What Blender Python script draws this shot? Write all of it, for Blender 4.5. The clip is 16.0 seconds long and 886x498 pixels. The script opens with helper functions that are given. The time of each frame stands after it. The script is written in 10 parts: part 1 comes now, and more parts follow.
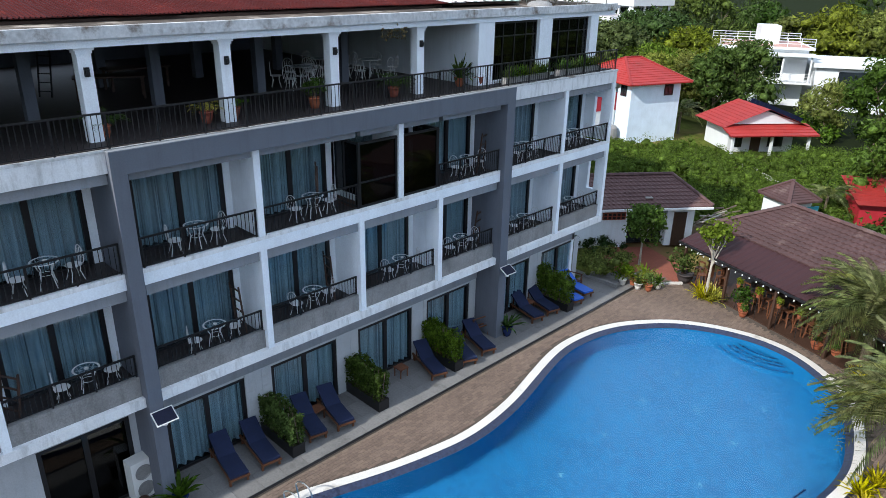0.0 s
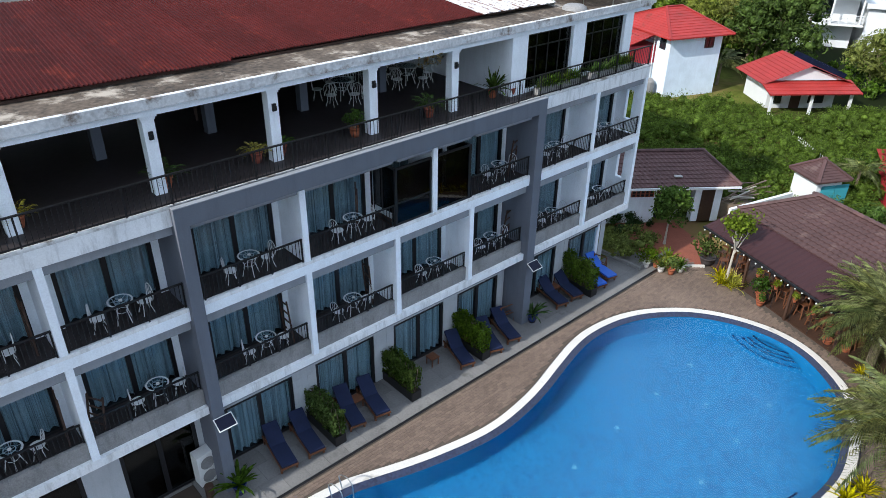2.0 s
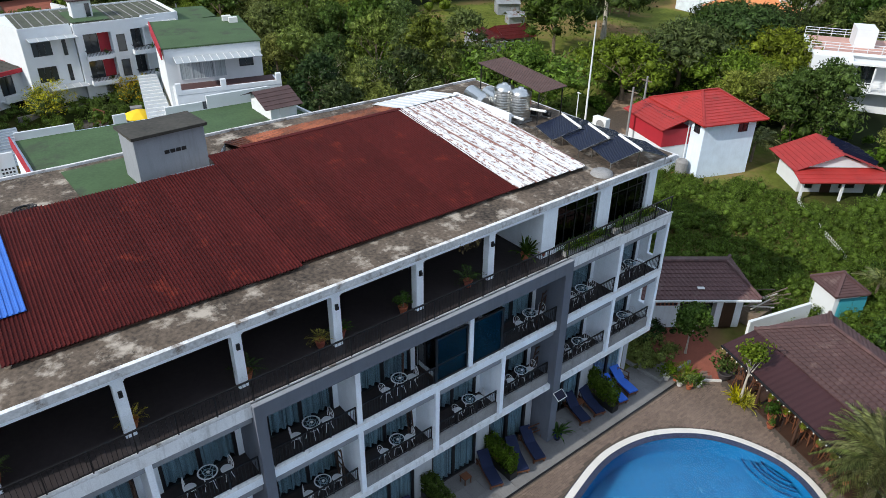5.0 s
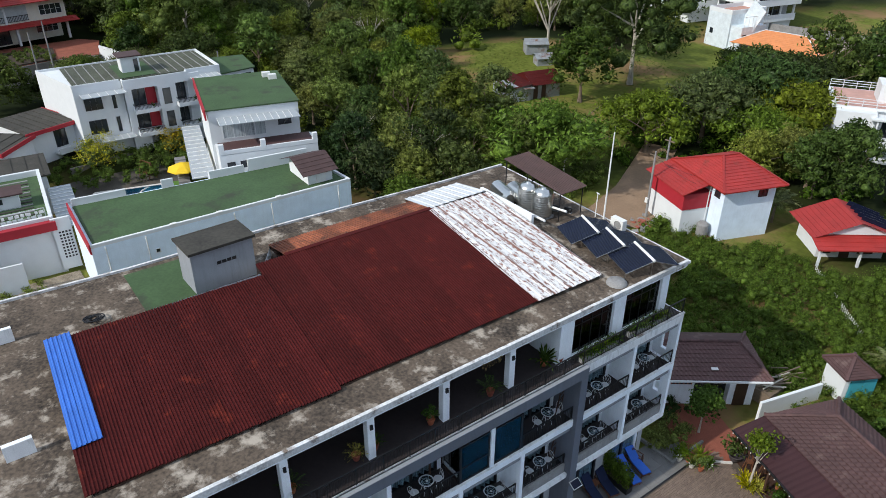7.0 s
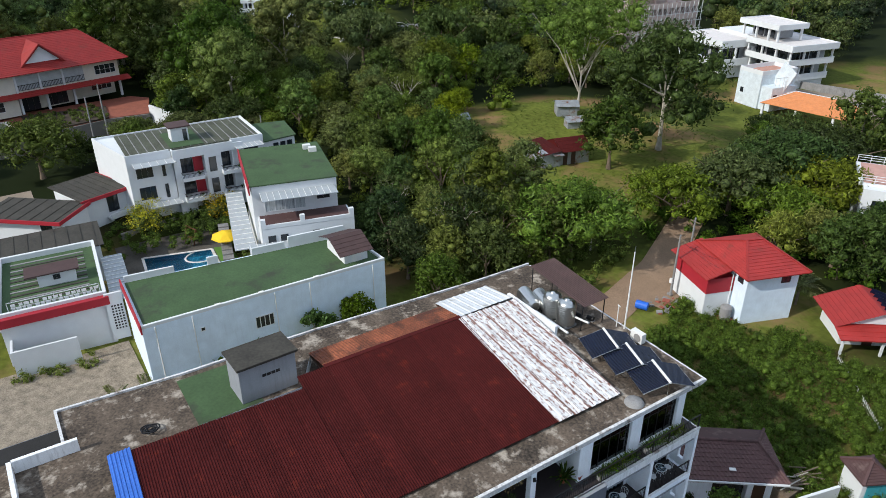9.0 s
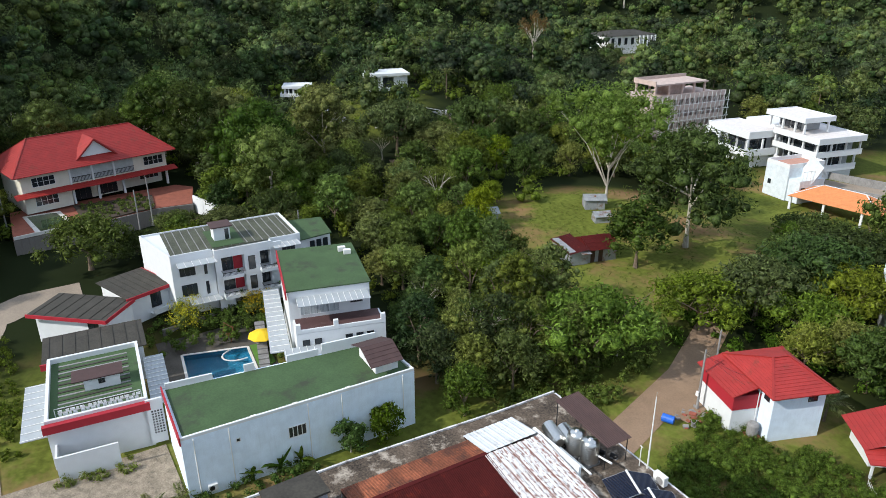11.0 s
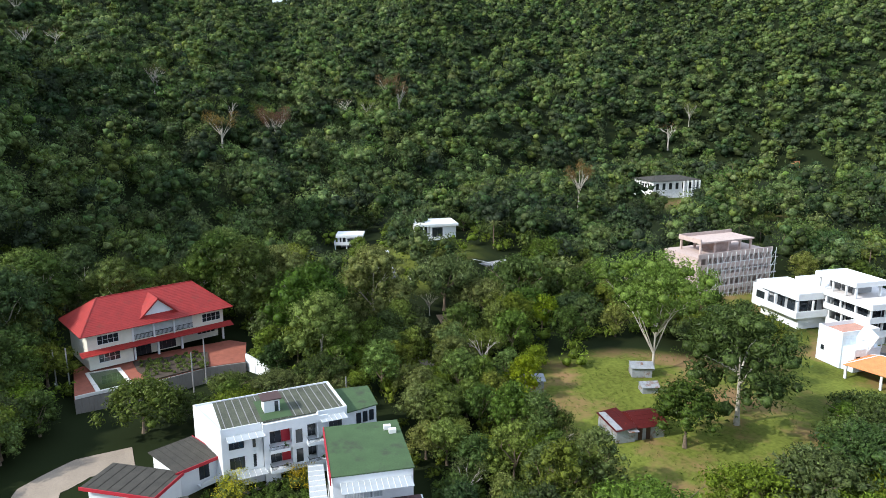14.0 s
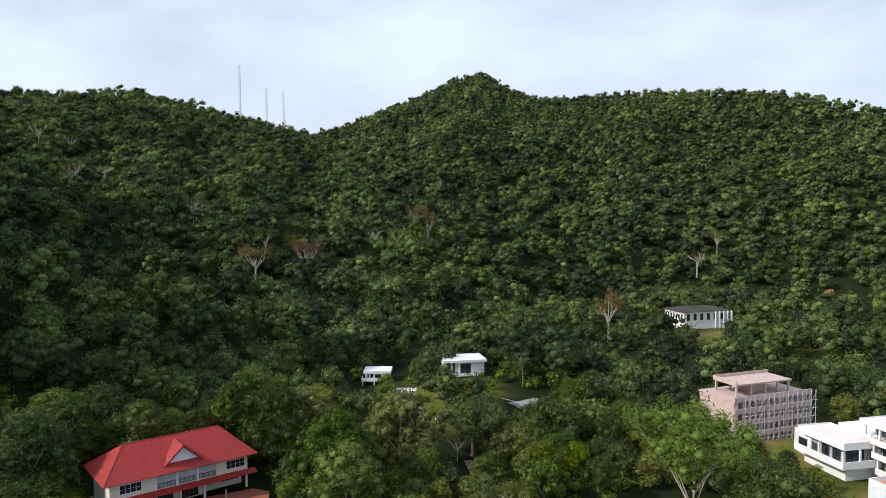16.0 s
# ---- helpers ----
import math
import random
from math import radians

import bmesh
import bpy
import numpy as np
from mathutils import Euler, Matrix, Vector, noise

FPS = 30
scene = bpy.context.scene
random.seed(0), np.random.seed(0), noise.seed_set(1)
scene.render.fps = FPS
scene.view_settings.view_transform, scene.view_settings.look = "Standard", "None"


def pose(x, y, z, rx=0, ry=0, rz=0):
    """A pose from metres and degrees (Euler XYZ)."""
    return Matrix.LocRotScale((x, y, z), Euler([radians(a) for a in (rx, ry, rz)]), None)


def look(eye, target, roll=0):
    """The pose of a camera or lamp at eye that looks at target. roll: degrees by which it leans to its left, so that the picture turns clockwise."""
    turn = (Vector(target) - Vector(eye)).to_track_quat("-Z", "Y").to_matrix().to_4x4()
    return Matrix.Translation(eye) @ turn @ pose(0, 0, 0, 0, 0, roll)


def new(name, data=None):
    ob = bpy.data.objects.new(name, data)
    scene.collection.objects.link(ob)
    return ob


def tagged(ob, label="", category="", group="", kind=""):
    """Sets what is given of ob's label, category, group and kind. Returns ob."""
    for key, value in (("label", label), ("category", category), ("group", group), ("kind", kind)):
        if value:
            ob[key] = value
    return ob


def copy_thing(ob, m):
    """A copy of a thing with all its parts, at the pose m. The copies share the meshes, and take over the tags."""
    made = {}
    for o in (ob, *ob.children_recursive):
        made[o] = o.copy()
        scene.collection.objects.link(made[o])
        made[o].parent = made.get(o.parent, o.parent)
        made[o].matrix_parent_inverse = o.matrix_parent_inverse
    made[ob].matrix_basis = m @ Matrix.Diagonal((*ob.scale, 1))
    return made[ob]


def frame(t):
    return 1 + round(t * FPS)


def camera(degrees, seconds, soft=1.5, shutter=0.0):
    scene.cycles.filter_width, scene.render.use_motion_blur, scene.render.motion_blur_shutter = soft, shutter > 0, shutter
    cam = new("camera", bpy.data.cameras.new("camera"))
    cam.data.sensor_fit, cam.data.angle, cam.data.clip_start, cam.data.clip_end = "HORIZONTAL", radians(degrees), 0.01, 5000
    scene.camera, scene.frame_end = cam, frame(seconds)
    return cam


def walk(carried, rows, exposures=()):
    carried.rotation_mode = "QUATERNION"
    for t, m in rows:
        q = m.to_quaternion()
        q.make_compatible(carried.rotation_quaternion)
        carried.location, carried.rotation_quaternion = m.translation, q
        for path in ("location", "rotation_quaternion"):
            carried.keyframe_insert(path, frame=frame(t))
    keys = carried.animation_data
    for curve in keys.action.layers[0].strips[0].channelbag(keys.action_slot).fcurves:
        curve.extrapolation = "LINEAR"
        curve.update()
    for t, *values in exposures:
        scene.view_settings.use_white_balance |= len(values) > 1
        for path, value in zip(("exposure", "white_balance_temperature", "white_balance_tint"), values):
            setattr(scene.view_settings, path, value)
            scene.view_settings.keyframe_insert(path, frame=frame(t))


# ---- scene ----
import itertools

cam = camera(64.4, 16.0, soft=0.8)

# seconds, eye, target, roll: a straight climb beside the pool while the lens swings up to the hills
PATH = [
    (0, (0.12, -0.06, 15.521), (-6.375, 6.545, 11.754), 1.14),
    (0.5, (0.12, -0.06, 16.593), (-6.289, 6.302, 12.297), 1.09),
    (1, (0.12, -0.06, 17.618), (-6.196, 6.072, 12.874), 1.12),
    (1.5, (0.12, -0.06, 18.653), (-6.200, 5.920, 13.724), 1.01),
    (2, (0.12, -0.06, 19.731), (-6.278, 5.829, 14.793), 0.95),
    (2.5, (0.12, -0.06, 20.868), (-6.350, 5.747, 15.927), 0.92),
    (3, (0.12, -0.06, 22.070), (-6.403, 5.669, 17.107), 0.95),
    (3.5, (0.12, -0.06, 23.333), (-6.457, 5.590, 18.351), 0.90),
    (4, (0.12, -0.06, 24.649), (-6.512, 5.512, 19.651), 0.90),
    (4.5, (0.12, -0.06, 26.001), (-6.569, 5.439, 20.999), 0.82),
    (5, (0.12, -0.06, 27.389), (-6.629, 5.372, 22.395), 0.65),
    (5.5, (0.12, -0.06, 28.802), (-6.691, 5.306, 23.821), 0.46),
    (6, (0.12, -0.06, 30.226), (-6.757, 5.238, 25.262), 0.29),
    (6.5, (0.12, -0.06, 31.650), (-6.825, 5.163, 26.702), 0.18),
    (7, (0.12, -0.06, 33.075), (-6.895, 5.082, 28.141), 0.15),
    (7.5, (0.12, -0.06, 34.496), (-6.980, 5.012, 29.611), 0.12),
    (8, (0.12, -0.06, 35.912), (-7.075, 4.949, 31.102), 0.08),
    (8.5, (0.12, -0.06, 37.323), (-7.171, 4.885, 32.592), 0.04),
    (9, (0.12, -0.06, 38.729), (-7.286, 4.835, 34.125), 0.00),
    (9.5, (0.12, -0.06, 40.130), (-7.409, 4.791, 35.682), -0.04),
    (10, (0.12, -0.06, 41.527), (-7.539, 4.752, 37.264), -0.11),
    (10.5, (0.12, -0.06, 42.916), (-7.675, 4.715, 38.863), -0.17),
    (11, (0.12, -0.06, 44.291), (-7.815, 4.678, 40.470), -0.20),
    (11.5, (0.12, -0.06, 45.648), (-7.954, 4.637, 42.078), -0.18),
    (12, (0.12, -0.06, 46.989), (-8.094, 4.590, 43.686), -0.11),
    (12.5, (0.12, -0.06, 48.303), (-8.227, 4.539, 45.274), -0.13),
    (13, (0.12, -0.06, 49.589), (-8.352, 4.486, 46.840), -0.12),
    (13.5, (0.12, -0.06, 50.844), (-8.471, 4.428, 48.383), -0.19),
    (14, (0.12, -0.06, 52.074), (-8.581, 4.366, 49.905), -0.22),
    (14.5, (0.12, -0.06, 53.293), (-8.684, 4.297, 51.421), -0.33),
    (15, (0.12, -0.06, 54.527), (-8.786, 4.233, 53.028), -0.26),
    (15.5, (0.12, -0.06, 55.819), (-8.887, 4.170, 54.828), -0.33),
    (16, (0.12, -0.06, 57.237), (-8.954, 4.113, 56.736), -0.30),
]
walk(cam, [(t, look(eye, target, roll)) for t, eye, target, roll in PATH], exposures=[(0.0, 0.24, 6150, 10), (2.5, 0.24, 6150, 10), (4.0, 0.08, 6200, 10), (6.5, -0.26, 6250, 10), (9.0, -0.26, 6250, 10), (11.5, 0.05, 6300, 10), (14.0, 0.38, 6150, 10), (15.0, 0.28, 6000, 12), (16.0, -0.08, 6600, 14)])

# ---- light ----
SUN = Vector((-0.085, -1.4, 1.0)).normalized()
world = bpy.data.worlds.new("sky")
scene.world = world
world.use_nodes = True
wn = world.node_tree.nodes
wl = world.node_tree.links
wn.clear()
sky = wn.new("ShaderNodeTexSky")
sky.sky_type, sky.sun_disc = "NISHITA", False
sky.sun_elevation, sky.sun_rotation = math.asin(SUN.z), math.atan2(SUN.x, SUN.y)
sky.air_density, sky.dust_density, sky.ozone_density = 1.2, 2.0, 1.5
wco = wn.new("ShaderNodeTexCoord")
wmap = wn.new("ShaderNodeMapping")
wmap.inputs["Scale"].default_value = (1.0, 1.0, 2.6)
cloud = wn.new("ShaderNodeTexNoise")
cloud.inputs["Scale"].default_value, cloud.inputs["Detail"].default_value, cloud.inputs["Roughness"].default_value = 2.1, 7.0, 0.55
cramp = wn.new("ShaderNodeValToRGB")
cramp.color_ramp.elements[0].position, cramp.color_ramp.elements[1].position = 0.36, 0.62
cramp.color_ramp.elements[0].color, cramp.color_ramp.elements[1].color = (0.55, 0.55, 0.55, 1), (0.95, 0.92, 0.92, 1)
cmix = wn.new("ShaderNodeMix")
cmix.data_type = "RGBA"
cmix.inputs["B"].default_value = (7.3, 8.5, 10.2, 1)
bg = wn.new("ShaderNodeBackground")
bg.inputs["Strength"].default_value = 0.125
wout = wn.new("ShaderNodeOutputWorld")
wl.new(wco.outputs["Generated"], wmap.inputs["Vector"])
wl.new(wmap.outputs["Vector"], cloud.inputs["Vector"])
wl.new(cloud.outputs["Fac"], cramp.inputs["Fac"])
wl.new(cramp.outputs["Color"], cmix.inputs["Factor"])
wl.new(sky.outputs["Color"], cmix.inputs["A"])
wl.new(cmix.outputs["Result"], bg.inputs["Color"])
wl.new(bg.outputs["Background"], wout.inputs["Surface"])
sun = new("sun", bpy.data.lights.new("sun", "SUN"))
sun.data.energy, sun.data.angle, sun.data.color = 4.4, radians(0.53), (1.0, 0.95, 0.86)
sun.matrix_world = look(SUN * 200, (0, 0, 0))

# ---- materials ----
def mat(name, col, rough=0.75, metal=0.0, var=0.18, scale=1.2, fine=25.0, bump=0.15, stain=None, random=0.0, spec=0.4):
    """A surface with broad and fine variation; stain: colour, amount, size; random: how much objects that share it differ."""
    m = bpy.data.materials.new(name)
    m.use_nodes = True
    n, l = m.node_tree.nodes, m.node_tree.links
    b = n["Principled BSDF"]
    b.inputs["Roughness"].default_value, b.inputs["Metallic"].default_value = rough, metal
    b.inputs["Specular IOR Level"].default_value = spec
    geo = n.new("ShaderNodeNewGeometry")
    broad, small = n.new("ShaderNodeTexNoise"), n.new("ShaderNodeTexNoise")
    broad.inputs["Scale"].default_value, broad.inputs["Detail"].default_value = scale, 5
    small.inputs["Scale"].default_value, small.inputs["Detail"].default_value = fine, 3
    for t in (broad, small):
        l.new(geo.outputs["Position"], t.inputs["Vector"])
    add = n.new("ShaderNodeMath")
    add.operation = "ADD"
    l.new(broad.outputs["Fac"], add.inputs[0])
    l.new(small.outputs["Fac"], add.inputs[1])
    rng = n.new("ShaderNodeMapRange")
    rng.inputs["From Min"].default_value, rng.inputs["From Max"].default_value = 0.65, 1.35
    rng.inputs["To Min"].default_value, rng.inputs["To Max"].default_value = 1 - var, 1 + var
    l.new(add.outputs[0], rng.inputs["Value"])
    hsv = n.new("ShaderNodeHueSaturation")
    hsv.inputs["Color"].default_value = (*col, 1)
    value = rng.outputs["Result"]
    if random:
        info = n.new("ShaderNodeObjectInfo")
        rr = n.new("ShaderNodeMapRange")
        rr.inputs["To Min"].default_value, rr.inputs["To Max"].default_value = 1 - random, 1 + random
        l.new(info.outputs["Random"], rr.inputs["Value"])
        mul = n.new("ShaderNodeMath")
        mul.operation = "MULTIPLY"
        l.new(value, mul.inputs[0])
        l.new(rr.outputs["Result"], mul.inputs[1])
        value = mul.outputs[0]
    l.new(value, hsv.inputs["Value"])
    colour = hsv.outputs["Color"]
    if stain:
        sc, amount, size = stain
        tex = n.new("ShaderNodeTexNoise")
        tex.inputs["Scale"].default_value, tex.inputs["Detail"].default_value, tex.inputs["Roughness"].default_value = size, 8, 0.65
        l.new(geo.outputs["Position"], tex.inputs["Vector"])
        ramp = n.new("ShaderNodeMapRange")
        ramp.inputs["From Min"].default_value, ramp.inputs["From Max"].default_value = 0.62 - 0.3 * amount, 0.72 - 0.2 * amount
        l.new(tex.outputs["Fac"], ramp.inputs["Value"])
        mix = n.new("ShaderNodeMix")
        mix.data_type = "RGBA"
        mix.inputs["B"].default_value = (*sc, 1)
        l.new(ramp.outputs["Result"], mix.inputs["Factor"])
        l.new(colour, mix.inputs["A"])
        colour = mix.outputs["Result"]
    l.new(colour, b.inputs["Base Color"])
    if bump:
        bp = n.new("ShaderNodeBump")
        bp.inputs["Strength"].default_value, bp.inputs["Distance"].default_value = bump, 0.03
        l.new(small.outputs["Fac"], bp.inputs["Height"])
        l.new(bp.outputs["Normal"], b.inputs["Normal"])
    return m


def by_island(m, amount):
    """Vary the brightness from piece to piece of one joined mesh."""
    n, l = m.node_tree.nodes, m.node_tree.links
    b = n["Principled BSDF"]
    geo, rr, hsv = n.new("ShaderNodeNewGeometry"), n.new("ShaderNodeMapRange"), n.new("ShaderNodeHueSaturation")
    rr.inputs["To Min"].default_value, rr.inputs["To Max"].default_value = 1 - amount, 1 + amount
    l.new(geo.outputs["Random Per Island"], rr.inputs["Value"])
    l.new(rr.outputs["Result"], hsv.inputs["Value"])
    l.new(b.inputs["Base Color"].links[0].from_socket, hsv.inputs["Color"])
    l.new(hsv.outputs["Color"], b.inputs["Base Color"])
    return m


def streaked(name, col, stain, amount=0.5, rough=0.8, length=0.25, var=0.1, across=1.0):
    """Painted wall with rain streaks that run down it; narrower streaks paint fold shade on curtains."""
    m = mat(name, col, rough, var=var)
    n, l = m.node_tree.nodes, m.node_tree.links
    b = n["Principled BSDF"]
    geo = n.new("ShaderNodeNewGeometry")
    mp = n.new("ShaderNodeMapping")
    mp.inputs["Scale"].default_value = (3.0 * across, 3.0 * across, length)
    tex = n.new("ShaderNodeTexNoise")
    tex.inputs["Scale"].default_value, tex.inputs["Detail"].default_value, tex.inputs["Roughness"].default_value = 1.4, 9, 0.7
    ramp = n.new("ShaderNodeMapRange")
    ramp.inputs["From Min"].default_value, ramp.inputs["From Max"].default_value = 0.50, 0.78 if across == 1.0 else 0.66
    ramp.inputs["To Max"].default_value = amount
    mix = n.new("ShaderNodeMix")
    mix.data_type = "RGBA"
    mix.inputs["B"].default_value = (*stain, 1)
    l.new(geo.outputs["Position"], mp.inputs["Vector"])
    l.new(mp.outputs["Vector"], tex.inputs["Vector"])
    l.new(tex.outputs["Fac"], ramp.inputs["Value"])
    l.new(ramp.outputs["Result"], mix.inputs["Factor"])
    l.new(b.inputs["Base Color"].links[0].from_socket, mix.inputs["A"])
    l.new(mix.outputs["Result"], b.inputs["Base Color"])
    return m


def glass(name, tint=(0.9, 0.95, 0.96), rough=0.03, through_share=0.75):
    """Window glass: clear through, with a mirror's gloss at grazing angles."""
    m = bpy.data.materials.new(name)
    m.use_nodes = True
    n, l = m.node_tree.nodes, m.node_tree.links
    n.clear()
    out, mix = n.new("ShaderNodeOutputMaterial"), n.new("ShaderNodeMixShader")
    tr, gl, fr = n.new("ShaderNodeBsdfTransparent"), n.new("ShaderNodeBsdfGlossy"), n.new("ShaderNodeLayerWeight")
    power, gain = n.new("ShaderNodeMath"), n.new("ShaderNodeMath")
    power.operation, gain.operation = "POWER", "MULTIPLY_ADD"
    power.inputs[1].default_value, gain.inputs[1].default_value, gain.inputs[2].default_value = 4.0, 0.9, 0.035
    tr.inputs["Color"].default_value = (*[c * through_share for c in tint], 1)
    gl.inputs["Roughness"].default_value = rough
    fr.inputs["Blend"].default_value = 0.5
    l.new(fr.outputs["Facing"], power.inputs[0])
    l.new(power.outputs[0], gain.inputs[0])
    l.new(gain.outputs[0], mix.inputs["Fac"])
    l.new(tr.outputs["BSDF"], mix.inputs[1])
    l.new(gl.outputs["BSDF"], mix.inputs[2])
    l.new(mix.outputs["Shader"], out.inputs["Surface"])
    return m


def foliage(name, col, col2, tone="random", light=0.35, grain=3.5):
    """Leaves: two greens mixed leaf by leaf and plant by plant, with light coming through."""
    m = bpy.data.materials.new(name)
    m.use_nodes = True
    n, l = m.node_tree.nodes, m.node_tree.links
    n.clear()
    out = n.new("ShaderNodeOutputMaterial")
    geo = n.new("ShaderNodeNewGeometry")
    if tone == "attribute":
        at = n.new("ShaderNodeAttribute")
        at.attribute_name = "tone"
        plant = at.outputs["Fac"]
    else:
        plant = n.new("ShaderNodeObjectInfo").outputs["Random"]
    mix = n.new("ShaderNodeMix")
    mix.data_type = "RGBA"
    mix.inputs["A"].default_value, mix.inputs["B"].default_value = (*col, 1), (*col2, 1)
    l.new(plant, mix.inputs["Factor"])
    rr = n.new("ShaderNodeMapRange")
    rr.inputs["To Min"].default_value, rr.inputs["To Max"].default_value = 0.5, 1.45
    l.new(geo.outputs["Random Per Island"], rr.inputs["Value"])
    # each plant has its own hue and dullness
    own = []
    for k in (37.7, 91.3):
        mu, fr_ = n.new("ShaderNodeMath"), n.new("ShaderNodeMath")
        mu.operation, fr_.operation = "MULTIPLY", "FRACT"
        mu.inputs[1].default_value = k
        l.new(plant, mu.inputs[0])
        l.new(mu.outputs[0], fr_.inputs[0])
        own.append(fr_.outputs[0])
    hue, dull = n.new("ShaderNodeMapRange"), n.new("ShaderNodeMapRange")
    hue.inputs["To Min"].default_value, hue.inputs["To Max"].default_value = 0.478, 0.532
    dull.inputs["To Min"].default_value, dull.inputs["To Max"].default_value = 0.84, 1.12
    l.new(own[0], hue.inputs["Value"])
    l.new(own[1], dull.inputs["Value"])
    hsv = n.new("ShaderNodeHueSaturation")
    l.new(mix.outputs["Result"], hsv.inputs["Color"])
    tex, spread, mul, bp = n.new("ShaderNodeTexNoise"), n.new("ShaderNodeMapRange"), n.new("ShaderNodeMath"), n.new("ShaderNodeBump")
    tex.inputs["Scale"].default_value, tex.inputs["Detail"].default_value, tex.inputs["Roughness"].default_value = grain, 5, 0.72
    spread.inputs["From Min"].default_value, spread.inputs["From Max"].default_value = 0.3, 0.7
    spread.inputs["To Min"].default_value, spread.inputs["To Max"].default_value = 0.22, 1.65
    mul.operation = "MULTIPLY"
    l.new(geo.outputs["Position"], tex.inputs["Vector"])
    l.new(tex.outputs["Fac"], spread.inputs["Value"])
    l.new(rr.outputs["Result"], mul.inputs[0])
    l.new(spread.outputs["Result"], mul.inputs[1])
    l.new(mul.outputs[0], hsv.inputs["Value"])
    bp.inputs["Strength"].default_value, bp.inputs["Distance"].default_value = 0.9, 0.5 / grain
    l.new(tex.outputs["Fac"], bp.inputs["Height"])
    l.new(hue.outputs["Result"], hsv.inputs["Hue"])
    l.new(dull.outputs["Result"], hsv.inputs["Saturation"])
    df, tl, gl = n.new("ShaderNodeBsdfDiffuse"), n.new("ShaderNodeBsdfTranslucent"), n.new("ShaderNodeBsdfGlossy")
    gl.inputs["Roughness"].default_value = 0.45
    gl.inputs["Color"].default_value = (0.5, 0.5, 0.5, 1)
    l.new(bp.outputs["Normal"], df.inputs["Normal"])
    l.new(hsv.outputs["Color"], df.inputs["Color"])
    l.new(hsv.outputs["Color"], tl.inputs["Color"])
    ms, mg = n.new("ShaderNodeMixShader"), n.new("ShaderNodeMixShader")
    ms.inputs["Fac"].default_value, mg.inputs["Fac"].default_value = light, 0.015
    l.new(df.outputs["BSDF"], ms.inputs[1])
    l.new(tl.outputs["BSDF"], ms.inputs[2])
    l.new(ms.outputs["Shader"], mg.inputs[1])
    l.new(gl.outputs["BSDF"], mg.inputs[2])
    l.new(mg.outputs["Shader"], out.inputs["Surface"])
    return m


WHITE = streaked("white_paint", (0.85, 0.90, 0.95), (0.42, 0.40, 0.37), 0.2)
WHITE_WORN = streaked("worn_white_paint", (0.80, 0.81, 0.82), (0.20, 0.19, 0.17), 0.6, length=0.5)
PALE_BLUE = streaked("pale_blue_wall_paint", (0.70, 0.80, 0.90), (0.48, 0.53, 0.58), 0.25)
WHITE_CLEAN = mat("clean_white_paint", (0.68, 0.70, 0.71), 0.7, var=0.05, bump=0.05)
GREY = streaked("slate_grey_paint", (0.13, 0.145, 0.175), (0.075, 0.08, 0.09), 0.45)
GREY_MID = streaked("mid_grey_paint", (0.25, 0.265, 0.29), (0.14, 0.14, 0.14), 0.5)
BARE = streaked("bare_concrete", (0.24, 0.235, 0.23), (0.10, 0.10, 0.095), 0.7, length=0.6, var=0.3)
WALL_GROUND = streaked("grey_wall_render", (0.44, 0.46, 0.48), (0.25, 0.25, 0.25), 0.3)
SLAB_ROOF = mat("weathered_roof_concrete", (0.088, 0.066, 0.048), 0.9, var=0.8, scale=0.55, fine=7, bump=0.4, stain=((0.38, 0.33, 0.27), 0.3, 1.1))
ROOF_LIP = mat("dirty_white_lip", (0.60, 0.60, 0.60), 0.85, var=0.3, scale=1.2, fine=9, bump=0.2, stain=((0.17, 0.13, 0.10), 0.28, 1.3))
BLACK_METAL = mat("black_metal", (0.018, 0.018, 0.02), 0.45, 0.3, var=0.2, bump=0.0)
DARK_FRAME = mat("dark_window_frame", (0.015, 0.015, 0.017), 0.4, 0.2, var=0.2, bump=0.0)
# dark vertical stripes paint the shade between the folds
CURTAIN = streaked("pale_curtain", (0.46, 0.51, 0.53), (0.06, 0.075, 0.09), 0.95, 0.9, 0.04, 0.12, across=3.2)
GLASS = glass("window_glass", (0.84, 0.93, 0.97), through_share=0.92)
GLASS_DARK = glass("smoked_glass", (0.30, 0.34, 0.36), through_share=0.5)
# near-black colour paints in the shade of rooms, terrace, bar and raw floors
INTERIOR_SHADE = mat("interior_shade_paint", (0.022, 0.021, 0.020), 0.9, var=0.3)
TERRACE_TILE = mat("terrace_floor_tile", (0.033, 0.026, 0.026), 0.6, var=0.25, scale=0.6, fine=6)
RED_SHEET = mat("red_corrugated_sheet", (0.062, 0.0085, 0.0078), 0.72, 0.0, var=0.25, scale=0.35, fine=4, bump=0.1, random=0.12, stain=((0.125, 0.018, 0.011), 0.1, 0.9), spec=0.12)
RUST_SHEET = mat("rusted_sheet", (0.21, 0.065, 0.03), 0.7, 0.0, var=0.45, scale=0.6, fine=5, bump=0.1, random=0.25, stain=((0.07, 0.025, 0.015), 0.4, 0.8))
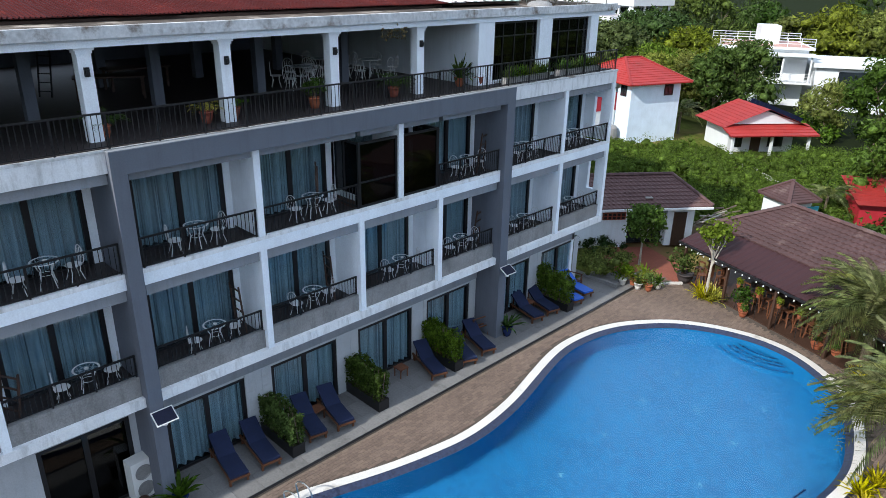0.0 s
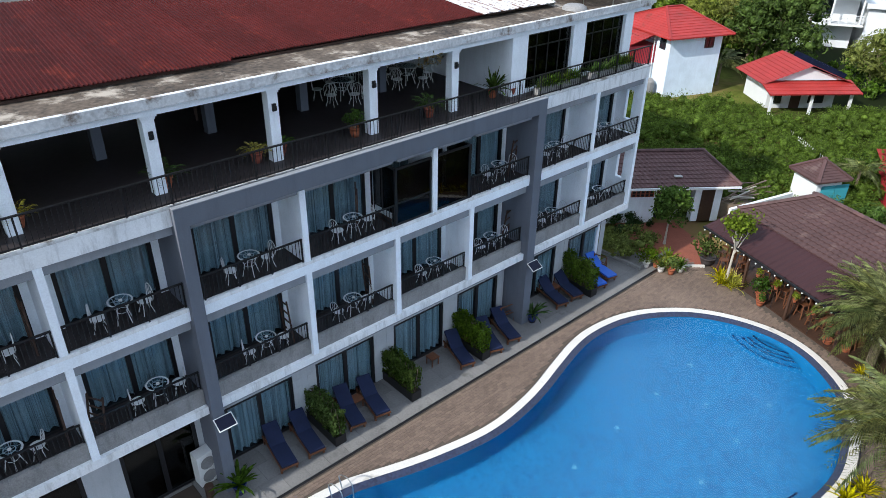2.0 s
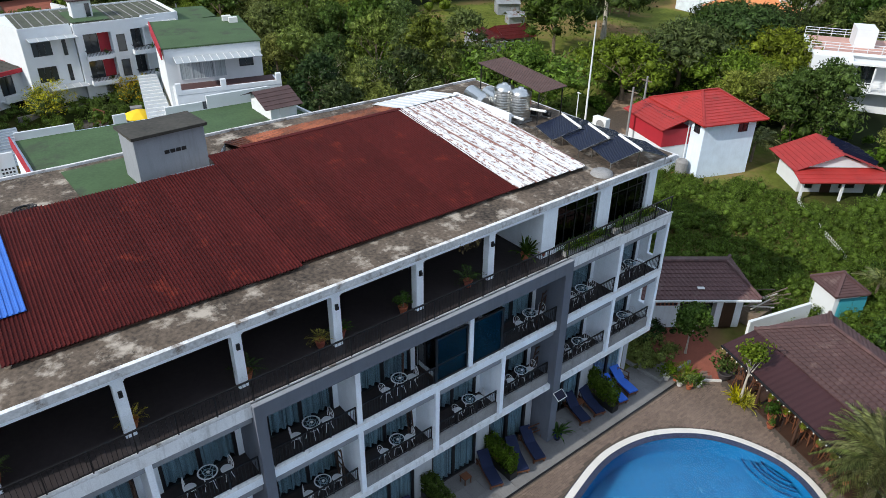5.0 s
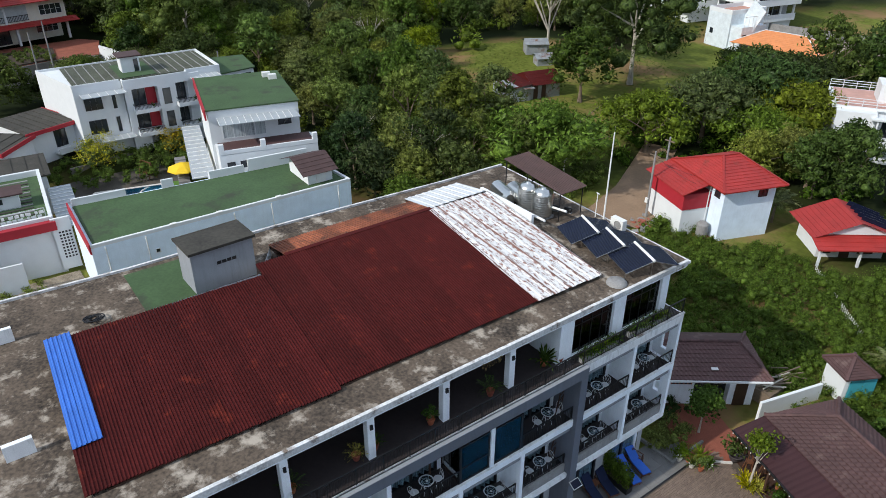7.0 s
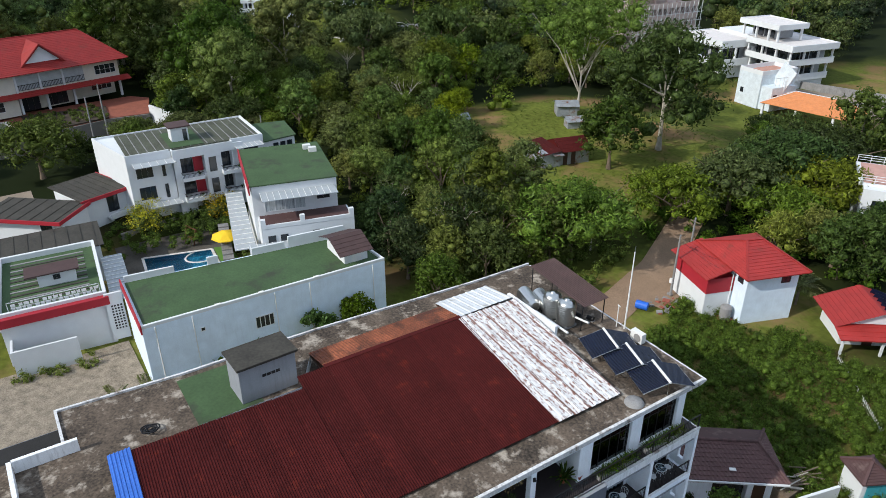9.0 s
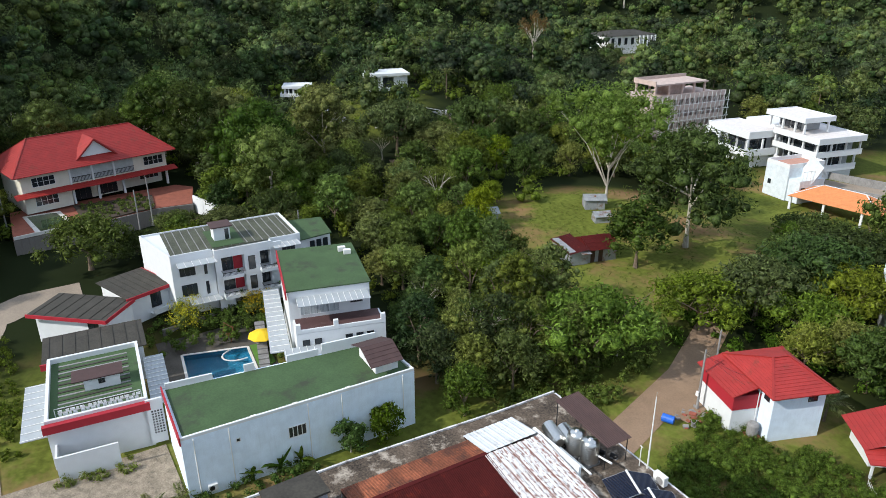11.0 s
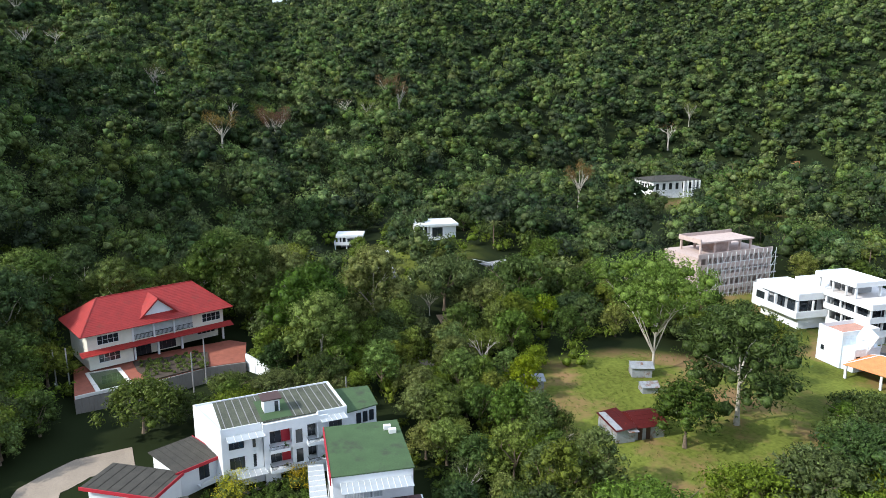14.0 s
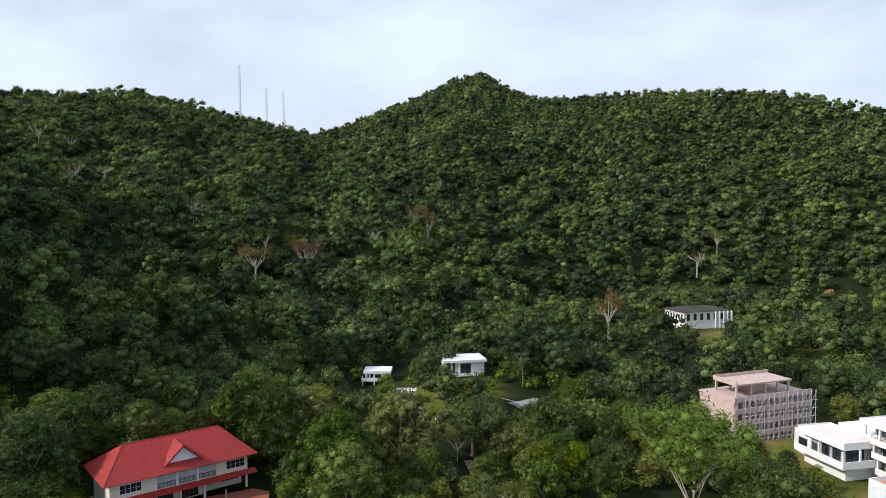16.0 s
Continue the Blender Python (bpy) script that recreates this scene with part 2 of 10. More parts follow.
def peeling_sheet(name, col, rust, width=1.091, rib=0.5):
    """White painted sheets: rusty seams at the overlaps and scabs of rust in rows along the ribs."""
    m = mat(name, col, 0.6, var=0.12, bump=0.1)
    n, l = m.node_tree.nodes, m.node_tree.links
    b = n["Principled BSDF"]
    tc, xyz = n.new("ShaderNodeTexCoord"), n.new("ShaderNodeSeparateXYZ")
    l.new(tc.outputs["Object"], xyz.inputs[0])
    geo, last = n.new("ShaderNodeNewGeometry"), b.inputs["Base Color"].links[0].from_socket
    # half of the pitch, reach of the rust, stretch of the scabs, their threshold
    for half, reach, stretch, lo, hi in ((width / 2, 0.09, (1.4, 6.0, 1.4), 0.30, 0.46), (rib / 4, 0.13, (3.0, 6.5, 3.0), 0.48, 0.58)):
        fold, near_, mp, tex, ramp, mul, mix = (n.new("ShaderNode" + k) for k in ("Math", "MapRange", "Mapping", "TexNoise", "MapRange", "Math", "Mix"))
        fold.operation, mul.operation, mix.data_type = "PINGPONG", "MULTIPLY", "RGBA"
        fold.inputs[1].default_value = half
        near_.inputs["From Min"].default_value, near_.inputs["From Max"].default_value = reach, reach * 0.3
        mp.inputs["Scale"].default_value = stretch
        tex.inputs["Scale"].default_value, tex.inputs["Detail"].default_value, tex.inputs["Roughness"].default_value = 1.0, 4, 0.6
        ramp.inputs["From Min"].default_value, ramp.inputs["From Max"].default_value, ramp.inputs["To Max"].default_value = lo, hi, 0.92
        mix.inputs["B"].default_value = (*rust, 1)
        l.new(xyz.outputs["Y"], fold.inputs[0])
        l.new(fold.outputs[0], near_.inputs["Value"])
        l.new(geo.outputs["Position"], mp.inputs["Vector"])
        l.new(mp.outputs["Vector"], tex.inputs["Vector"])
        l.new(tex.outputs["Fac"], ramp.inputs["Value"])
        l.new(near_.outputs["Result"], mul.inputs[0])
        l.new(ramp.outputs["Result"], mul.inputs[1])
        l.new(mul.outputs[0], mix.inputs["Factor"])
        l.new(last, mix.inputs["A"])
        last = mix.outputs["Result"]
    l.new(last, b.inputs["Base Color"])
    return m


WHITE_SHEET = peeling_sheet("peeling_white_sheet", (0.68, 0.67, 0.66), (0.17, 0.055, 0.030))
REAR_SHEET = mat("white_sheet", (0.62, 0.64, 0.66), 0.5, var=0.15, bump=0.1, random=0.08, stain=((0.38, 0.36, 0.33), 0.12, 0.8))
BLUE_SHEET = mat("blue_sheet", (0.045, 0.15, 0.52), 0.45, 0.0, var=0.15, bump=0.05)
GREEN_ROOF = mat("green_roof_coating", (0.050, 0.092, 0.036), 0.85, var=0.22, scale=0.5, fine=6, stain=((0.04, 0.05, 0.03), 0.25, 0.35))
BROWN_SHEET = mat("brown_corrugated_sheet", (0.065, 0.036, 0.033), 0.65, 0.0, var=0.25, random=0.1)
RED_TILE = mat("red_roof_tile", (0.30, 0.024, 0.020), 0.6, var=0.22, scale=0.8, fine=10, random=0.12, stain=((0.20, 0.03, 0.02), 0.12, 0.6))
MAROON_TILE = mat("maroon_roof_tile", (0.082, 0.042, 0.040), 0.7, var=0.25, scale=0.8, fine=12, random=0.22, stain=((0.13, 0.085, 0.075), 0.15, 0.9))
AWNING = mat("maroon_awning_sheet", (0.036, 0.011, 0.013), 0.75, var=0.18, scale=0.5)
ORANGE_TILE = mat("orange_roof_tile", (0.58, 0.22, 0.08), 0.7, var=0.15)
DARK_ROOF = mat("dark_roof_sheet", (0.045, 0.041, 0.033), 0.8, var=0.4, scale=0.7, fine=6)
RED_PAINT = mat("crimson_paint", (0.36, 0.018, 0.03), 0.6, var=0.1, bump=0.05)
VILLA_ROOF = mat("mossy_roof_sheet", (0.070, 0.076, 0.052), 0.85, var=0.4, scale=0.5, fine=6)
PINK_CONCRETE = mat("raw_pink_concrete", (0.48, 0.38, 0.34), 0.9, var=0.2)
DECK = mat("grey_deck_slab", (0.165, 0.16, 0.155), 0.8, var=0.2, scale=0.8, fine=14, random=0.12, stain=((0.095, 0.09, 0.085), 0.15, 0.7))
YARD_PAVING = mat("dark_yard_paving", (0.085, 0.075, 0.062), 0.9, var=0.35, scale=0.6, fine=8)
PAVER = mat("brown_paver", (0.165, 0.119, 0.092), 0.85, var=0.25, scale=0.5, fine=14, random=0.14)
PAVER_ISLAND = by_island(mat("brown_paver_field", (0.165, 0.119, 0.092), 0.85, var=0.25, scale=0.5, fine=14), 0.14)
JOINT = mat("paving_joint_sand", (0.09, 0.072, 0.058), 0.95, var=0.2)
COPING = mat("white_coping", (0.64, 0.61, 0.565), 0.7, var=0.1, stain=((0.42, 0.38, 0.33), 0.1, 1.0))
TERRACOTTA = mat("terracotta_pot", (0.40, 0.12, 0.055), 0.8, var=0.2)
RED_PAVING = mat("red_clay_paving", (0.25, 0.078, 0.048), 0.85, var=0.25, scale=0.9)
WOOD = mat("oiled_wood", (0.13, 0.050, 0.022), 0.55, var=0.3, scale=3, fine=30)
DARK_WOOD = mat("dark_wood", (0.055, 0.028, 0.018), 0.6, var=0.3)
BLUE_CANVAS = mat("navy_cushion", (0.008, 0.015, 0.05), 0.85, var=0.2, scale=3)
BLUE_BRIGHT = mat("bright_blue_plastic", (0.02, 0.12, 0.55), 0.5, var=0.1)
IRON_WHITE = mat("white_wrought_iron", (0.66, 0.67, 0.68), 0.5, 0.0, var=0.05, bump=0.0)
STEEL = mat("stainless_steel", (0.62, 0.62, 0.60), 0.28, 1.0, var=0.1, bump=0.0)
PLASTIC_WHITE = mat("white_plastic", (0.72, 0.72, 0.70), 0.5, var=0.06, bump=0.0)
SOLAR = mat("solar_cell_blue", (0.010, 0.014, 0.035), 0.2, 0.0, var=0.3, bump=0.0, spec=0.35)
TUBE = mat("collector_tube_glass", (0.008, 0.012, 0.03), 0.2, 0.0, var=0.2, bump=0.0, spec=0.4)
ROAD = mat("pale_concrete_road", (0.27, 0.22, 0.17), 0.95, var=0.22, scale=0.3, fine=6)
DIRT = mat("dirt_track", (0.25, 0.168, 0.108), 0.95, var=0.3, scale=0.35, fine=7)
COBBLE = mat("pebble_yard", (0.24, 0.20, 0.15), 0.95, var=0.5, scale=1.5, fine=8, bump=0.6)
STONE_WALL = streaked("retaining_wall_stone", (0.20, 0.18, 0.16), (0.07, 0.06, 0.055), 0.6)
BARK = mat("tree_bark", (0.16, 0.12, 0.085), 0.9, var=0.3, scale=3)
BARK_PALE = mat("pale_bark", (0.42, 0.38, 0.32), 0.85, var=0.25, scale=2)
SOIL = mat("dark_soil", (0.055, 0.04, 0.028), 1.0, var=0.3)
TIN = mat("weathered_tin_wall", (0.32, 0.34, 0.36), 0.6, 0.3, var=0.25, stain=((0.20, 0.09, 0.05), 0.3, 0.8))
YELLOW = mat("yellow_canvas", (0.78, 0.52, 0.02), 0.8, var=0.08)
CLAY_BLOCK = mat("red_vent_block", (0.30, 0.09, 0.06), 0.85, var=0.2)
TEAL = mat("teal_door_paint", (0.05, 0.30, 0.36), 0.6, var=0.15)
ROOF_TRANSLUCENT = mat("translucent_sheet", (0.36, 0.39, 0.41), 0.4, var=0.12)

LEAF_FOREST = foliage("forest_leaves", (0.030, 0.052, 0.021), (0.146, 0.194, 0.052), "attribute", 0.22, 0.9)
LEAF_TREE = foliage("tree_leaves", (0.040, 0.064, 0.016), (0.152, 0.192, 0.034), light=0.25)
LEAF_BUSH = foliage("weed_leaves", (0.066, 0.112, 0.016), (0.115, 0.172, 0.024), light=0.28)
LEAF_BRIGHT = foliage("bright_leaves", (0.165, 0.205, 0.026), (0.21, 0.26, 0.036), light=0.4)
LEAF_HEDGE = foliage("hedge_leaves", (0.065, 0.115, 0.016), (0.110, 0.170, 0.022), light=0.4)
GRASS_WEED = foliage("low_weed_leaves", (0.075, 0.115, 0.016), (0.115, 0.165, 0.024), light=0.28)
LEAF_PALE = foliage("pale_tree_leaves", (0.20, 0.25, 0.032), (0.24, 0.29, 0.045), light=0.48)
LEAF_PALM = foliage("palm_leaflets", (0.150, 0.172, 0.055), (0.190, 0.205, 0.075), light=0.35)
LEAF_YELLOW = foliage("yellow_leaves", (0.42, 0.36, 0.03), (0.55, 0.46, 0.04), light=0.35)
LEAF_BROWN = foliage("brown_leaves", (0.13, 0.075, 0.03), (0.20, 0.12, 0.05), light=0.3)
GRASS = foliage("grass_blades", (0.12, 0.15, 0.028), (0.15, 0.18, 0.04), light=0.35)


def water_material():
    m = bpy.data.materials.new("pool_water")
    m.use_nodes = True
    n, l = m.node_tree.nodes, m.node_tree.links
    b = n["Principled BSDF"]
    b.inputs["Base Color"].default_value = (0.72, 0.92, 1.0, 1)
    b.inputs["Transmission Weight"].default_value, b.inputs["IOR"].default_value, b.inputs["Roughness"].default_value = 1.0, 1.33, 0.02
    geo, tex, tex2 = n.new("ShaderNodeNewGeometry"), n.new("ShaderNodeTexNoise"), n.new("ShaderNodeTexNoise")
    tex.inputs["Scale"].default_value, tex.inputs["Detail"].default_value, tex.inputs["Distortion"].default_value = 7.5, 5, 0.6
    tex2.inputs["Scale"].default_value = 0.9
    add, bp = n.new("ShaderNodeMath"), n.new("ShaderNodeBump")
    bp.inputs["Strength"].default_value, bp.inputs["Distance"].default_value = 0.5, 0.05
    l.new(geo.outputs["Position"], tex.inputs["Vector"])
    l.new(geo.outputs["Position"], tex2.inputs["Vector"])
    l.new(tex.outputs["Fac"], add.inputs[0])
    l.new(tex2.outputs["Fac"], add.inputs[1])
    l.new(add.outputs[0], bp.inputs["Height"])
    l.new(bp.outputs["Normal"], b.inputs["Normal"])
    return m


def mosaic(name, a, b_col, size, grout=(0.05, 0.09, 0.16)):
    """Small square pool tiles in two shades with grout."""
    m = bpy.data.materials.new(name)
    m.use_nodes = True
    n, l = m.node_tree.nodes, m.node_tree.links
    b = n["Principled BSDF"]
    b.inputs["Roughness"].default_value = 0.3
    geo, br, ns = n.new("ShaderNodeNewGeometry"), n.new("ShaderNodeTexBrick"), n.new("ShaderNodeTexNoise")
    br.offset, br.inputs["Scale"].default_value = 0.0, 1.0
    br.inputs["Brick Width"].default_value = br.inputs["Row Height"].default_value = size
    br.inputs["Mortar Size"].default_value = size * 0.06
    br.inputs["Color1"].default_value, br.inputs["Color2"].default_value, br.inputs["Mortar"].default_value = (*a, 1), (*b_col, 1), (*grout, 1)
    ns.inputs["Scale"].default_value = 0.25
    rng, hsv = n.new("ShaderNodeMapRange"), n.new("ShaderNodeHueSaturation")
    rng.inputs["To Min"].default_value, rng.inputs["To Max"].default_value = 0.85, 1.15
    l.new(geo.outputs["Position"], br.inputs["Vector"])
    l.new(geo.outputs["Position"], ns.inputs["Vector"])
    l.new(ns.outputs["Fac"], rng.inputs["Value"])
    l.new(rng.outputs["Result"], hsv.inputs["Value"])
    l.new(br.outputs["Color"], hsv.inputs["Color"])
    l.new(hsv.outputs["Color"], b.inputs["Base Color"])
    return m


WATER = water_material()
# two-tone mosaic; its wide contrast also paints in ripple glitter
POOL_TILE = mosaic("blue_pool_mosaic", (0.006, 0.085, 0.215), (0.020, 0.190, 0.395), 0.11, (0.012, 0.095, 0.22))
BASIN_TILE = mat("blue_basin_tile", (0.013, 0.135, 0.30), 0.9, var=0.12, scale=1.5, fine=20, bump=0.05, spec=0.0)
NOSING = mat("matt_navy_nosing", (0.010, 0.022, 0.07), 1.0, var=0.1, bump=0.0, spec=0.0)
EDGE_TILE = mosaic("navy_edge_mosaic", (0.008, 0.012, 0.04), (0.026, 0.036, 0.085), 0.07, (0.03, 0.035, 0.05))


def ground_material():
    """Near-black green under the woods; grass and bare earth in patches where the land lies open."""
    m = mat("grassy_earth", (0.120, 0.140, 0.026), 0.95, var=0.4, scale=0.12, fine=1.5, bump=0.5, spec=0.05)
    n, l = m.node_tree.nodes, m.node_tree.links
    b = n["Principled BSDF"]
    geo, tex = n.new("ShaderNodeNewGeometry"), n.new("ShaderNodeTexNoise")
    tex.inputs["Scale"].default_value, tex.inputs["Detail"].default_value, tex.inputs["Roughness"].default_value = 0.07, 7, 0.65
    rng, mix = n.new("ShaderNodeMapRange"), n.new("ShaderNodeMix")
    mix.data_type = "RGBA"
    mix.inputs["B"].default_value = (0.23, 0.145, 0.070, 1)
    rng.inputs["From Min"].default_value, rng.inputs["From Max"].default_value = 0.49, 0.62
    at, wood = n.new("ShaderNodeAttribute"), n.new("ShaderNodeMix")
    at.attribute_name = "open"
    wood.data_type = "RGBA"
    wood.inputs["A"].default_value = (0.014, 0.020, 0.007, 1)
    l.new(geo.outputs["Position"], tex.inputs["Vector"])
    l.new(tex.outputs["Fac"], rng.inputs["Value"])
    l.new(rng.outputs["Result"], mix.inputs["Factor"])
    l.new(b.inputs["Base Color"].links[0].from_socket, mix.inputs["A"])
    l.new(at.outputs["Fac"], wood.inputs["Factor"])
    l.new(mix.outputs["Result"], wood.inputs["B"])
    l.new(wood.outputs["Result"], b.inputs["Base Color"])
    return m


GROUND = ground_material()

# ---- building tools ----
class Geo:
    """Collects faces for one mesh."""

    def __init__(self):
        self.v, self.f, self.m = [], [], []

    def face(self, *pts, m=0):
        k = len(self.v)
        self.v.extend(tuple(p) for p in pts)
        self.f.append(tuple(range(k, k + len(pts))))
        self.m.append(m)
        return self

    def box(self, x0, x1, y0, y1, z0, z1, m=0, turn=None):
        k = len(self.v)
        pts = [(x, y, z) for z in (z0, z1) for y in (y0, y1) for x in (x0, x1)]
        if turn:
            pts = [tuple(turn @ Vector(p)) for p in pts]
        self.v.extend(pts)
        for q in ((0, 2, 3, 1), (4, 5, 7, 6), (0, 1, 5, 4), (2, 6, 7, 3), (0, 4, 6, 2), (1, 3, 7, 5)):
            self.f.append(tuple(k + i for i in q))
            self.m.append(m)
        return self

    def bar(self, p, q, w, h=None, m=0):
        """A straight square bar from p to q."""
        p, q, h = Vector(p), Vector(q), h or w
        d = q - p
        turn = Matrix.Translation(p) @ d.to_track_quat("Z", "Y").to_matrix().to_4x4()
        return self.box(-w / 2, w / 2, -h / 2, h / 2, 0, d.length, m, turn)

    def tube(self, p, q, r, r2=None, n=8, m=0, cap=True):
        p, q, r2 = Vector(p), Vector(q), r if r2 is None else r2
        d = q - p
        t = d.to_track_quat("Z", "Y").to_matrix()
        k = len(self.v)
        for c, rad in ((p, r), (q, r2)):
            for i in range(n):
                a = 2 * math.pi * i / n
                self.v.append(tuple(c + t @ Vector((rad * math.cos(a), rad * math.sin(a), 0))))
        for i in range(n):
            j = (i + 1) % n
            self.f.append((k + i, k + j, k + n + j, k + n + i))
            self.m.append(m)
        if cap:
            self.f.append(tuple(range(k + n - 1, k - 1, -1)))
            self.f.append(tuple(range(k + n, k + 2 * n)))
            self.m += [m, m]
        return self

    def path(self, pts, r, n=6, m=0):
        """A tube along points, tapering from r to r * 0.999 or along a list of radii."""
        radii = r if isinstance(r, (list, tuple)) else [r] * len(pts)
        for (a, ra), (b, rb) in zip(zip(pts, radii), zip(pts[1:], radii[1:])):
            self.tube(a, b, ra, rb, n, m, cap=True)
        return self

    def lathe(self, profile, n=14, m=0, at=(0, 0, 0)):
        """Turns (radius, height) pairs round the z axis."""
        k = len(self.v)
        for r, z in profile:
            for i in range(n):
                a = 2 * math.pi * i / n
                self.v.append((at[0] + r * math.cos(a), at[1] + r * math.sin(a), at[2] + z))
        for s in range(len(profile) - 1):
            for i in range(n):
                j = (i + 1) % n
                self.f.append((k + s * n + i, k + s * n + j, k + (s + 1) * n + j, k + (s + 1) * n + i))
                self.m.append(m)
        return self

    def slab(self, pts, z0, z1, m=0):
        """A flat polygon with thickness; pts go counter-clockwise."""
        n, k = len(pts), len(self.v)
        self.v.extend((x, y, z0) for x, y in pts)
        self.v.extend((x, y, z1) for x, y in pts)
        self.f.append(tuple(range(k + n - 1, k - 1, -1)))
        self.f.append(tuple(range(k + n, k + 2 * n)))
        self.m += [m, m]
        for i in range(n):
            j = (i + 1) % n
            self.f.append((k + i, k + j, k + n + j, k + n + i))
            self.m.append(m)
        return self

    def mesh(self, name):
        me = bpy.data.meshes.new(name)
        me.from_pydata(self.v, [], self.f)
        if any(self.m):
            me.polygons.foreach_set("material_index", self.m)
        me.update()
        return me


def part(name, shape, material, parent=None, label="", at=None, smooth=False):
    """One mesh object, under a thing or a part. shape: a Geo or a mesh to share."""
    me = shape if isinstance(shape, bpy.types.Mesh) else shape.mesh(name)
    if not me.materials:
        for mm in material if isinstance(material, (list, tuple)) else [material]:
            me.materials.append(mm)
        if smooth:
            me.polygons.foreach_set("use_smooth", [True] * len(me.polygons))
    ob = new(name, me)
    ob.parent = parent
    if at is not None:
        if isinstance(at, Matrix):
            ob.matrix_basis = at
        else:
            ob.location = at
    return tagged(ob, label)


def thing(name, label, category, at=(0, 0, 0), turn=0.0, group="", kind=""):
    ob = new(name)
    ob.empty_display_size = 0.3
    ob.matrix_basis = pose(*at, 0, 0, turn)
    return tagged(ob, label, category, group, kind)


def near_box(x, y, rects):
    return any(a <= x <= b and c <= y <= d for a, b, c, d in rects)

# ---- land ----
# heights of the land round the hotel: x, y, z
LEVELS = np.array([(-25, 10, 0), (-10, 20, 0), (-20, 42, 0.2), (-33, 58, 0.9), (-22, 65, 0.5), (-55, 15, 0.2), (-75, 15, 0.1), (-92, 16, 2.2),
                   (-75, 68, 2), (-64, 80, 2.2), (-85, 85, 3), (-110, 32, 4.5), (-126, 10, 1.2), (-150, 5, 6), (-100, 140, -0.5), (-80, 125, -1.5),
                   (-133, 132, 2), (-185, 98, 8), (-272, 285, 3), (-50, 121, -4), (-60, 45, 0.5), (20, 0, 0), (0, 60, 0)], float)
AZ = [0, 33.3, 35.6, 37.4, 43.0, 49.0, 53.3, 57.3, 60.0, 62.2, 64.5, 66.8, 70.0, 72.7, 75.4, 78.9, 82.2, 85.1, 88.6, 93.8, 97.2, 115, 180]
RISE = [4, 7.28, 7.97, 8.69, 9.49, 9.79, 9.57, 9.58, 10.43, 11.63, 11.14, 9.93, 8.74, 7.61, 6.78, 7.41, 8.16, 8.75, 9.57, 9.0, 8.91, 8, 4]


def land(x, y):
    """Height of the ground at x, y (arrays)."""
    x, y = np.asarray(x, float), np.asarray(y, float)
    d2 = (x[..., None] - LEVELS[:, 0]) ** 2 + (y[..., None] - LEVELS[:, 1]) ** 2
    w = 1 / (d2 + 120) ** 1.6
    base = (w * LEVELS[:, 2]).sum(-1) / w.sum(-1)
    r, az = np.hypot(x, y), np.degrees(np.arctan2(-x, y)) % 360
    top = np.interp(az, [0, 33, 50, 62, 68, 75, 80, 97, 130, 200], [800, 880, 980, 1050, 1000, 900, 780, 680, 600, 600])
    foot = np.interp(az, [0, 33, 45, 55, 62, 70, 80, 97, 130, 200], [480, 480, 470, 400, 330, 262, 222, 200, 200, 260])
    rise = np.where((az < 190), np.interp(az, AZ, RISE), 2.0) - 0.75
    peak = 57 + top * np.tan(np.radians(rise))
    u = np.clip((r - foot) / (top - foot), 0, 1)
    swell = np.sin(az * 0.55 + r * 0.011) * np.sin(az * 0.31 - r * 0.006 + 1) * 9 * np.sin(np.pi * u)
    hill = peak * u ** 0.95 + swell - np.clip(r - top, 0, 300) * 0.3
    # unseen spurs added beyond the mansion to throw shade on the left hillside
    shade_spur = 100 * np.exp(-0.5 * ((x + 218) / 40) ** 2 - 0.5 * ((y + 112) / 40) ** 2) + 130 * np.exp(-0.5 * ((x + 345) / 95) ** 2 - 0.5 * ((y + 190) / 62) ** 2)
    return base * (1 - u) + np.maximum(hill, 0) + shade_spur


def steps(*spans):
    out = []
    for a, b, s in spans:
        out += list(np.arange(a, b, s))
    return np.array(out + [spans[-1][1]])


PIT = (-17.0, -1.5, -6.0, 31.0)
YARD_PIT = (-82.5, -70.0, 8.5, 19.5)


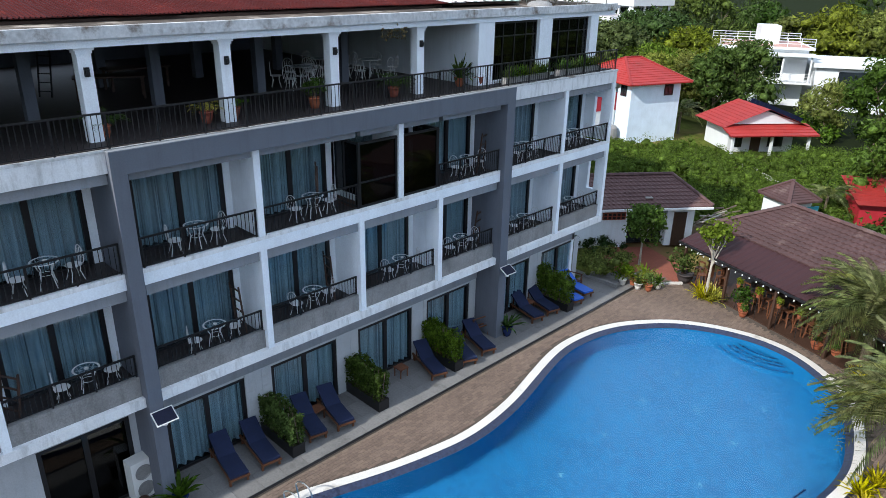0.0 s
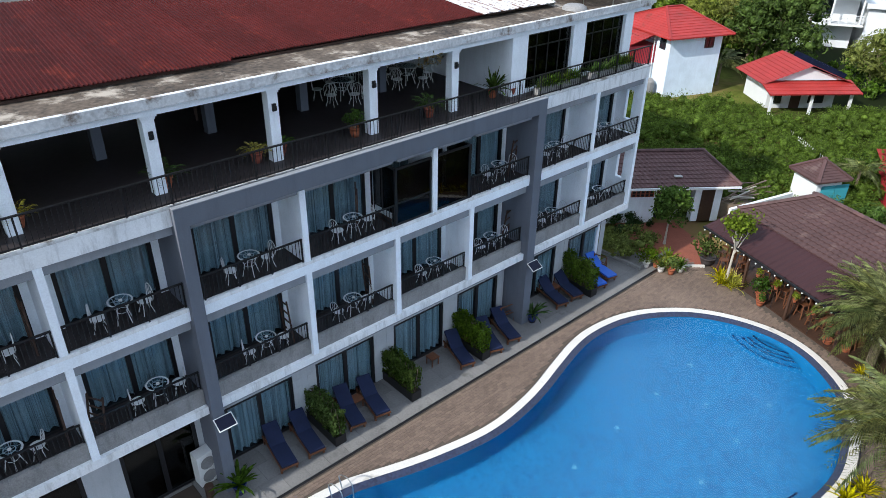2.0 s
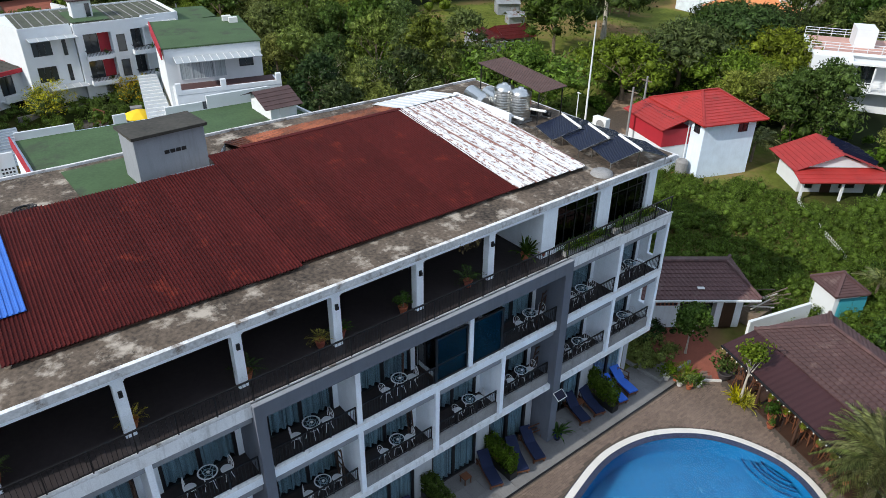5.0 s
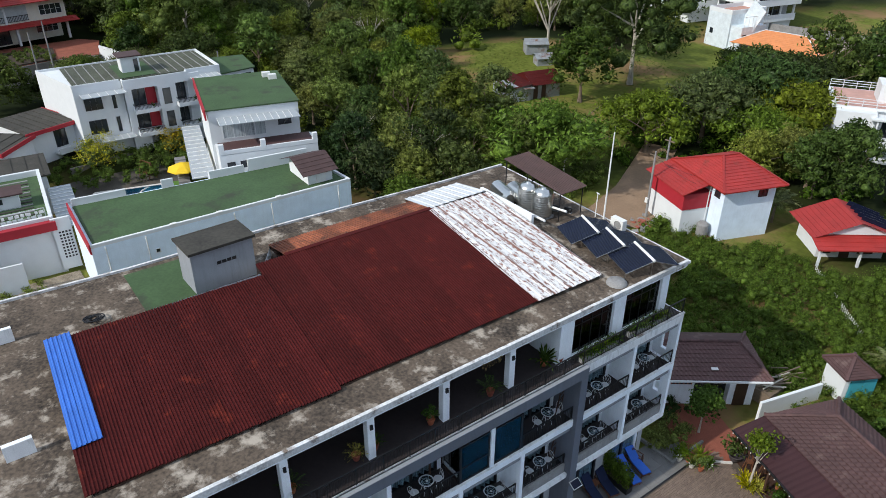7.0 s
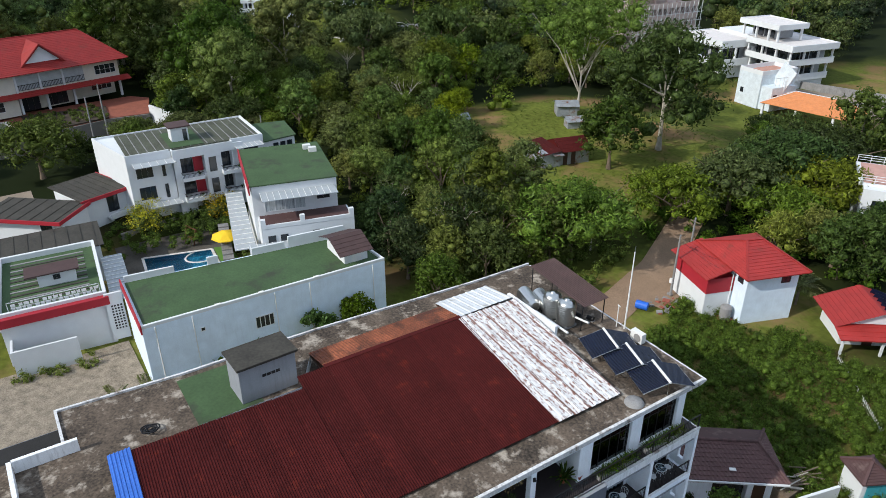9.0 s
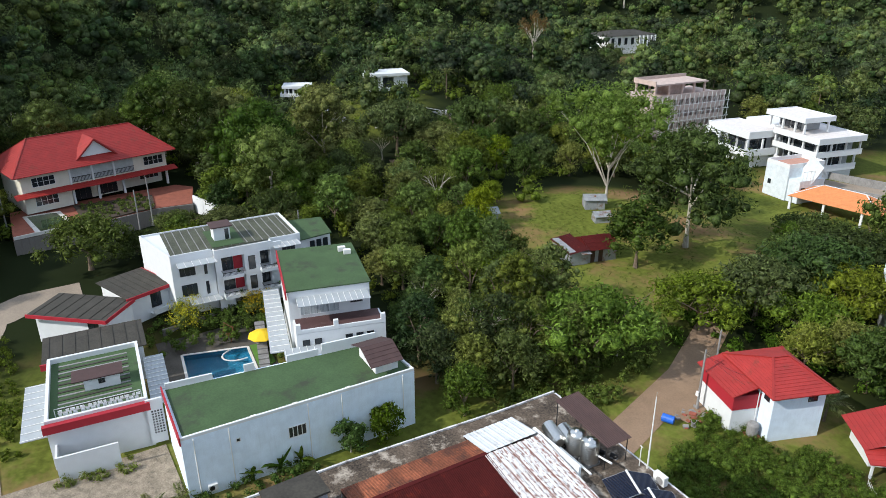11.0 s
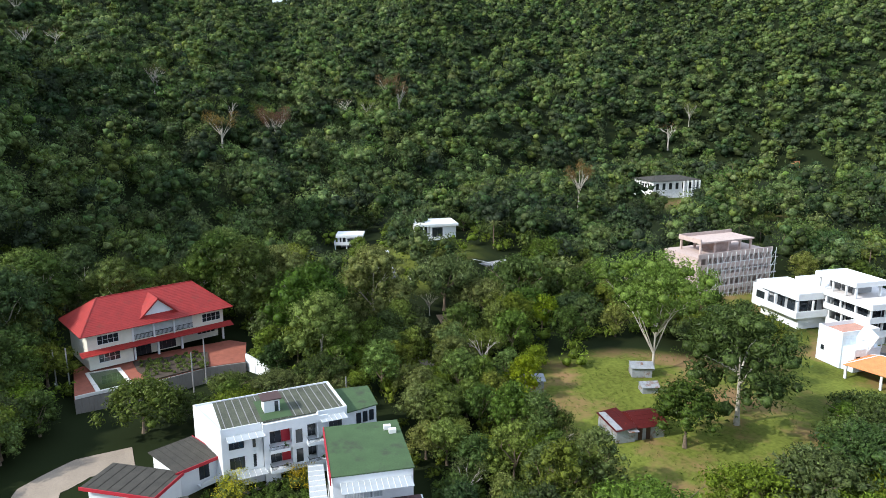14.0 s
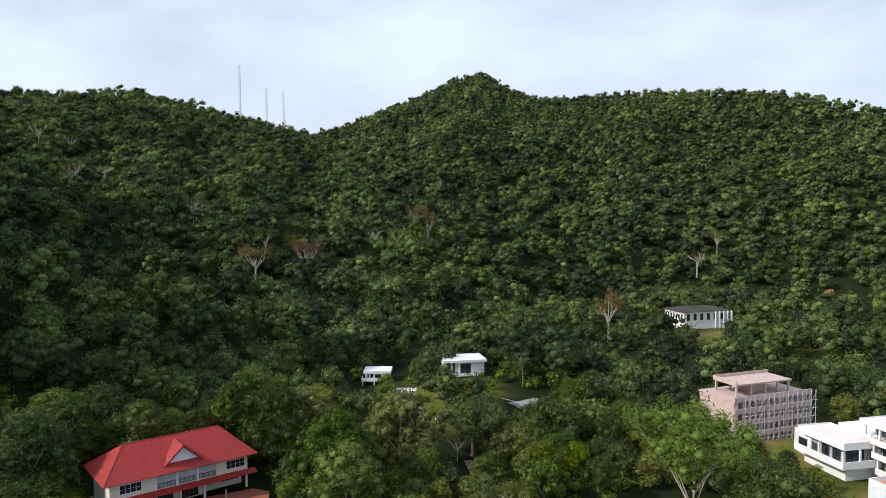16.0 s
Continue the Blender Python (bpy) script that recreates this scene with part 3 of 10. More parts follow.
def build_ground():
    gx = steps((-2400, -1100, 130), (-1100, -260, 24), (-260, -120, 8), (-120, -44, 3), (-44, 16, 1.5), (16, 120, 13), (120, 900, 130))
    gy = steps((-900, -320, 100), (-320, -40, 14), (-40, 46, 1.5), (46, 160, 4), (160, 420, 12), (420, 1200, 26), (1200, 2400, 150))
    xx, yy = np.meshgrid(gx, gy, indexing="ij")
    zz = land(xx, yy)
    plot = (xx > -37) & (xx < 14) & (yy > -18) & (yy < 41)
    zz[plot] = -0.12
    for a, b, c, d in (PIT, YARD_PIT):
        zz[(xx > a) & (xx < b) & (yy > c) & (yy < d)] = -3.0
    n, m = xx.shape
    me = bpy.data.meshes.new("ground")
    k = np.arange(n * m).reshape(n, m)
    faces = np.stack([k[:-1, :-1], k[1:, :-1], k[1:, 1:], k[:-1, 1:]], -1).reshape(-1, 4)
    me.from_pydata(np.stack([xx, yy, zz], -1).reshape(-1, 3).tolist(), [], faces.tolist())
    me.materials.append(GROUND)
    me.polygons.foreach_set("use_smooth", [True] * len(me.polygons))
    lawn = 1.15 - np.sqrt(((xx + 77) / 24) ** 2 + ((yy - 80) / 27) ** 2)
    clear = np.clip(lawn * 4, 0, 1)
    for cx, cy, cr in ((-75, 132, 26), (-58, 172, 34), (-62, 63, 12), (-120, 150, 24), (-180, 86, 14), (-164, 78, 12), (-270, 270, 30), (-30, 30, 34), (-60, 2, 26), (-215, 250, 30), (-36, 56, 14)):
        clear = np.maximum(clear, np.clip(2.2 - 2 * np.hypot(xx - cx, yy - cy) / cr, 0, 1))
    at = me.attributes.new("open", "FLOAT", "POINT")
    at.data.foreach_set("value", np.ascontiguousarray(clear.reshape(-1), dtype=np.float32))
    tagged(new("ground", me), "grassy land with bare earth patches rising to hills", "ground", kind="structure")


build_ground()


def spline(ctrl, per=8):
    """A closed smooth curve through points."""
    c, out = np.array(ctrl, float), []
    for i in range(len(c)):
        p0, p1, p2, p3 = c[i - 1], c[i], c[(i + 1) % len(c)], c[(i + 2) % len(c)]
        for u in np.arange(per) / per:
            out.append(0.5 * (2 * p1 + (p2 - p0) * u + (2 * p0 - 5 * p1 + 4 * p2 - p3) * u * u + (3 * p1 - p0 - 3 * p2 + p3) * u**3))
    return np.array(out)


def grown(curve, d):
    """A closed counter-clockwise curve moved outwards by d."""
    t = np.roll(curve, -1, 0) - np.roll(curve, 1, 0)
    t /= np.linalg.norm(t, axis=1)[:, None]
    return curve + d * np.stack([t[:, 1], -t[:, 0]], 1)


def ring(a, b, za, zb):
    """A band between two closed curves of equal length, as a Geo."""
    g, n = Geo(), len(a)
    g.v = [(x, y, za) for x, y in a] + [(x, y, zb) for x, y in b]
    for i in range(n):
        j = (i + 1) % n
        g.f.append((i, j, n + j, n + i))
    g.m = [0] * n
    return g


def filled(outer, holes, z):
    """A flat sheet inside outer and outside the holes."""
    bm = bmesh.new()
    edges = []
    for loop in (outer, *holes):
        vs = [bm.verts.new((x, y, z)) for x, y in loop]
        edges += [bm.edges.new((a, b)) for a, b in zip(vs, vs[1:] + vs[:1])]
    bmesh.ops.triangle_fill(bm, use_beauty=True, use_dissolve=False, edges=edges, normal=(0, 0, 1))
    for f in bm.faces:
        if f.normal.z < 0:
            f.normal_flip()
    me = bpy.data.meshes.new("sheet")
    bm.to_mesh(me)
    bm.free()
    return me


def in_curve(px, py, curve):
    """Which of the points lie inside a closed curve."""
    inside = np.zeros(px.shape, bool)
    for (x0, y0), (x1, y1) in zip(curve, np.roll(curve, -1, 0)):
        hit = (y0 > py) != (y1 > py)
        inside ^= hit & (px < (x1 - x0) * (py - y0) / (y1 - y0 + 1e-12) + x0)
    return inside


# the outer edge of the pool's coping, counter-clockwise
RIM = spline([(-5.0, 16.4), (-3.9, 18.6), (-3.3, 20.6), (-3.1, 22.4), (-3.25, 24.0), (-4.0, 26.4), (-5.1, 28.2), (-6.4, 29.25), (-7.3, 29.75), (-8.2, 30.03), (-9.3, 30.1), (-10.4, 29.9), (-11.5, 29.5),
              (-12.65, 28.8), (-13.55, 27.9), (-14.4, 26.65), (-14.95, 25.2), (-15.17, 23.5), (-15.05, 22.0), (-14.6, 20.15), (-14.1, 18.3), (-13.84, 16.7), (-13.77, 15.4), (-13.9, 14.2), (-14.25, 12.55),
              (-14.6, 11.35), (-14.95, 10.3), (-15.25, 9.2), (-15.4, 7.0), (-14.9, 3.5), (-13.2, 0.8), (-9.6, 0.4), (-6.6, 3.6), (-6.4, 9.0), (-6.1, 13.5)], 5)
if sum(x0 * y1 - x1 * y0 for (x0, y0), (x1, y1) in zip(RIM, np.roll(RIM, -1, 0))) < 0:
    RIM = RIM[::-1]


def grown_in(curve, d):
    """A closed curve moved inwards in small steps, smoothed so that it never folds over."""
    for _ in range(4):
        curve = grown(curve, -d / 4)
        curve = 0.25 * np.roll(curve, 1, 0) + 0.5 * curve + 0.25 * np.roll(curve, -1, 0)
    return curve


POOL = grown_in(RIM, 0.62)
GUTTER, COPE_IN, COPE_OUT, DARK_OUT = grown(POOL, 0.03), grown_in(RIM, 0.34), RIM, grown(RIM, 0.09)

WALK_X = -16.05
deck_sheet = filled([(WALK_X, -14), (12, -14), (12, 36), (-9, 36), (-17.2, 33.0), (-17.2, 31.3), (WALK_X, 31.2)], [DARK_OUT], 0.0)
deck_sheet.materials.append(JOINT)
pavement = tagged(new("pavement", deck_sheet), "brown block paving around the pool", "paving", kind="structure")

pool = thing("swimming_pool", "large curved swimming pool with clear blue water and white coping", "swimming pool", (-9.0, 18.0, 0.0))
BACK = Matrix.Translation((9.0, -18.0, 0.0))


def world_part(name, shape, material, parent, label="", smooth=False):
    """A part whose shape is given in world places."""
    return part(name, shape, material, parent, label, at=parent.matrix_basis.inverted(), smooth=smooth)


world_part("outer_mosaic", ring(DARK_OUT[::-1], COPE_OUT[::-1], 0.004, 0.13), EDGE_TILE, pool, "thin dark mosaic edge")
cope = ring(COPE_OUT[::-1], COPE_IN[::-1], 0.134, 0.134)
world_part("coping", cope, COPING, pool, "white stone coping")
world_part("gutter", ring(COPE_IN[::-1], GUTTER[::-1], 0.13, 0.0), EDGE_TILE, pool, "navy mosaic gutter sloping to the water")
world_part("basin_wall", ring(GUTTER[::-1], GUTTER[::-1], 0.0, -1.5), BASIN_TILE, pool, "blue mosaic wall")
floor_me = filled(GUTTER, [], -1.5)
world_part("basin_floor", floor_me, POOL_TILE, pool, "blue mosaic floor")
water_me = filled(grown(POOL, 0.05), [], -0.03)
water = world_part("water", water_me, WATER, pool, "clear rippled water")
water.visible_shadow = False
# curved entry steps in the far corner, concentric round the rim
for i, (cx, cy, rad, top) in enumerate(((-9.05, 31.5, 2.95, -1.0), (-9.02, 31.45, 2.62, -0.82), (-8.98, 31.15, 2.22, -0.64), (-8.95, 31.05, 1.92, -0.46))):
    pts = [(cx + rad * math.cos(a), cy + rad * math.sin(a)) for a in np.linspace(radians(214), radians(326), 22)]
    inside = [p for p in pts if in_curve(np.array([p[0]]), np.array([p[1]]), POOL)[0]]
    g = Geo().slab(inside + [(-7.4, 29.1), (-8.4, 29.42), (-9.4, 29.48), (-10.4, 29.25)] if i < 2 else inside, -1.49, top)
    world_part("entry_step", g, BASIN_TILE, pool, "underwater mosaic step")
    world_part("nosing", Geo().path([(x, y, top + 0.012) for x, y in inside], 0.045, 4), NOSING, pool, "dark mosaic step edge")
INLET = mat("pale_inlet_plastic", (0.22, 0.42, 0.52), 0.5, var=0.1, bump=0.0)
# pale discs for the floor inlets; none of them is a lamp
for x, y in ((-11.0, 25.9), (-10.95, 23.0), (-9.15, 24.0), (-7.3, 26.0), (-10.85, 20.0), (-10.7, 17.0), (-7.2, 23.0), (-7.05, 20.0), (-10.9, 14.0)):
    world_part("floor_lamp_lens", Geo().lathe([(0.0, 0.04), (0.06, 0.04), (0.075, 0.0)], 10, at=(x, y, -1.5)), INLET, pool, "round pale floor inlet")
# a mosaic edge under water along the near corner
g = Geo()
g.path([(x, y, -0.35) for (x, y), q in zip(grown(POOL, -0.45), POOL) if q[0] > -6.2 and 16.6 < q[1] < 21.5], 0.04, 4)
world_part("nosing", g, NOSING, pool, "dark mosaic bench edge")
ladder = thing("pool_ladder", "stainless steel pool ladder with two curved rails", "pool ladder", (-14.45, 9.0, 0.0), 10)
for s in (-0.25, 0.25):
    pts = [(-0.45, s, 0.13)] + [(-0.25 + 0.35 * math.sin(a), s, 0.55 + 0.32 * math.sin(math.pi / 2 + a) * 1.0) for a in np.linspace(-1.2, 1.4, 9)] + [(0.12, s, -0.2), (0.12, s, -1.2)]
    part("rail", Geo().path(pts, 0.022, 6), STEEL, ladder)
for z in (-0.35, -0.65):
    part("tread", Geo().box(0.08, 0.18, -0.25, 0.25, z, z + 0.03), STEEL, ladder)

# ---- greenery tools ----
def leaf_quads(c, nrm, size, rng, squeeze=0.75):
    """Small leaves at the places c that face along nrm: an array n x 4 x 3."""
    n = len(c)
    nrm = nrm + rng.normal(0, 0.65, (n, 3))
    nrm /= np.linalg.norm(nrm, axis=1)[:, None] + 1e-9
    ref = rng.normal(0, 1, (n, 3))
    a = np.cross(nrm, ref)
    a /= np.linalg.norm(a, axis=1)[:, None] + 1e-9
    b = np.cross(nrm, a)
    s = size * rng.uniform(0.6, 1.35, (n, 1))
    a, b = a * s * 0.5, b * s * 0.5 * squeeze
    return np.stack([c - a, c - b * 0.9, c + a, c + b], 1)


def lobes_crown(rng, lobes, leaves, size, rx=1.0, rz=0.8, top_bias=0.25, tri=False):
    """Leaves on the skins of several round lobes; lobes: centres and radii (k x 4)."""
    lobes = np.array(lobes, float)
    w = lobes[:, 3] ** 2
    pick = rng.choice(len(lobes), leaves, p=w / w.sum())
    d = rng.normal(0, 1, (leaves, 3))
    d[:, 2] += top_bias * 1.4
    d /= np.linalg.norm(d, axis=1)[:, None]
    rad = lobes[pick, 3:4] * rng.uniform(0.72, 1.25, (leaves, 1))
    c = lobes[pick, :3] + d * rad * np.array([1, 1, 0.85])
    q = leaf_quads(c, d, size, rng)
    return q[:, (0, 1, 2)] + (q[:, 3:] - q[:, 1:2]) * 0.22 if tri else q


def quad_mesh(name, q, material, tone=None, smooth=False):
    n, k = q.shape[:2]
    me = bpy.data.meshes.new(name)
    me.vertices.add(n * k)
    me.vertices.foreach_set("co", np.ascontiguousarray(q, dtype=np.float32).reshape(-1))
    me.loops.add(n * k)
    me.loops.foreach_set("vertex_index", np.arange(n * k, dtype=np.int32))
    me.polygons.add(n)
    me.polygons.foreach_set("loop_start", np.arange(0, n * k, k, dtype=np.int32))
    me.polygons.foreach_set("loop_total", np.full(n, k, dtype=np.int32))
    if tone is not None:
        at = me.attributes.new("tone", "FLOAT", "FACE")
        at.data.foreach_set("value", np.ascontiguousarray(tone, dtype=np.float32))
    me.update(calc_edges=True)
    me.materials.append(material)
    return me


# a lump of twigs and leaves: a rough ball of 20 or 80 faces
_p = (1 + 5 ** 0.5) / 2
ICO_V = np.array([(-1, _p, 0), (1, _p, 0), (-1, -_p, 0), (1, -_p, 0), (0, -1, _p), (0, 1, _p), (0, -1, -_p), (0, 1, -_p), (_p, 0, -1), (_p, 0, 1), (-_p, 0, -1), (-_p, 0, 1)]) / (1 + _p * _p) ** 0.5
ICO_F = [(a, b, c) for a, b, c in itertools.combinations(range(12), 3) if max(np.linalg.norm(ICO_V[a] - ICO_V[b]), np.linalg.norm(ICO_V[b] - ICO_V[c]), np.linalg.norm(ICO_V[a] - ICO_V[c])) < 1.1]
ICO_F = np.array([(a, b, c) if np.dot(np.cross(ICO_V[b] - ICO_V[a], ICO_V[c] - ICO_V[a]), ICO_V[a]) > 0 else (a, c, b) for a, b, c in ICO_F])


def finer(v, f):
    """Each face of a ball cut in four."""
    v, mids, out = [tuple(p) for p in v], {}, []

    def mid(i, j):
        key = (min(i, j), max(i, j))
        if key not in mids:
            m = (np.array(v[i]) + np.array(v[j])) / 2
            mids[key] = len(v)
            v.append(tuple(m / np.linalg.norm(m)))
        return mids[key]

    for a, b, c in f:
        ab, bc, ca = mid(a, b), mid(b, c), mid(c, a)
        out += [(a, ab, ca), (ab, b, bc), (ca, bc, c), (ab, bc, ca)]
    return np.array(v), np.array(out)


BALL, FINE_BALL = (ICO_V, ICO_F), finer(ICO_V, ICO_F)


def lumps(rng, lobes, ball, size=0.66):
    """Leafy masses inside the lobes, dented and turned at random: an array of lump x corner x 3."""
    out = []
    for x, y, z, r in lobes:
        m = np.linalg.qr(rng.normal(0, 1, (3, 3)))[0]
        if np.linalg.det(m) < 0:
            m[:, 0] = -m[:, 0]
        w = rng.normal(0, 3.2, (3, 2))
        t = ball[0] @ m.T
        dent = 1 + 0.16 * np.sin(t @ w[:, 0]) + 0.12 * np.cos(t @ w[:, 1])
        out.append(t * (dent * r * size)[:, None] * np.array([1, 1, 0.85]) + np.array([x, y, z]))
    return np.array(out)


def leafy_mesh(name, leaves, masses, ball, material, tone=None, mass_tone=None):
    """Loose three-cornered leaves and soft round masses in one mesh."""
    n, (m, nv) = len(leaves), masses.shape[:2]
    me = bpy.data.meshes.new(name)
    co = np.concatenate([leaves.reshape(-1, 3), masses.reshape(-1, 3)]).astype(np.float32)
    idx = np.concatenate([np.arange(3 * n), (ball[1][None] + (3 * n + nv * np.arange(m))[:, None, None]).ravel()]).astype(np.int32)
    k = len(idx) // 3
    me.vertices.add(len(co))
    me.vertices.foreach_set("co", co.ravel())
    me.loops.add(len(idx))
    me.loops.foreach_set("vertex_index", idx)
    me.polygons.add(k)
    me.polygons.foreach_set("loop_start", np.arange(0, 3 * k, 3, dtype=np.int32))
    me.polygons.foreach_set("loop_total", np.full(k, 3, dtype=np.int32))
    me.polygons.foreach_set("use_smooth", np.arange(k) >= n)
    if tone is not None:
        at = me.attributes.new("tone", "FLOAT", "FACE")
        at.data.foreach_set("value", np.concatenate([tone, np.repeat(mass_tone, len(ball[1]))]).astype(np.float32))
    me.update(calc_edges=True)
    me.materials.append(material)
    return me


def blade_plant(rng, n, length, width, up=0.6):
    """Long arching blades from one root: n x 4 x 3 quads in three joints each."""
    quads = []
    for k in range(n):
        a, e, ll = rng.uniform(0, 6.283), rng.uniform(0.25, 1.35), length * rng.uniform(0.6, 1.1)
        d = np.array([math.cos(a) * math.cos(e), math.sin(a) * math.cos(e), math.sin(e)])
        side = np.array([-math.sin(a), math.cos(a), 0]) * width * 0.5
        pts = [np.zeros(3), d * ll * 0.45, d * ll * 0.8 + [0, 0, -0.06 * ll], d * ll * 1.05 + [0, 0, -0.25 * ll * (1.2 - e / 1.4)]]
        ws = [0.5, 1.0, 0.8, 0.08]
        for i in range(3):
            quads.append([pts[i] - side * ws[i], pts[i + 1] - side * ws[i + 1], pts[i + 1] + side * ws[i + 1], pts[i] + side * ws[i]])
    return np.array(quads)


# ---- far woods ----
def keep_out(x, y):
    """Where houses, lawns and tracks leave no room for trees of the far woods."""
    rects = [(-152, -122, -14, 27), (-150, -112, 116, 156), (-126, -70, 118, 172), (-197, -164, 76, 104), (-264, -208, 205, 272), (-206, -180, 56, 74), (-185, -146, 54, 74), (-172, -140, 84, 108), (-292, -262, 368, 408), (-216, -182, 152, 184), (-45, 0, 80, 110), (-110, -30, 126, 172)]
    bad = np.zeros(x.shape, bool)
    for a, b, c, d in rects:
        bad |= (x > a) & (x < b) & (y > c) & (y < d)
    return bad


def far_woods():
    rng = np.random.default_rng(5)
    leaf_sets, leaf_tones, balls, ball_tones = [], [], [], []
    for lo, hi, gap, leaves, size in ((120, 215, 8.4, 820, 0.82), (215, 300, 9.0, 500, 1.02), (300, 420, 9.2, 290, 1.3), (420, 700, 9.2, 140, 1.55), (700, 1110, 9.0, 52, 1.95)):
        gx, gy = np.meshgrid(np.arange(-hi, 100, gap), np.arange(-200, hi, gap * 0.9))
        gx = gx + rng.uniform(-0.66, 0.66, gx.shape) * gap + (np.arange(gx.shape[0])[:, None] % 2) * gap * 0.5
        gy = gy + rng.uniform(-0.66, 0.66, gy.shape) * gap
        x, y = gx.ravel(), gy.ravel()
        r, az = np.hypot(x, y), np.degrees(np.arctan2(-x, y))
        top = np.interp(az, [0, 33, 50, 62, 68, 75, 80, 97, 130], [800, 880, 980, 1050, 1000, 900, 780, 680, 600])
        start = np.interp(az, [0, 40, 52, 66, 76, 84, 92, 130], [165, 165, 160, 165, 158, 165, 150, 140])
        ok = (r >= lo) & (r < hi) & (az > 26) & (az < 104) & (r < top + 18) & (r > start) & ~keep_out(x, y)
        # thinner woods on the flat land
        thin = noise_field(x, y, 0.018)
        flat = r < np.interp(az, [26, 45, 55, 62, 70, 80, 104], [480, 470, 400, 330, 262, 200, 180])
        ok &= ~(flat & (thin > 0.62))
        x, y, r = x[ok], y[ok], r[ok]
        z = land(x, y)
        patch = noise_field(x, y, 0.013)
        for i in range(len(x)):
            cr = gap * (0.38 + 0.56 * rng.uniform() ** 1.3)
            ht = (cr * rng.uniform(1.1, 2.0) + rng.uniform(0, 3.0)) * (0.66 if hi > 600 else 0.85 if hi > 400 else 1.0) * (1.35 if rng.uniform() < 0.1 else 1.0)
            k = rng.integers(11, 17) if hi < 320 else rng.integers(8, 12) if hi < 500 else rng.integers(5, 7) if hi < 800 else rng.integers(3, 5)
            lob = np.zeros((k, 4))
            ang = rng.uniform(0, 6.28, k)
            rad = np.sqrt(rng.uniform(0.01, 0.5, k)) * cr
            lob[:, 0], lob[:, 1] = np.cos(ang) * rad + x[i], np.sin(ang) * rad + y[i]
            lob[:, 2] = (0.92 - 0.62 * (rad / cr) ** 1.7 + rng.uniform(-0.14, 0.08, k)) * ht + z[i] + 0.3
            lob[:, 3] = rng.uniform(0.3, 0.5, k) * cr
            lob[-1] = (x[i], y[i], z[i] + ht * 0.4, cr * 0.72)
            t = np.clip(rng.normal(0.38, 0.32) + 0.5 * (float(patch[i]) - 0.5) + (0.45 if rng.uniform() < 0.06 else 0), 0, 1)
            leaf_sets.append(lobes_crown(rng, lob, leaves, size, top_bias=0.4, tri=True))
            leaf_tones.append(np.full(leaves, t))
            balls.append(lumps(rng, lob, BALL, 0.5 if hi < 320 else 0.56 if hi < 500 else 0.66))
            ball_tones.append(np.clip(t + rng.normal(0, 0.07, k), 0, 1))
    me = leafy_mesh("forest", np.concatenate(leaf_sets), np.concatenate(balls), BALL, LEAF_FOREST, np.concatenate(leaf_tones), np.concatenate(ball_tones))
    tagged(new("forest", me), "dense dark green jungle covering the hills", "forest", kind="stuff")


def noise_field(x, y, s):
    """A smooth field of values near 0 to 1 over the plane."""
    v = np.sin(x * s * 2.1 + 1.3) * np.cos(y * s * 1.7 - 0.4) + 0.6 * np.sin(x * s * 4.3 - y * s * 3.1 + 2) + 0.4 * np.cos(x * s * 7.7 + y * s * 6.1)
    return 0.5 + 0.25 * v



# ---- hotel ----
XF, XW, XG, XB = -17.7, -19.15, -18.75, -34.4
YA, YB = -9.0, 29.4
hotel = thing("hotel", "four-storey white and grey hotel with balconies and red roof", "hotel", (-26.0, 10.0, 0.0))
HM = hotel.matrix_basis.inverted()


def hp(name, g, m, label="", parent=None, smooth=False):
    return part(name, g, m, parent or hotel, label, at=HM if parent is None else None, smooth=smooth)


def solid(x0, x1, y0, y1, z0, z1):
    return Geo().box(x0, x1, y0, y1, z0, z1)


# floors
hp("first_floor_slab", solid(XB, XF, YA, YB, 3.58, 3.88), WHITE_WORN, "white slab with worn edge")
hp("first_floor_finish", solid(XB + 0.3, -18.06, YA + 0.1, YB - 0.3, 3.884, 4.3), TERRACE_TILE, "dark balcony floor")
hp("second_floor_slab", solid(XB, XF, YA, YB, 7.28, 7.62), WHITE, "white slab band")
hp("balcony_upstand", solid(-17.84, XF, YA, YB, 7.622, 7.74), WHITE_WORN, "white upstand along the balcony edge")
hp("second_floor_finish", solid(XB + 0.3, -17.845, YA + 0.1, YB - 0.3, 7.624, 7.66), TERRACE_TILE, "dark balcony floor")
hp("terrace_slab", solid(XB, XF, YA, YB, 10.5, 11.02), WHITE_WORN, "white slab band streaked by rain")
hp("terrace_floor", solid(XB + 0.2, -17.9, YA + 0.1, YB - 0.2, 11.024, 11.1), TERRACE_TILE, "brown tiled terrace floor")
hp("terrace_kerb", solid(-17.84, XF + 0.02, YA, YB + 0.05, 11.024, 11.09), ROOF_LIP, "peeling white edge")
hp("grey_band", solid(XF - 0.02, XF + 0.22, 6.1, 21.78, 10.46, 11.06), GREY, "dark grey frame band")
hp("band_cap", solid(XF - 0.03, XF + 0.23, 6.09, 21.79, 11.064, 11.09), GREY_MID, "worn grey capping")
for y0, y1 in ((6.1, 6.5), (21.3, 21.78)):
    hp("pier", solid(XW - 0.05, XF + 0.218, y0, y1, 0.0, 10.458), GREY, "dark grey pier from ground to terrace")
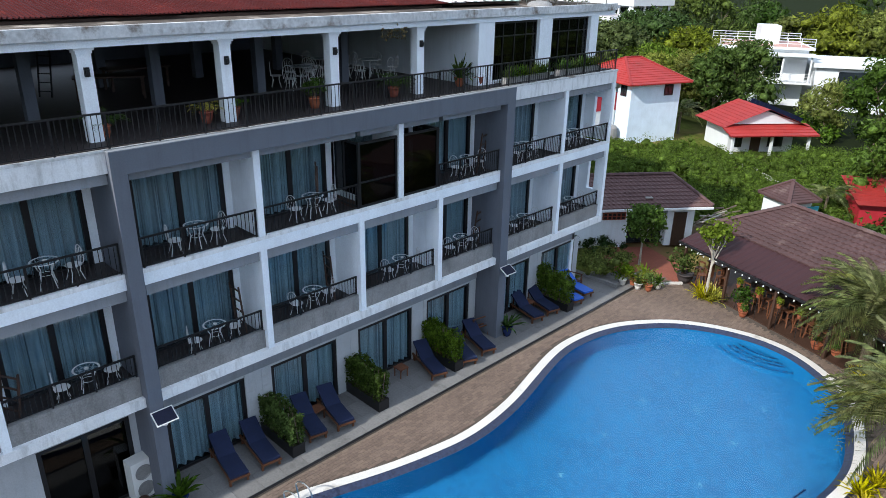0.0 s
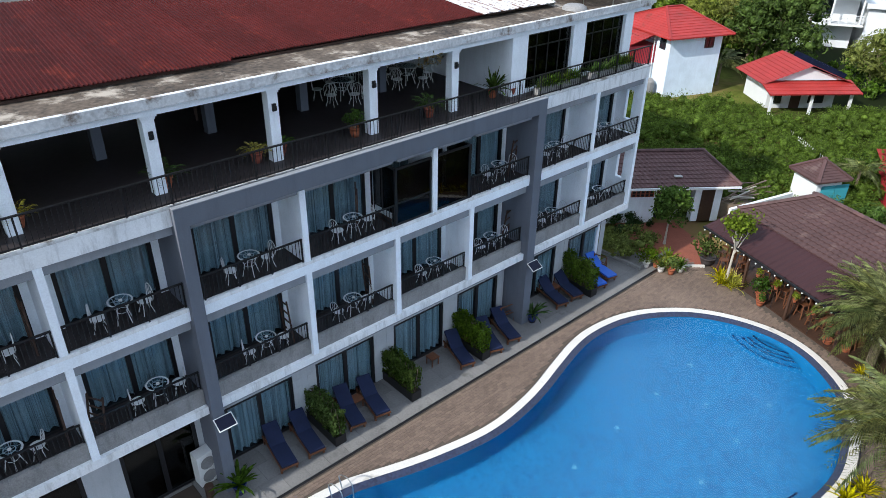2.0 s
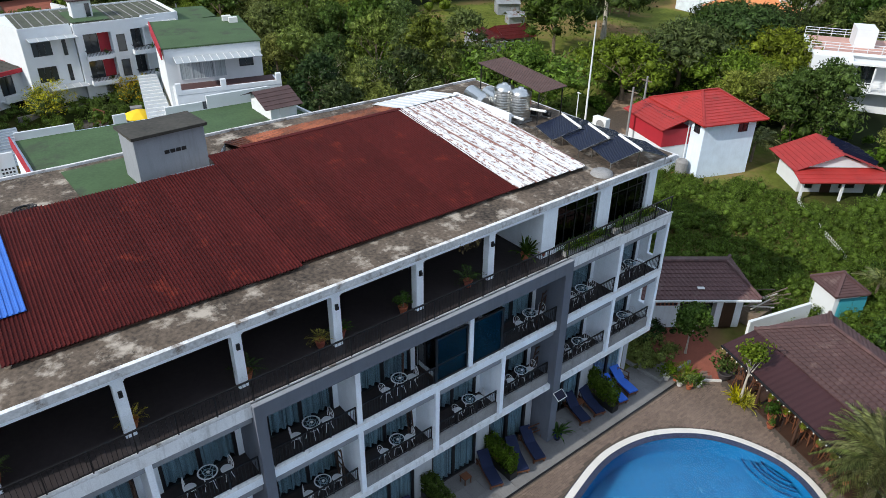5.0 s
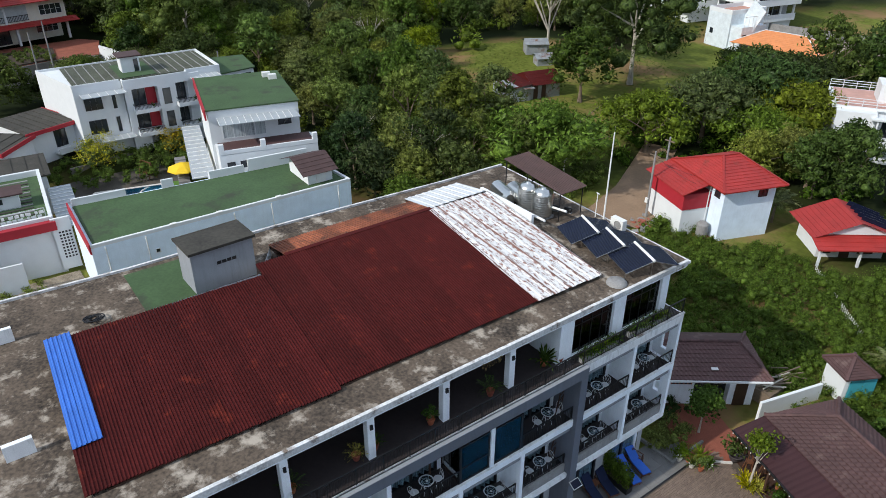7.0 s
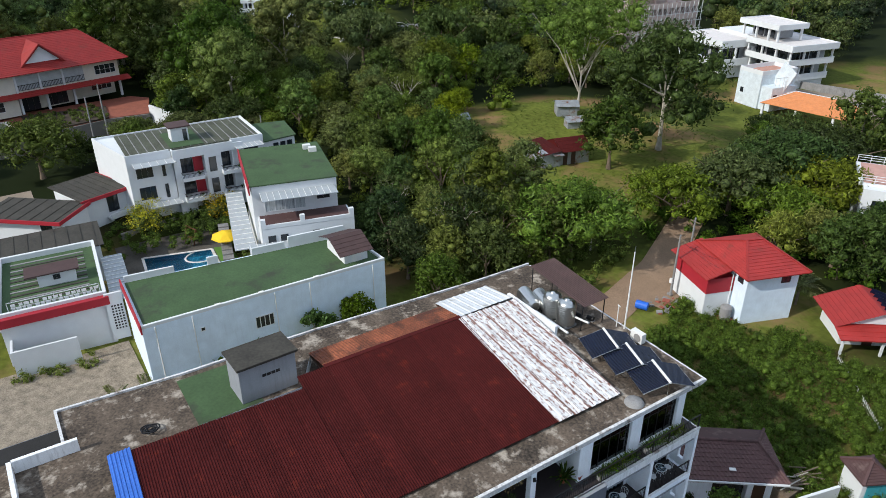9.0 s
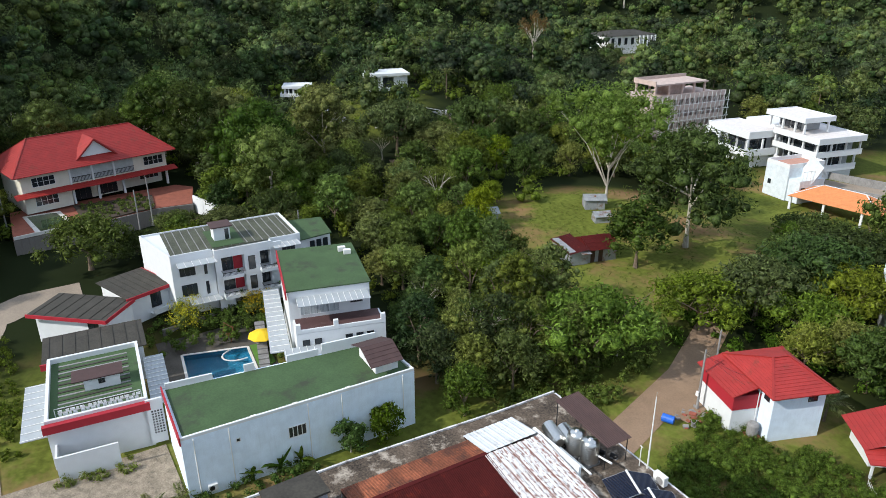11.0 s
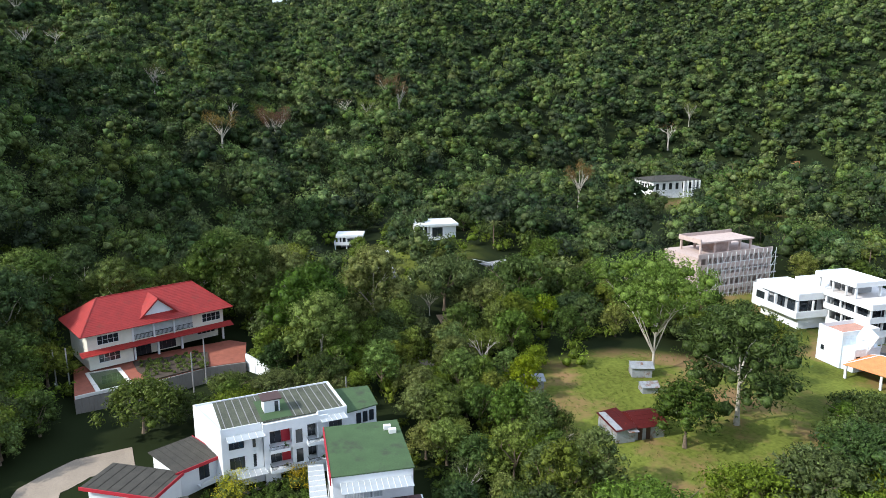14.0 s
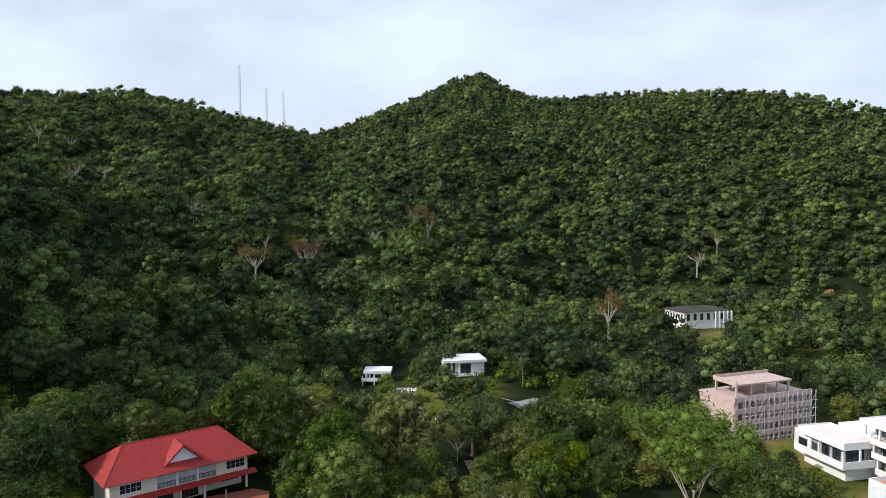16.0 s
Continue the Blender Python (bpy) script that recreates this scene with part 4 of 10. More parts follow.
# outer walls
end = Geo()
for z0, z1, a, b in ((3.885, 7.275, 5.2, 6.65), (7.745, 10.495, 8.3, 9.75)):
    end.box(XB, -18.62, YB - 0.22, YB - 0.01, z0, z1)
    end.box(-18.24, XF, YB - 0.22, YB - 0.01, z0, z1)
    end.box(-18.62, -18.24, YB - 0.22, YB - 0.01, z0, a)
    end.box(-18.62, -18.24, YB - 0.22, YB - 0.01, b, z1)
hp("end_wall", end, WHITE, "white end wall with narrow openings")
hp("near_end_wall", solid(XB, XF, YA, YA + 0.2, 0, 3.575).box(XB, XF, YA, YA + 0.2, 3.885, 7.275).box(XB, XF, YA, YA + 0.2, 7.745, 10.49), WHITE, "white end wall")
hp("rear_wall", solid(XB, XB + 0.2, YA + 0.21, YB - 0.23, 0, 3.575).box(XB, XB + 0.2, YA + 0.21, YB - 0.23, 3.885, 7.275).box(XB, XB + 0.2, YA + 0.21, YB - 0.23, 7.665, 10.49), WHITE, "grey rear wall")
hp("ground_end_wall", solid(XB, XG, YB - 0.9, YB - 0.7, 0, 3.575), WHITE, "white ground floor end wall")
hp("inner_wall", solid(-23.2, -23.0, YA + 0.21, YB - 0.91, 0, 3.575).box(-23.2, -23.0, YA + 0.21, YB - 0.23, 4.305, 7.275).box(-23.2, -23.0, YA + 0.21, YB - 0.23, 7.665, 10.49), INTERIOR_SHADE, "room walls with the dimness painted in")
hp("ground_floor_finish", solid(XB + 0.2, XG, YA + 0.2, YB - 0.9, -0.1, 0.07), TERRACE_TILE, "dark room floor")


def curtain_mesh(w, h):
    """A hanging curtain with soft folds, w wide and h high."""
    g, n = Geo(), int(w / 0.045)
    rng = random.Random(round(w * 100))
    ys = [w * i / n for i in range(n + 1)]
    xs = [0.085 * math.sin(i * 0.95 + rng.uniform(-0.4, 0.4)) for i in range(n + 1)]
    for i in range(n):
        g.face((xs[i], ys[i], 0), (xs[i + 1], ys[i + 1], 0), (xs[i + 1], ys[i + 1], h), (xs[i], ys[i], h))
    return g


CURTAINS = {}


def sliding_door(x, y0, y1, z0, z1, dark=False, gap=0.0):
    """A two-leaf sliding glass door in a dark frame, with drawn curtains behind."""
    d = part("sliding_door", Geo().box(-0.06, 0.06, 0, 0.13, 0, z1 - z0).box(-0.06, 0.06, y1 - y0 - 0.13, y1 - y0, 0, z1 - z0)
             .box(-0.06, 0.06, 0.13, y1 - y0 - 0.13, z1 - z0 - 0.12, z1 - z0).box(-0.06, 0.06, 0.13, y1 - y0 - 0.13, 0, 0.06)
             .box(-0.05, 0.05, (y1 - y0) / 2 - 0.08, (y1 - y0) / 2 + 0.08, 0.06, z1 - z0 - 0.12),
             DARK_FRAME, hotel, "dark framed sliding door with drawn curtains" if not dark else "dark glass entrance door", at=HM @ Matrix.Translation((x, y0, z0)))
    w, h = (y1 - y0) / 2 - 0.16, z1 - z0 - 0.15
    for s in (0.09, (y1 - y0) / 2 + 0.07):
        pane = part("pane", Geo().box(-0.006, 0.006, 0, w, 0, h), GLASS_DARK if dark else GLASS, d, at=(0.0, s, 0.06))
        pane.visible_shadow = False
        if not dark:
            key = (round(w, 2), round(h, 2))
            if key not in CURTAINS:
                CURTAINS[key] = curtain_mesh(w + 0.04, h - 0.02).mesh("curtain")
            part("curtain", CURTAINS[key], CURTAIN, d, "pale grey-blue curtain in folds, fold shade painted in", at=(-0.1, s - 0.02, 0.07))
    return d


def wall_with_door(x, ya, yb, z0, z1, d0, d1, dtop, material, name, thick=0.18, label=""):
    g = Geo()
    if d0 > ya + 0.01:
        g.box(x - thick, x, ya, d0, z0, z1)
    if yb > d1 + 0.01:
        g.box(x - thick, x, d1, yb, z0, z1)
    g.box(x - thick, x, d0, d1, dtop, z1)
    return hp(name, g, material, label)


PITCH = 3.83
FIN = [2.6 + PITCH * k for k in range(-3, 8)]          # bay lines
BAYS = [(FIN[i] + 0.11, FIN[i + 1] - 0.11) for i in range(len(FIN) - 1)]
BAYS = [(6.63, b) if abs(a - 6.54) < 0.1 else (a, 6.09) if abs(b - 6.32) < 0.1 else (a, 21.25) if abs(b - 21.64) < 0.1 else (21.79, b) if abs(a - 21.86) < 0.1 else (a, YB - 0.23) if b > 29 else (a, b) for a, b in BAYS]
for y in FIN[1:-1]:
    if abs(y - 6.43) < 0.2 or abs(y - 21.75) < 0.3:
        continue
    hp("fin", solid(XW, XF - 0.003, y - 0.11, y + 0.11, 3.885, 7.275), WHITE, "white balcony fin wall")
    if not 13 < y < 19:
        hp("fin", solid(XW, XF - 0.003, y - 0.11, y + 0.11, 7.745, 10.495), WHITE, "white balcony fin wall")
hp("fin", solid(XW, XF - 0.003, 15.8, 16.02, 7.745, 10.495), WHITE, "white balcony fin wall")
for a, b in BAYS:
    base = a if a > 6.7 or a < 6.5 else a - 0.1
    d0, d1 = (a + b) / 2 - 1.32, b - 0.22
    # first floor
    wall_with_door(XW, a, b, 4.305, 7.275, d0, d1, 6.6, WHITE, "balcony_wall")
    sliding_door(XW - 0.09, d0, d1, 4.305, 6.6)
    hp("balcony_kerb", solid(-18.05, -17.86, a, b, 3.884, 4.5), BARE, "stained bare concrete balcony kerb")
    hp("soffit_beam", solid(-18.0, -17.8, a, b, 6.93, 7.277), GREY_MID, "grey stained beam")
    # second floor
    wall_with_door(XW, a, b, 7.665, 10.495, d0, d1, 10.05, WHITE, "balcony_wall")
    sliding_door(XW - 0.09, d0, d1, 7.665, 10.05)
    hp("soffit_beam", solid(-18.0, -17.8, a, b, 10.2, 10.498), GREY_MID, "grey beam")
    # ground floor
    g0, g1, top = ((a + b) / 2 - 1.3, (a + b) / 2 + 1.27, 2.5) if a > 6.3 else ((a + b) / 2 - 1.05, (a + b) / 2 + 1.5, 2.85)
    if a > 6.3:
        g0, g1 = d0 - 0.1, d1 - 0.2
    wall_with_door(XG, a - 0.11 if not 6.5 < a < 6.8 and not 21.7 < a < 21.9 else a, b + 0.11 if b < 6.0 or 6.7 < b < 21.1 or 22 < b < 28 else min(b, YB - 0.92), 0, 3.575, g0, g1, top, WALL_GROUND, "ground_wall")
    sliding_door(XG - 0.09, g0, g1, 0.07, top, dark=a < 6.3)
CLAD = Geo().box(0, 0.012, 0.004, 0.476, 0.004, 0.366).mesh("cladding_panel")
for a, b in BAYS:
    if a < 6.3:
        continue
    d0, d1 = (a + b) / 2 - 1.42, b - 0.42
    for y0, y1 in ((a, d0), (d1, b - 0.02)):
        k = max(1, round((y1 - y0) / 0.48))
        for i in range(k):
            for r_ in range(7):
                part("cladding_panel", CLAD, WALL_GROUND, hotel, at=HM @ Matrix.Translation((XG + 0.001, y0 + (y1 - y0) * i / k, r_ * 0.37)) @ Matrix.Diagonal((1, (y1 - y0) / k / 0.48, 1, 1)))
hp("ground_lintel", solid(XG - 0.1, XG + 0.05, YA, 6.09, 2.9, 3.578).box(XG - 0.1, XG + 0.05, 6.63, 21.25, 2.62, 3.578).box(XG - 0.1, XG + 0.05, 21.79, YB - 0.92, 2.62, 3.578), GREY_MID, "grey lintel band")

# enclosed glass corner on the second floor
glazed = hp("glass_enclosure", solid(-17.85, -17.77, 14.05, 14.15, 7.745, 10.0).box(-17.85, -17.77, 15.7, 15.78, 7.745, 10.0).box(-17.85, -17.77, 14.15, 15.7, 9.92, 10.0).box(-17.85, -17.77, 14.15, 15.7, 7.745, 7.82), DARK_FRAME, "black framed glass enclosure")
for q in ((-17.85, -17.77, 14.15, 15.7, 8.6, 8.65), (-19.12, -17.85, 14.06, 14.14, 9.92, 10.0), (-19.12, -17.85, 14.06, 14.14, 7.745, 7.82), (-18.6, -18.54, 14.06, 14.14, 7.82, 9.92)):
    part("frame_bar", solid(*q), DARK_FRAME, glazed)
for g in (solid(-17.815, -17.805, 14.15, 15.7, 7.82, 8.6), solid(-17.815, -17.805, 14.15, 15.7, 8.65, 9.92), solid(-19.12, -18.6, 14.095, 14.105, 7.82, 9.92), solid(-18.54, -17.85, 14.095, 14.105, 7.82, 9.92)):
    p = part("pane", g, GLASS_DARK, glazed)
    p.visible_shadow = False
glazed = hp("glass_screen", solid(-17.85, -17.77, 16.02, 16.1, 7.745, 10.0).box(-17.85, -17.77, 17.7, 17.82, 7.745, 10.0).box(-17.85, -17.77, 16.1, 17.7, 9.92, 10.0).box(-17.85, -17.77, 16.1, 17.7, 7.745, 7.82)
            .box(-19.12, -17.85, 17.72, 17.8, 9.92, 10.0), DARK_FRAME, "black framed glass screen")
for g in (solid(-17.815, -17.805, 16.1, 17.7, 7.82, 9.92), solid(-19.12, -17.85, 17.755, 17.765, 7.76, 9.92)):
    p = part("pane", g, GLASS_DARK, glazed)
    p.visible_shadow = False

# ---- railings ----
BALUSTER = {}


def railing(y0, y1, z0, z1, x, step=0.125, posts=3, label="black metal balcony railing with thin bars", group="balcony railings", parent=None):
    r = thing("railing", label, "railing", (x, y0, z0), group=group)
    w, h = y1 - y0, z1 - z0
    part("top_rail", Geo().box(-0.03, 0.03, 0, w, h - 0.045, h), BLACK_METAL, r)
    part("bottom_rail", Geo().box(-0.015, 0.015, 0, w, 0.05, 0.08), BLACK_METAL, r)
    for i in range(posts + 1):
        part("post", Geo().box(-0.022, 0.022, -0.022, 0.022, 0, h - 0.05), BLACK_METAL, r, at=(0, 0.03 + (w - 0.06) * i / posts, 0))
    key = round(h, 2)
    if key not in BALUSTER:
        BALUSTER[key] = Geo().box(-0.008, 0.008, -0.008, 0.008, 0.06, h - 0.045).mesh("baluster")
    n = int(w / step)
    for i in range(1, n):
        part("baluster", BALUSTER[key], BLACK_METAL, r, at=(0, w * i / n, 0))
    return r


for a, b in BAYS:
    if b < -1.5:
        continue
    railing(a + 0.01, b - 0.01, 4.502, 5.2, -17.95)
    if 10 < a < 11:
        railing(a + 0.01, 14.03, 7.742, 8.62, -17.78, posts=2)
    elif 14 < a < 15:
        continue
    elif 17 < a < 19:
        railing(17.84, b - 0.01, 7.742, 8.62, -17.78)
    else:
        railing(a + 0.01, b - 0.01, 7.742, 8.62, -17.78)
railing(-4.0, 29.35, 11.092, 12.0, -17.79, step=0.14, posts=26, label="long black metal railing along the roof terrace", group="terrace railing")

# ---- terrace ----
COLUMN_BLOCK = Geo().box(-0.17, 0.17, -0.17, 0.17, 0, 0.435).mesh("column_block")


def terrace_column(y, x=-18.76, material=WHITE):
    z = 11.104
    ob = part("terrace_column", Geo().box(-0.16, 0.16, -0.16, 0.16, z, 13.3), material, hotel, "white jointed column with square capital", at=HM @ Matrix.Translation((x, y, 0)))
    for k in range(5):
        part("column_block", COLUMN_BLOCK, material, ob, at=(0, 0, z + k * 0.445))
    part("capital", Geo().box(-0.2, 0.2, -0.2, 0.2, 13.302, 13.38).box(-0.24, 0.24, -0.24, 0.24, 13.38, 13.45), material, ob)
    part("wall_lamp", Geo().box(0.171, 0.24, -0.06, 0.06, 12.75, 12.98).box(0.24, 0.3, -0.04, 0.04, 12.8, 12.93), BLACK_METAL, ob, "small black wall lamp")
    return ob


for k in range(-3, 5):
    terrace_column(2.52 + 3.78 * k)
# slate grey on the inner columns paints the terrace's dimness
for y in range(6):
    for x in (-22.4, -27.0):
        part("inner_column", Geo().box(-0.16, 0.16, -0.16, 0.16, 11.104, 13.62), GREY, hotel, "inner column, terrace shade put into its grey", at=HM @ Matrix.Translation((x, 2.2 + y * 3.72, 0)))
# closed rooms at the far end of the terrace
for size in ((-18.8, -18.46, 20.55, 21.45, 11.104, 13.44), (-18.8, -18.46, 24.3, 25.15, 11.104, 13.44), (-18.8, -18.46, 28.0, 28.6, 11.104, 13.44), (XB + 0.1, -18.8, 28.4, 28.6, 11.104, 13.44), (XB + 0.1, -18.8, 20.6, 20.8, 11.104, 13.44), (-18.78, -18.48, 21.45, 24.3, 11.104, 11.2), (-18.78, -18.48, 25.15, 28.0, 11.104, 11.2)):
    hp("room_wall", solid(*size), WHITE, "white room wall")
for a, b in ((21.45, 24.3), (25.15, 28.0)):
    fr = Geo().box(-18.7, -18.62, a, a + 0.07, 11.204, 13.43).box(-18.7, -18.62, b - 0.07, b, 11.204, 13.43).box(-18.7, -18.62, a + 0.07, b - 0.07, 13.35, 13.43)
    win = hp("terrace_window", fr, DARK_FRAME, "tall dark window")
    for k in (1, 2, 3):
        y = a + (b - a) * k / 4
        part("mullion", solid(-18.7, -18.62, y - 0.025, y + 0.025, 11.204, 13.35), DARK_FRAME, win)
    part("transom", solid(-18.69, -18.63, a + 0.07, b - 0.07, 12.85, 12.9), DARK_FRAME, win)
    p = part("pane", solid(-18.665, -18.655, a + 0.07, b - 0.07, 11.21, 13.35), GLASS_DARK, win)
    p.visible_shadow = False
# rear of the terrace: a wall with open bays, greyed to paint its shade
hp("terrace_rear_wall", solid(XB + 0.1, XB + 0.25, 12.5, 20.5, 11.104, 13.62).box(XB + 0.1, XB + 0.25, YA + 0.2, 1.5, 11.104, 13.62).box(XB + 0.1, XB + 0.25, 1.5, 12.5, 11.104, 11.7), GREY, "grey rear wall")
for y in (1.6, 5.0, 8.5, 12.3):
    hp("rear_post", solid(XB + 0.1, XB + 0.35, y - 0.15, y + 0.15, 11.704, 13.62), GREY)

# ---- roof ----
hp("roof_beam", solid(-19.0, -18.44, -1.2, 29.9, 13.45, 13.74), WHITE, "white edge beam")
# ceiling colour carries the terrace's shade
hp("terrace_ceiling", solid(XB + 0.3, -19.004, YA + 0.1, 28.3, 13.6, 13.74), INTERIOR_SHADE, "ceiling painted near-black for shade")
hp("roof_slab", Geo().slab([(-35.45, -1.2), (-18.36, -1.2), (-18.36, 29.86), (-34.28, 30.16), (-34.36, 25.2), (-34.98, 13.5), (-35.02, 5.3)], 13.744, 13.9).box(-32.6, -19.2, YA, -1.2, 13.744, 13.9), SLAB_ROOF, "stained flat concrete roof")
REAR = [(-35.45, -1.2), (-35.02, 5.3), (-34.98, 13.5), (-34.36, 25.2), (-34.28, 30.2)]
lip = Geo().box(-18.46, -18.3, -1.2, 29.8, 13.66, 13.95).bar((-18.3, 29.88, 13.8), (-34.2, 30.2, 13.8), 0.28, 0.14)
hp("roof_edge", lip, ROOF_LIP, "peeling white roof edge")
kerb = Geo()
for (xa, ya), (xb, yb) in zip(REAR, REAR[1:]):
    kerb.slab([(xa - 0.07, ya), (xb - 0.07, yb), (xb + 0.07, yb), (xa + 0.07, ya)][::-1], 13.904, 14.03)
hp("rear_kerb", kerb.box(-35.4, -32.6, -1.22, -1.08, 13.904, 14.03), ROOF_LIP, "low white kerb")


def sheet_mesh(width, x0, z0, x1, z1, rib=0.2, h=0.035, thick=0.012, skew=0.0):
    """A ribbed roof sheet, width along y, that climbs from (x0, z0) to (x1, z1)."""
    g, n = Geo(), max(1, round(width / rib))
    prof = []
    for i in range(n):
        y = width * i / n
        s = width / n
        prof += [(y, 0), (y + s * 0.55, 0), (y + s * 0.66, h), (y + s * 0.88, h), (y + s, 0)]
    for (ya, za), (yb, zb) in zip(prof, prof[1:]):
        if yb - ya > 1e-6:
            g.face((x0, ya, z0 + za), (x0, yb, z0 + zb), (x1, yb + skew, z1 + zb), (x1, ya + skew, z1 + za))
    g.face((x0, 0, z0 - thick), (x1, skew, z1 - thick), (x1, width + skew, z1 - thick), (x0, width, z0 - thick))
    g.face((x0, 0, z0 - thick), (x0, width, z0 - thick), (x0, width, z0), (x0, 0, z0))
    return g


def sheet_roof(name, label, y0, y1, x0, z0, x1, z1, material, count, parent, rib=0.2, piece="roof_sheet", skew=0.0, drift=0.0):
    """Ribbed sheets side by side; skew: how far their upper ends lie along y; drift: how far the eave runs out over the length."""
    w = (y1 - y0) / count
    me = sheet_mesh(w - 0.004, x0, z0, x1, z1, rib, skew=skew).mesh(piece)
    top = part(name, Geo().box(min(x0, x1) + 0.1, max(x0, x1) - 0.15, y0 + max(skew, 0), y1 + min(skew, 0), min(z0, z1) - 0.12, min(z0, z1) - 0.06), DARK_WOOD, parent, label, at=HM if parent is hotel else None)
    for i in range(count):
        part(piece, me, material, top, at=(drift * i / count, y0 + i * w, 0.006 * ((i * 7) % 3)))
    return top


EAVE, RIDGE, UPPER = (-20.27, 14.06), (-29.95, 14.93), (-29.15, 14.86)
sheet_roof("red_roof", "dark red ribbed metal roof", 9.66, 20.5, *EAVE, *RIDGE, RED_SHEET, 12, hotel, rib=0.135, skew=0.62, drift=0.2)
sheet_roof("red_roof", "dark red ribbed metal roof, lower sheets", -0.05, 9.66, -20.3, 14.05, *UPPER, RED_SHEET, 11, hotel, rib=0.135, skew=0.56, drift=0.28)
sheet_roof("white_roof", "peeling white painted metal roof", 20.42, 24.8, -20.02, EAVE[1] + 0.045, RIDGE[0] + 0.1, RIDGE[1] + 0.04, WHITE_SHEET, 4, hotel, rib=0.5, skew=0.45, drift=0.16)
sheet_roof("rear_roof", "rusted rear slope of the metal roof", 11.9, 21.1, -32.2, 14.5, -29.97, 14.93, RUST_SHEET, 10, hotel)
sheet_roof("rear_white_roof", "white painted rear slope", 21.1, 25.2, -32.8, 14.45, -29.97, 14.95, REAR_SHEET, 4, hotel, rib=0.5)
sheet_roof("blue_roof", "bright blue metal sheets patched over the red roof", 0.1, 1.15, -22.55, 14.33, -29.25, 14.95, BLUE_SHEET, 2, hotel, skew=0.36)
hp("ridge_cap", Geo().bar((-29.96, 11.9, 14.96), (-29.96, 21.1, 14.96), 0.3, 0.03), RED_SHEET, "red ridge capping")
# dark slab put in to paint the shade below the sheets
hp("roof_curb", solid(-29.1, -20.3, 0.7, 20.0, 13.904, 13.98), DARK_WOOD, "dark slab painting the shaded gap under the roof sheets")
wedge = Geo()
wedge.face((-20.3, 0.2, 13.9), (-29.1, 0.7, 13.9), (-29.1, 0.7, 14.8), (-20.3, 0.2, 14.02))
wedge.face((-20.0, 24.75, 13.9), (-29.9, 25.15, 13.9), (-29.9, 25.15, 14.9), (-20.0, 24.75, 14.05))
wedge.face((-29.12, 0.7, 13.9), (-29.12, 0.7, 14.82), (-29.12, 10.2, 14.82), (-29.12, 10.2, 13.9))
wedge.face((-29.12, 10.2, 13.9), (-29.12, 10.2, 14.82), (-32.0, 11.95, 14.5), (-32.0, 11.95, 13.9))
hp("roof_gable", wedge, WHITE_WORN, "worn white gable infill")
hp("green_patch", solid(-34.55, -29.9, 4.9, 8.4, 13.904, 13.93), GREEN_ROOF, "green coated roof patch")

stair = thing("roof_stair_hut", "grey rendered stair hut with dark sloping roof", "roof hut", (-31.55, 8.92, 13.904), 2)
part("wall", Geo().box(-0.95, 0.95, -1.6, 1.6, 0, 2.2), GREY_MID, stair, "grey stained render")
r = Geo()
r.v = [(-1.1, -1.72, 2.22), (1.15, -1.72, 2.26), (1.15, 1.72, 2.26), (-1.1, 1.72, 2.22), (-1.1, -1.72, 2.34), (1.15, -1.72, 2.4), (1.15, 1.72, 2.4), (-1.1, 1.72, 2.34)]
r.f = [(3, 2, 1, 0), (4, 5, 6, 7), (0, 1, 5, 4), (1, 2, 6, 5), (2, 3, 7, 6), (3, 0, 4, 7)]
r.m = [0] * 6
part("roof", r, DARK_ROOF, stair, "dark sheet roof")
for i in range(4):
    part("vent_block", Geo().box(0.952, 0.97, -0.35 + i * 0.26, -0.13 + i * 0.26, 1.3, 1.47), DARK_FRAME, stair)
# worn white parapet walls where the roof steps down
for a, b in (((-31.77, -0.51), (-31.79, -3.37)), ((-31.79, -3.49), (-29.16, -3.44)), ((-23.82, -0.95), (-23.82, -1.94))):
    hp("parapet_wall", Geo().bar((*a, 14.25), (*b, 14.25), 0.2, 0.7), WHITE_WORN, "worn white parapet wall")

# ---- houses around ----
PANE = mat("dark_window_pane", (0.02, 0.026, 0.032), 0.08, var=0.2, bump=0.0, spec=0.7)
SCREEN_BLOCK = mat("white_screen_block", (0.70, 0.71, 0.71), 0.8, var=0.08)
TEXT_BAR = mat("white_sign_bars", (0.78, 0.78, 0.77), 0.6, var=0.05, bump=0.0)


def house(name, label, p, q, z, category="house", group=""):
    """An Empty whose x axis runs along the front from p to q and whose y axis runs into the house. Returns it and the front's length."""
    d = Vector(q) - Vector(p)
    return thing(name, label, category, (p[0], p[1], z), math.degrees(math.atan2(d.y, d.x)), group), d.length


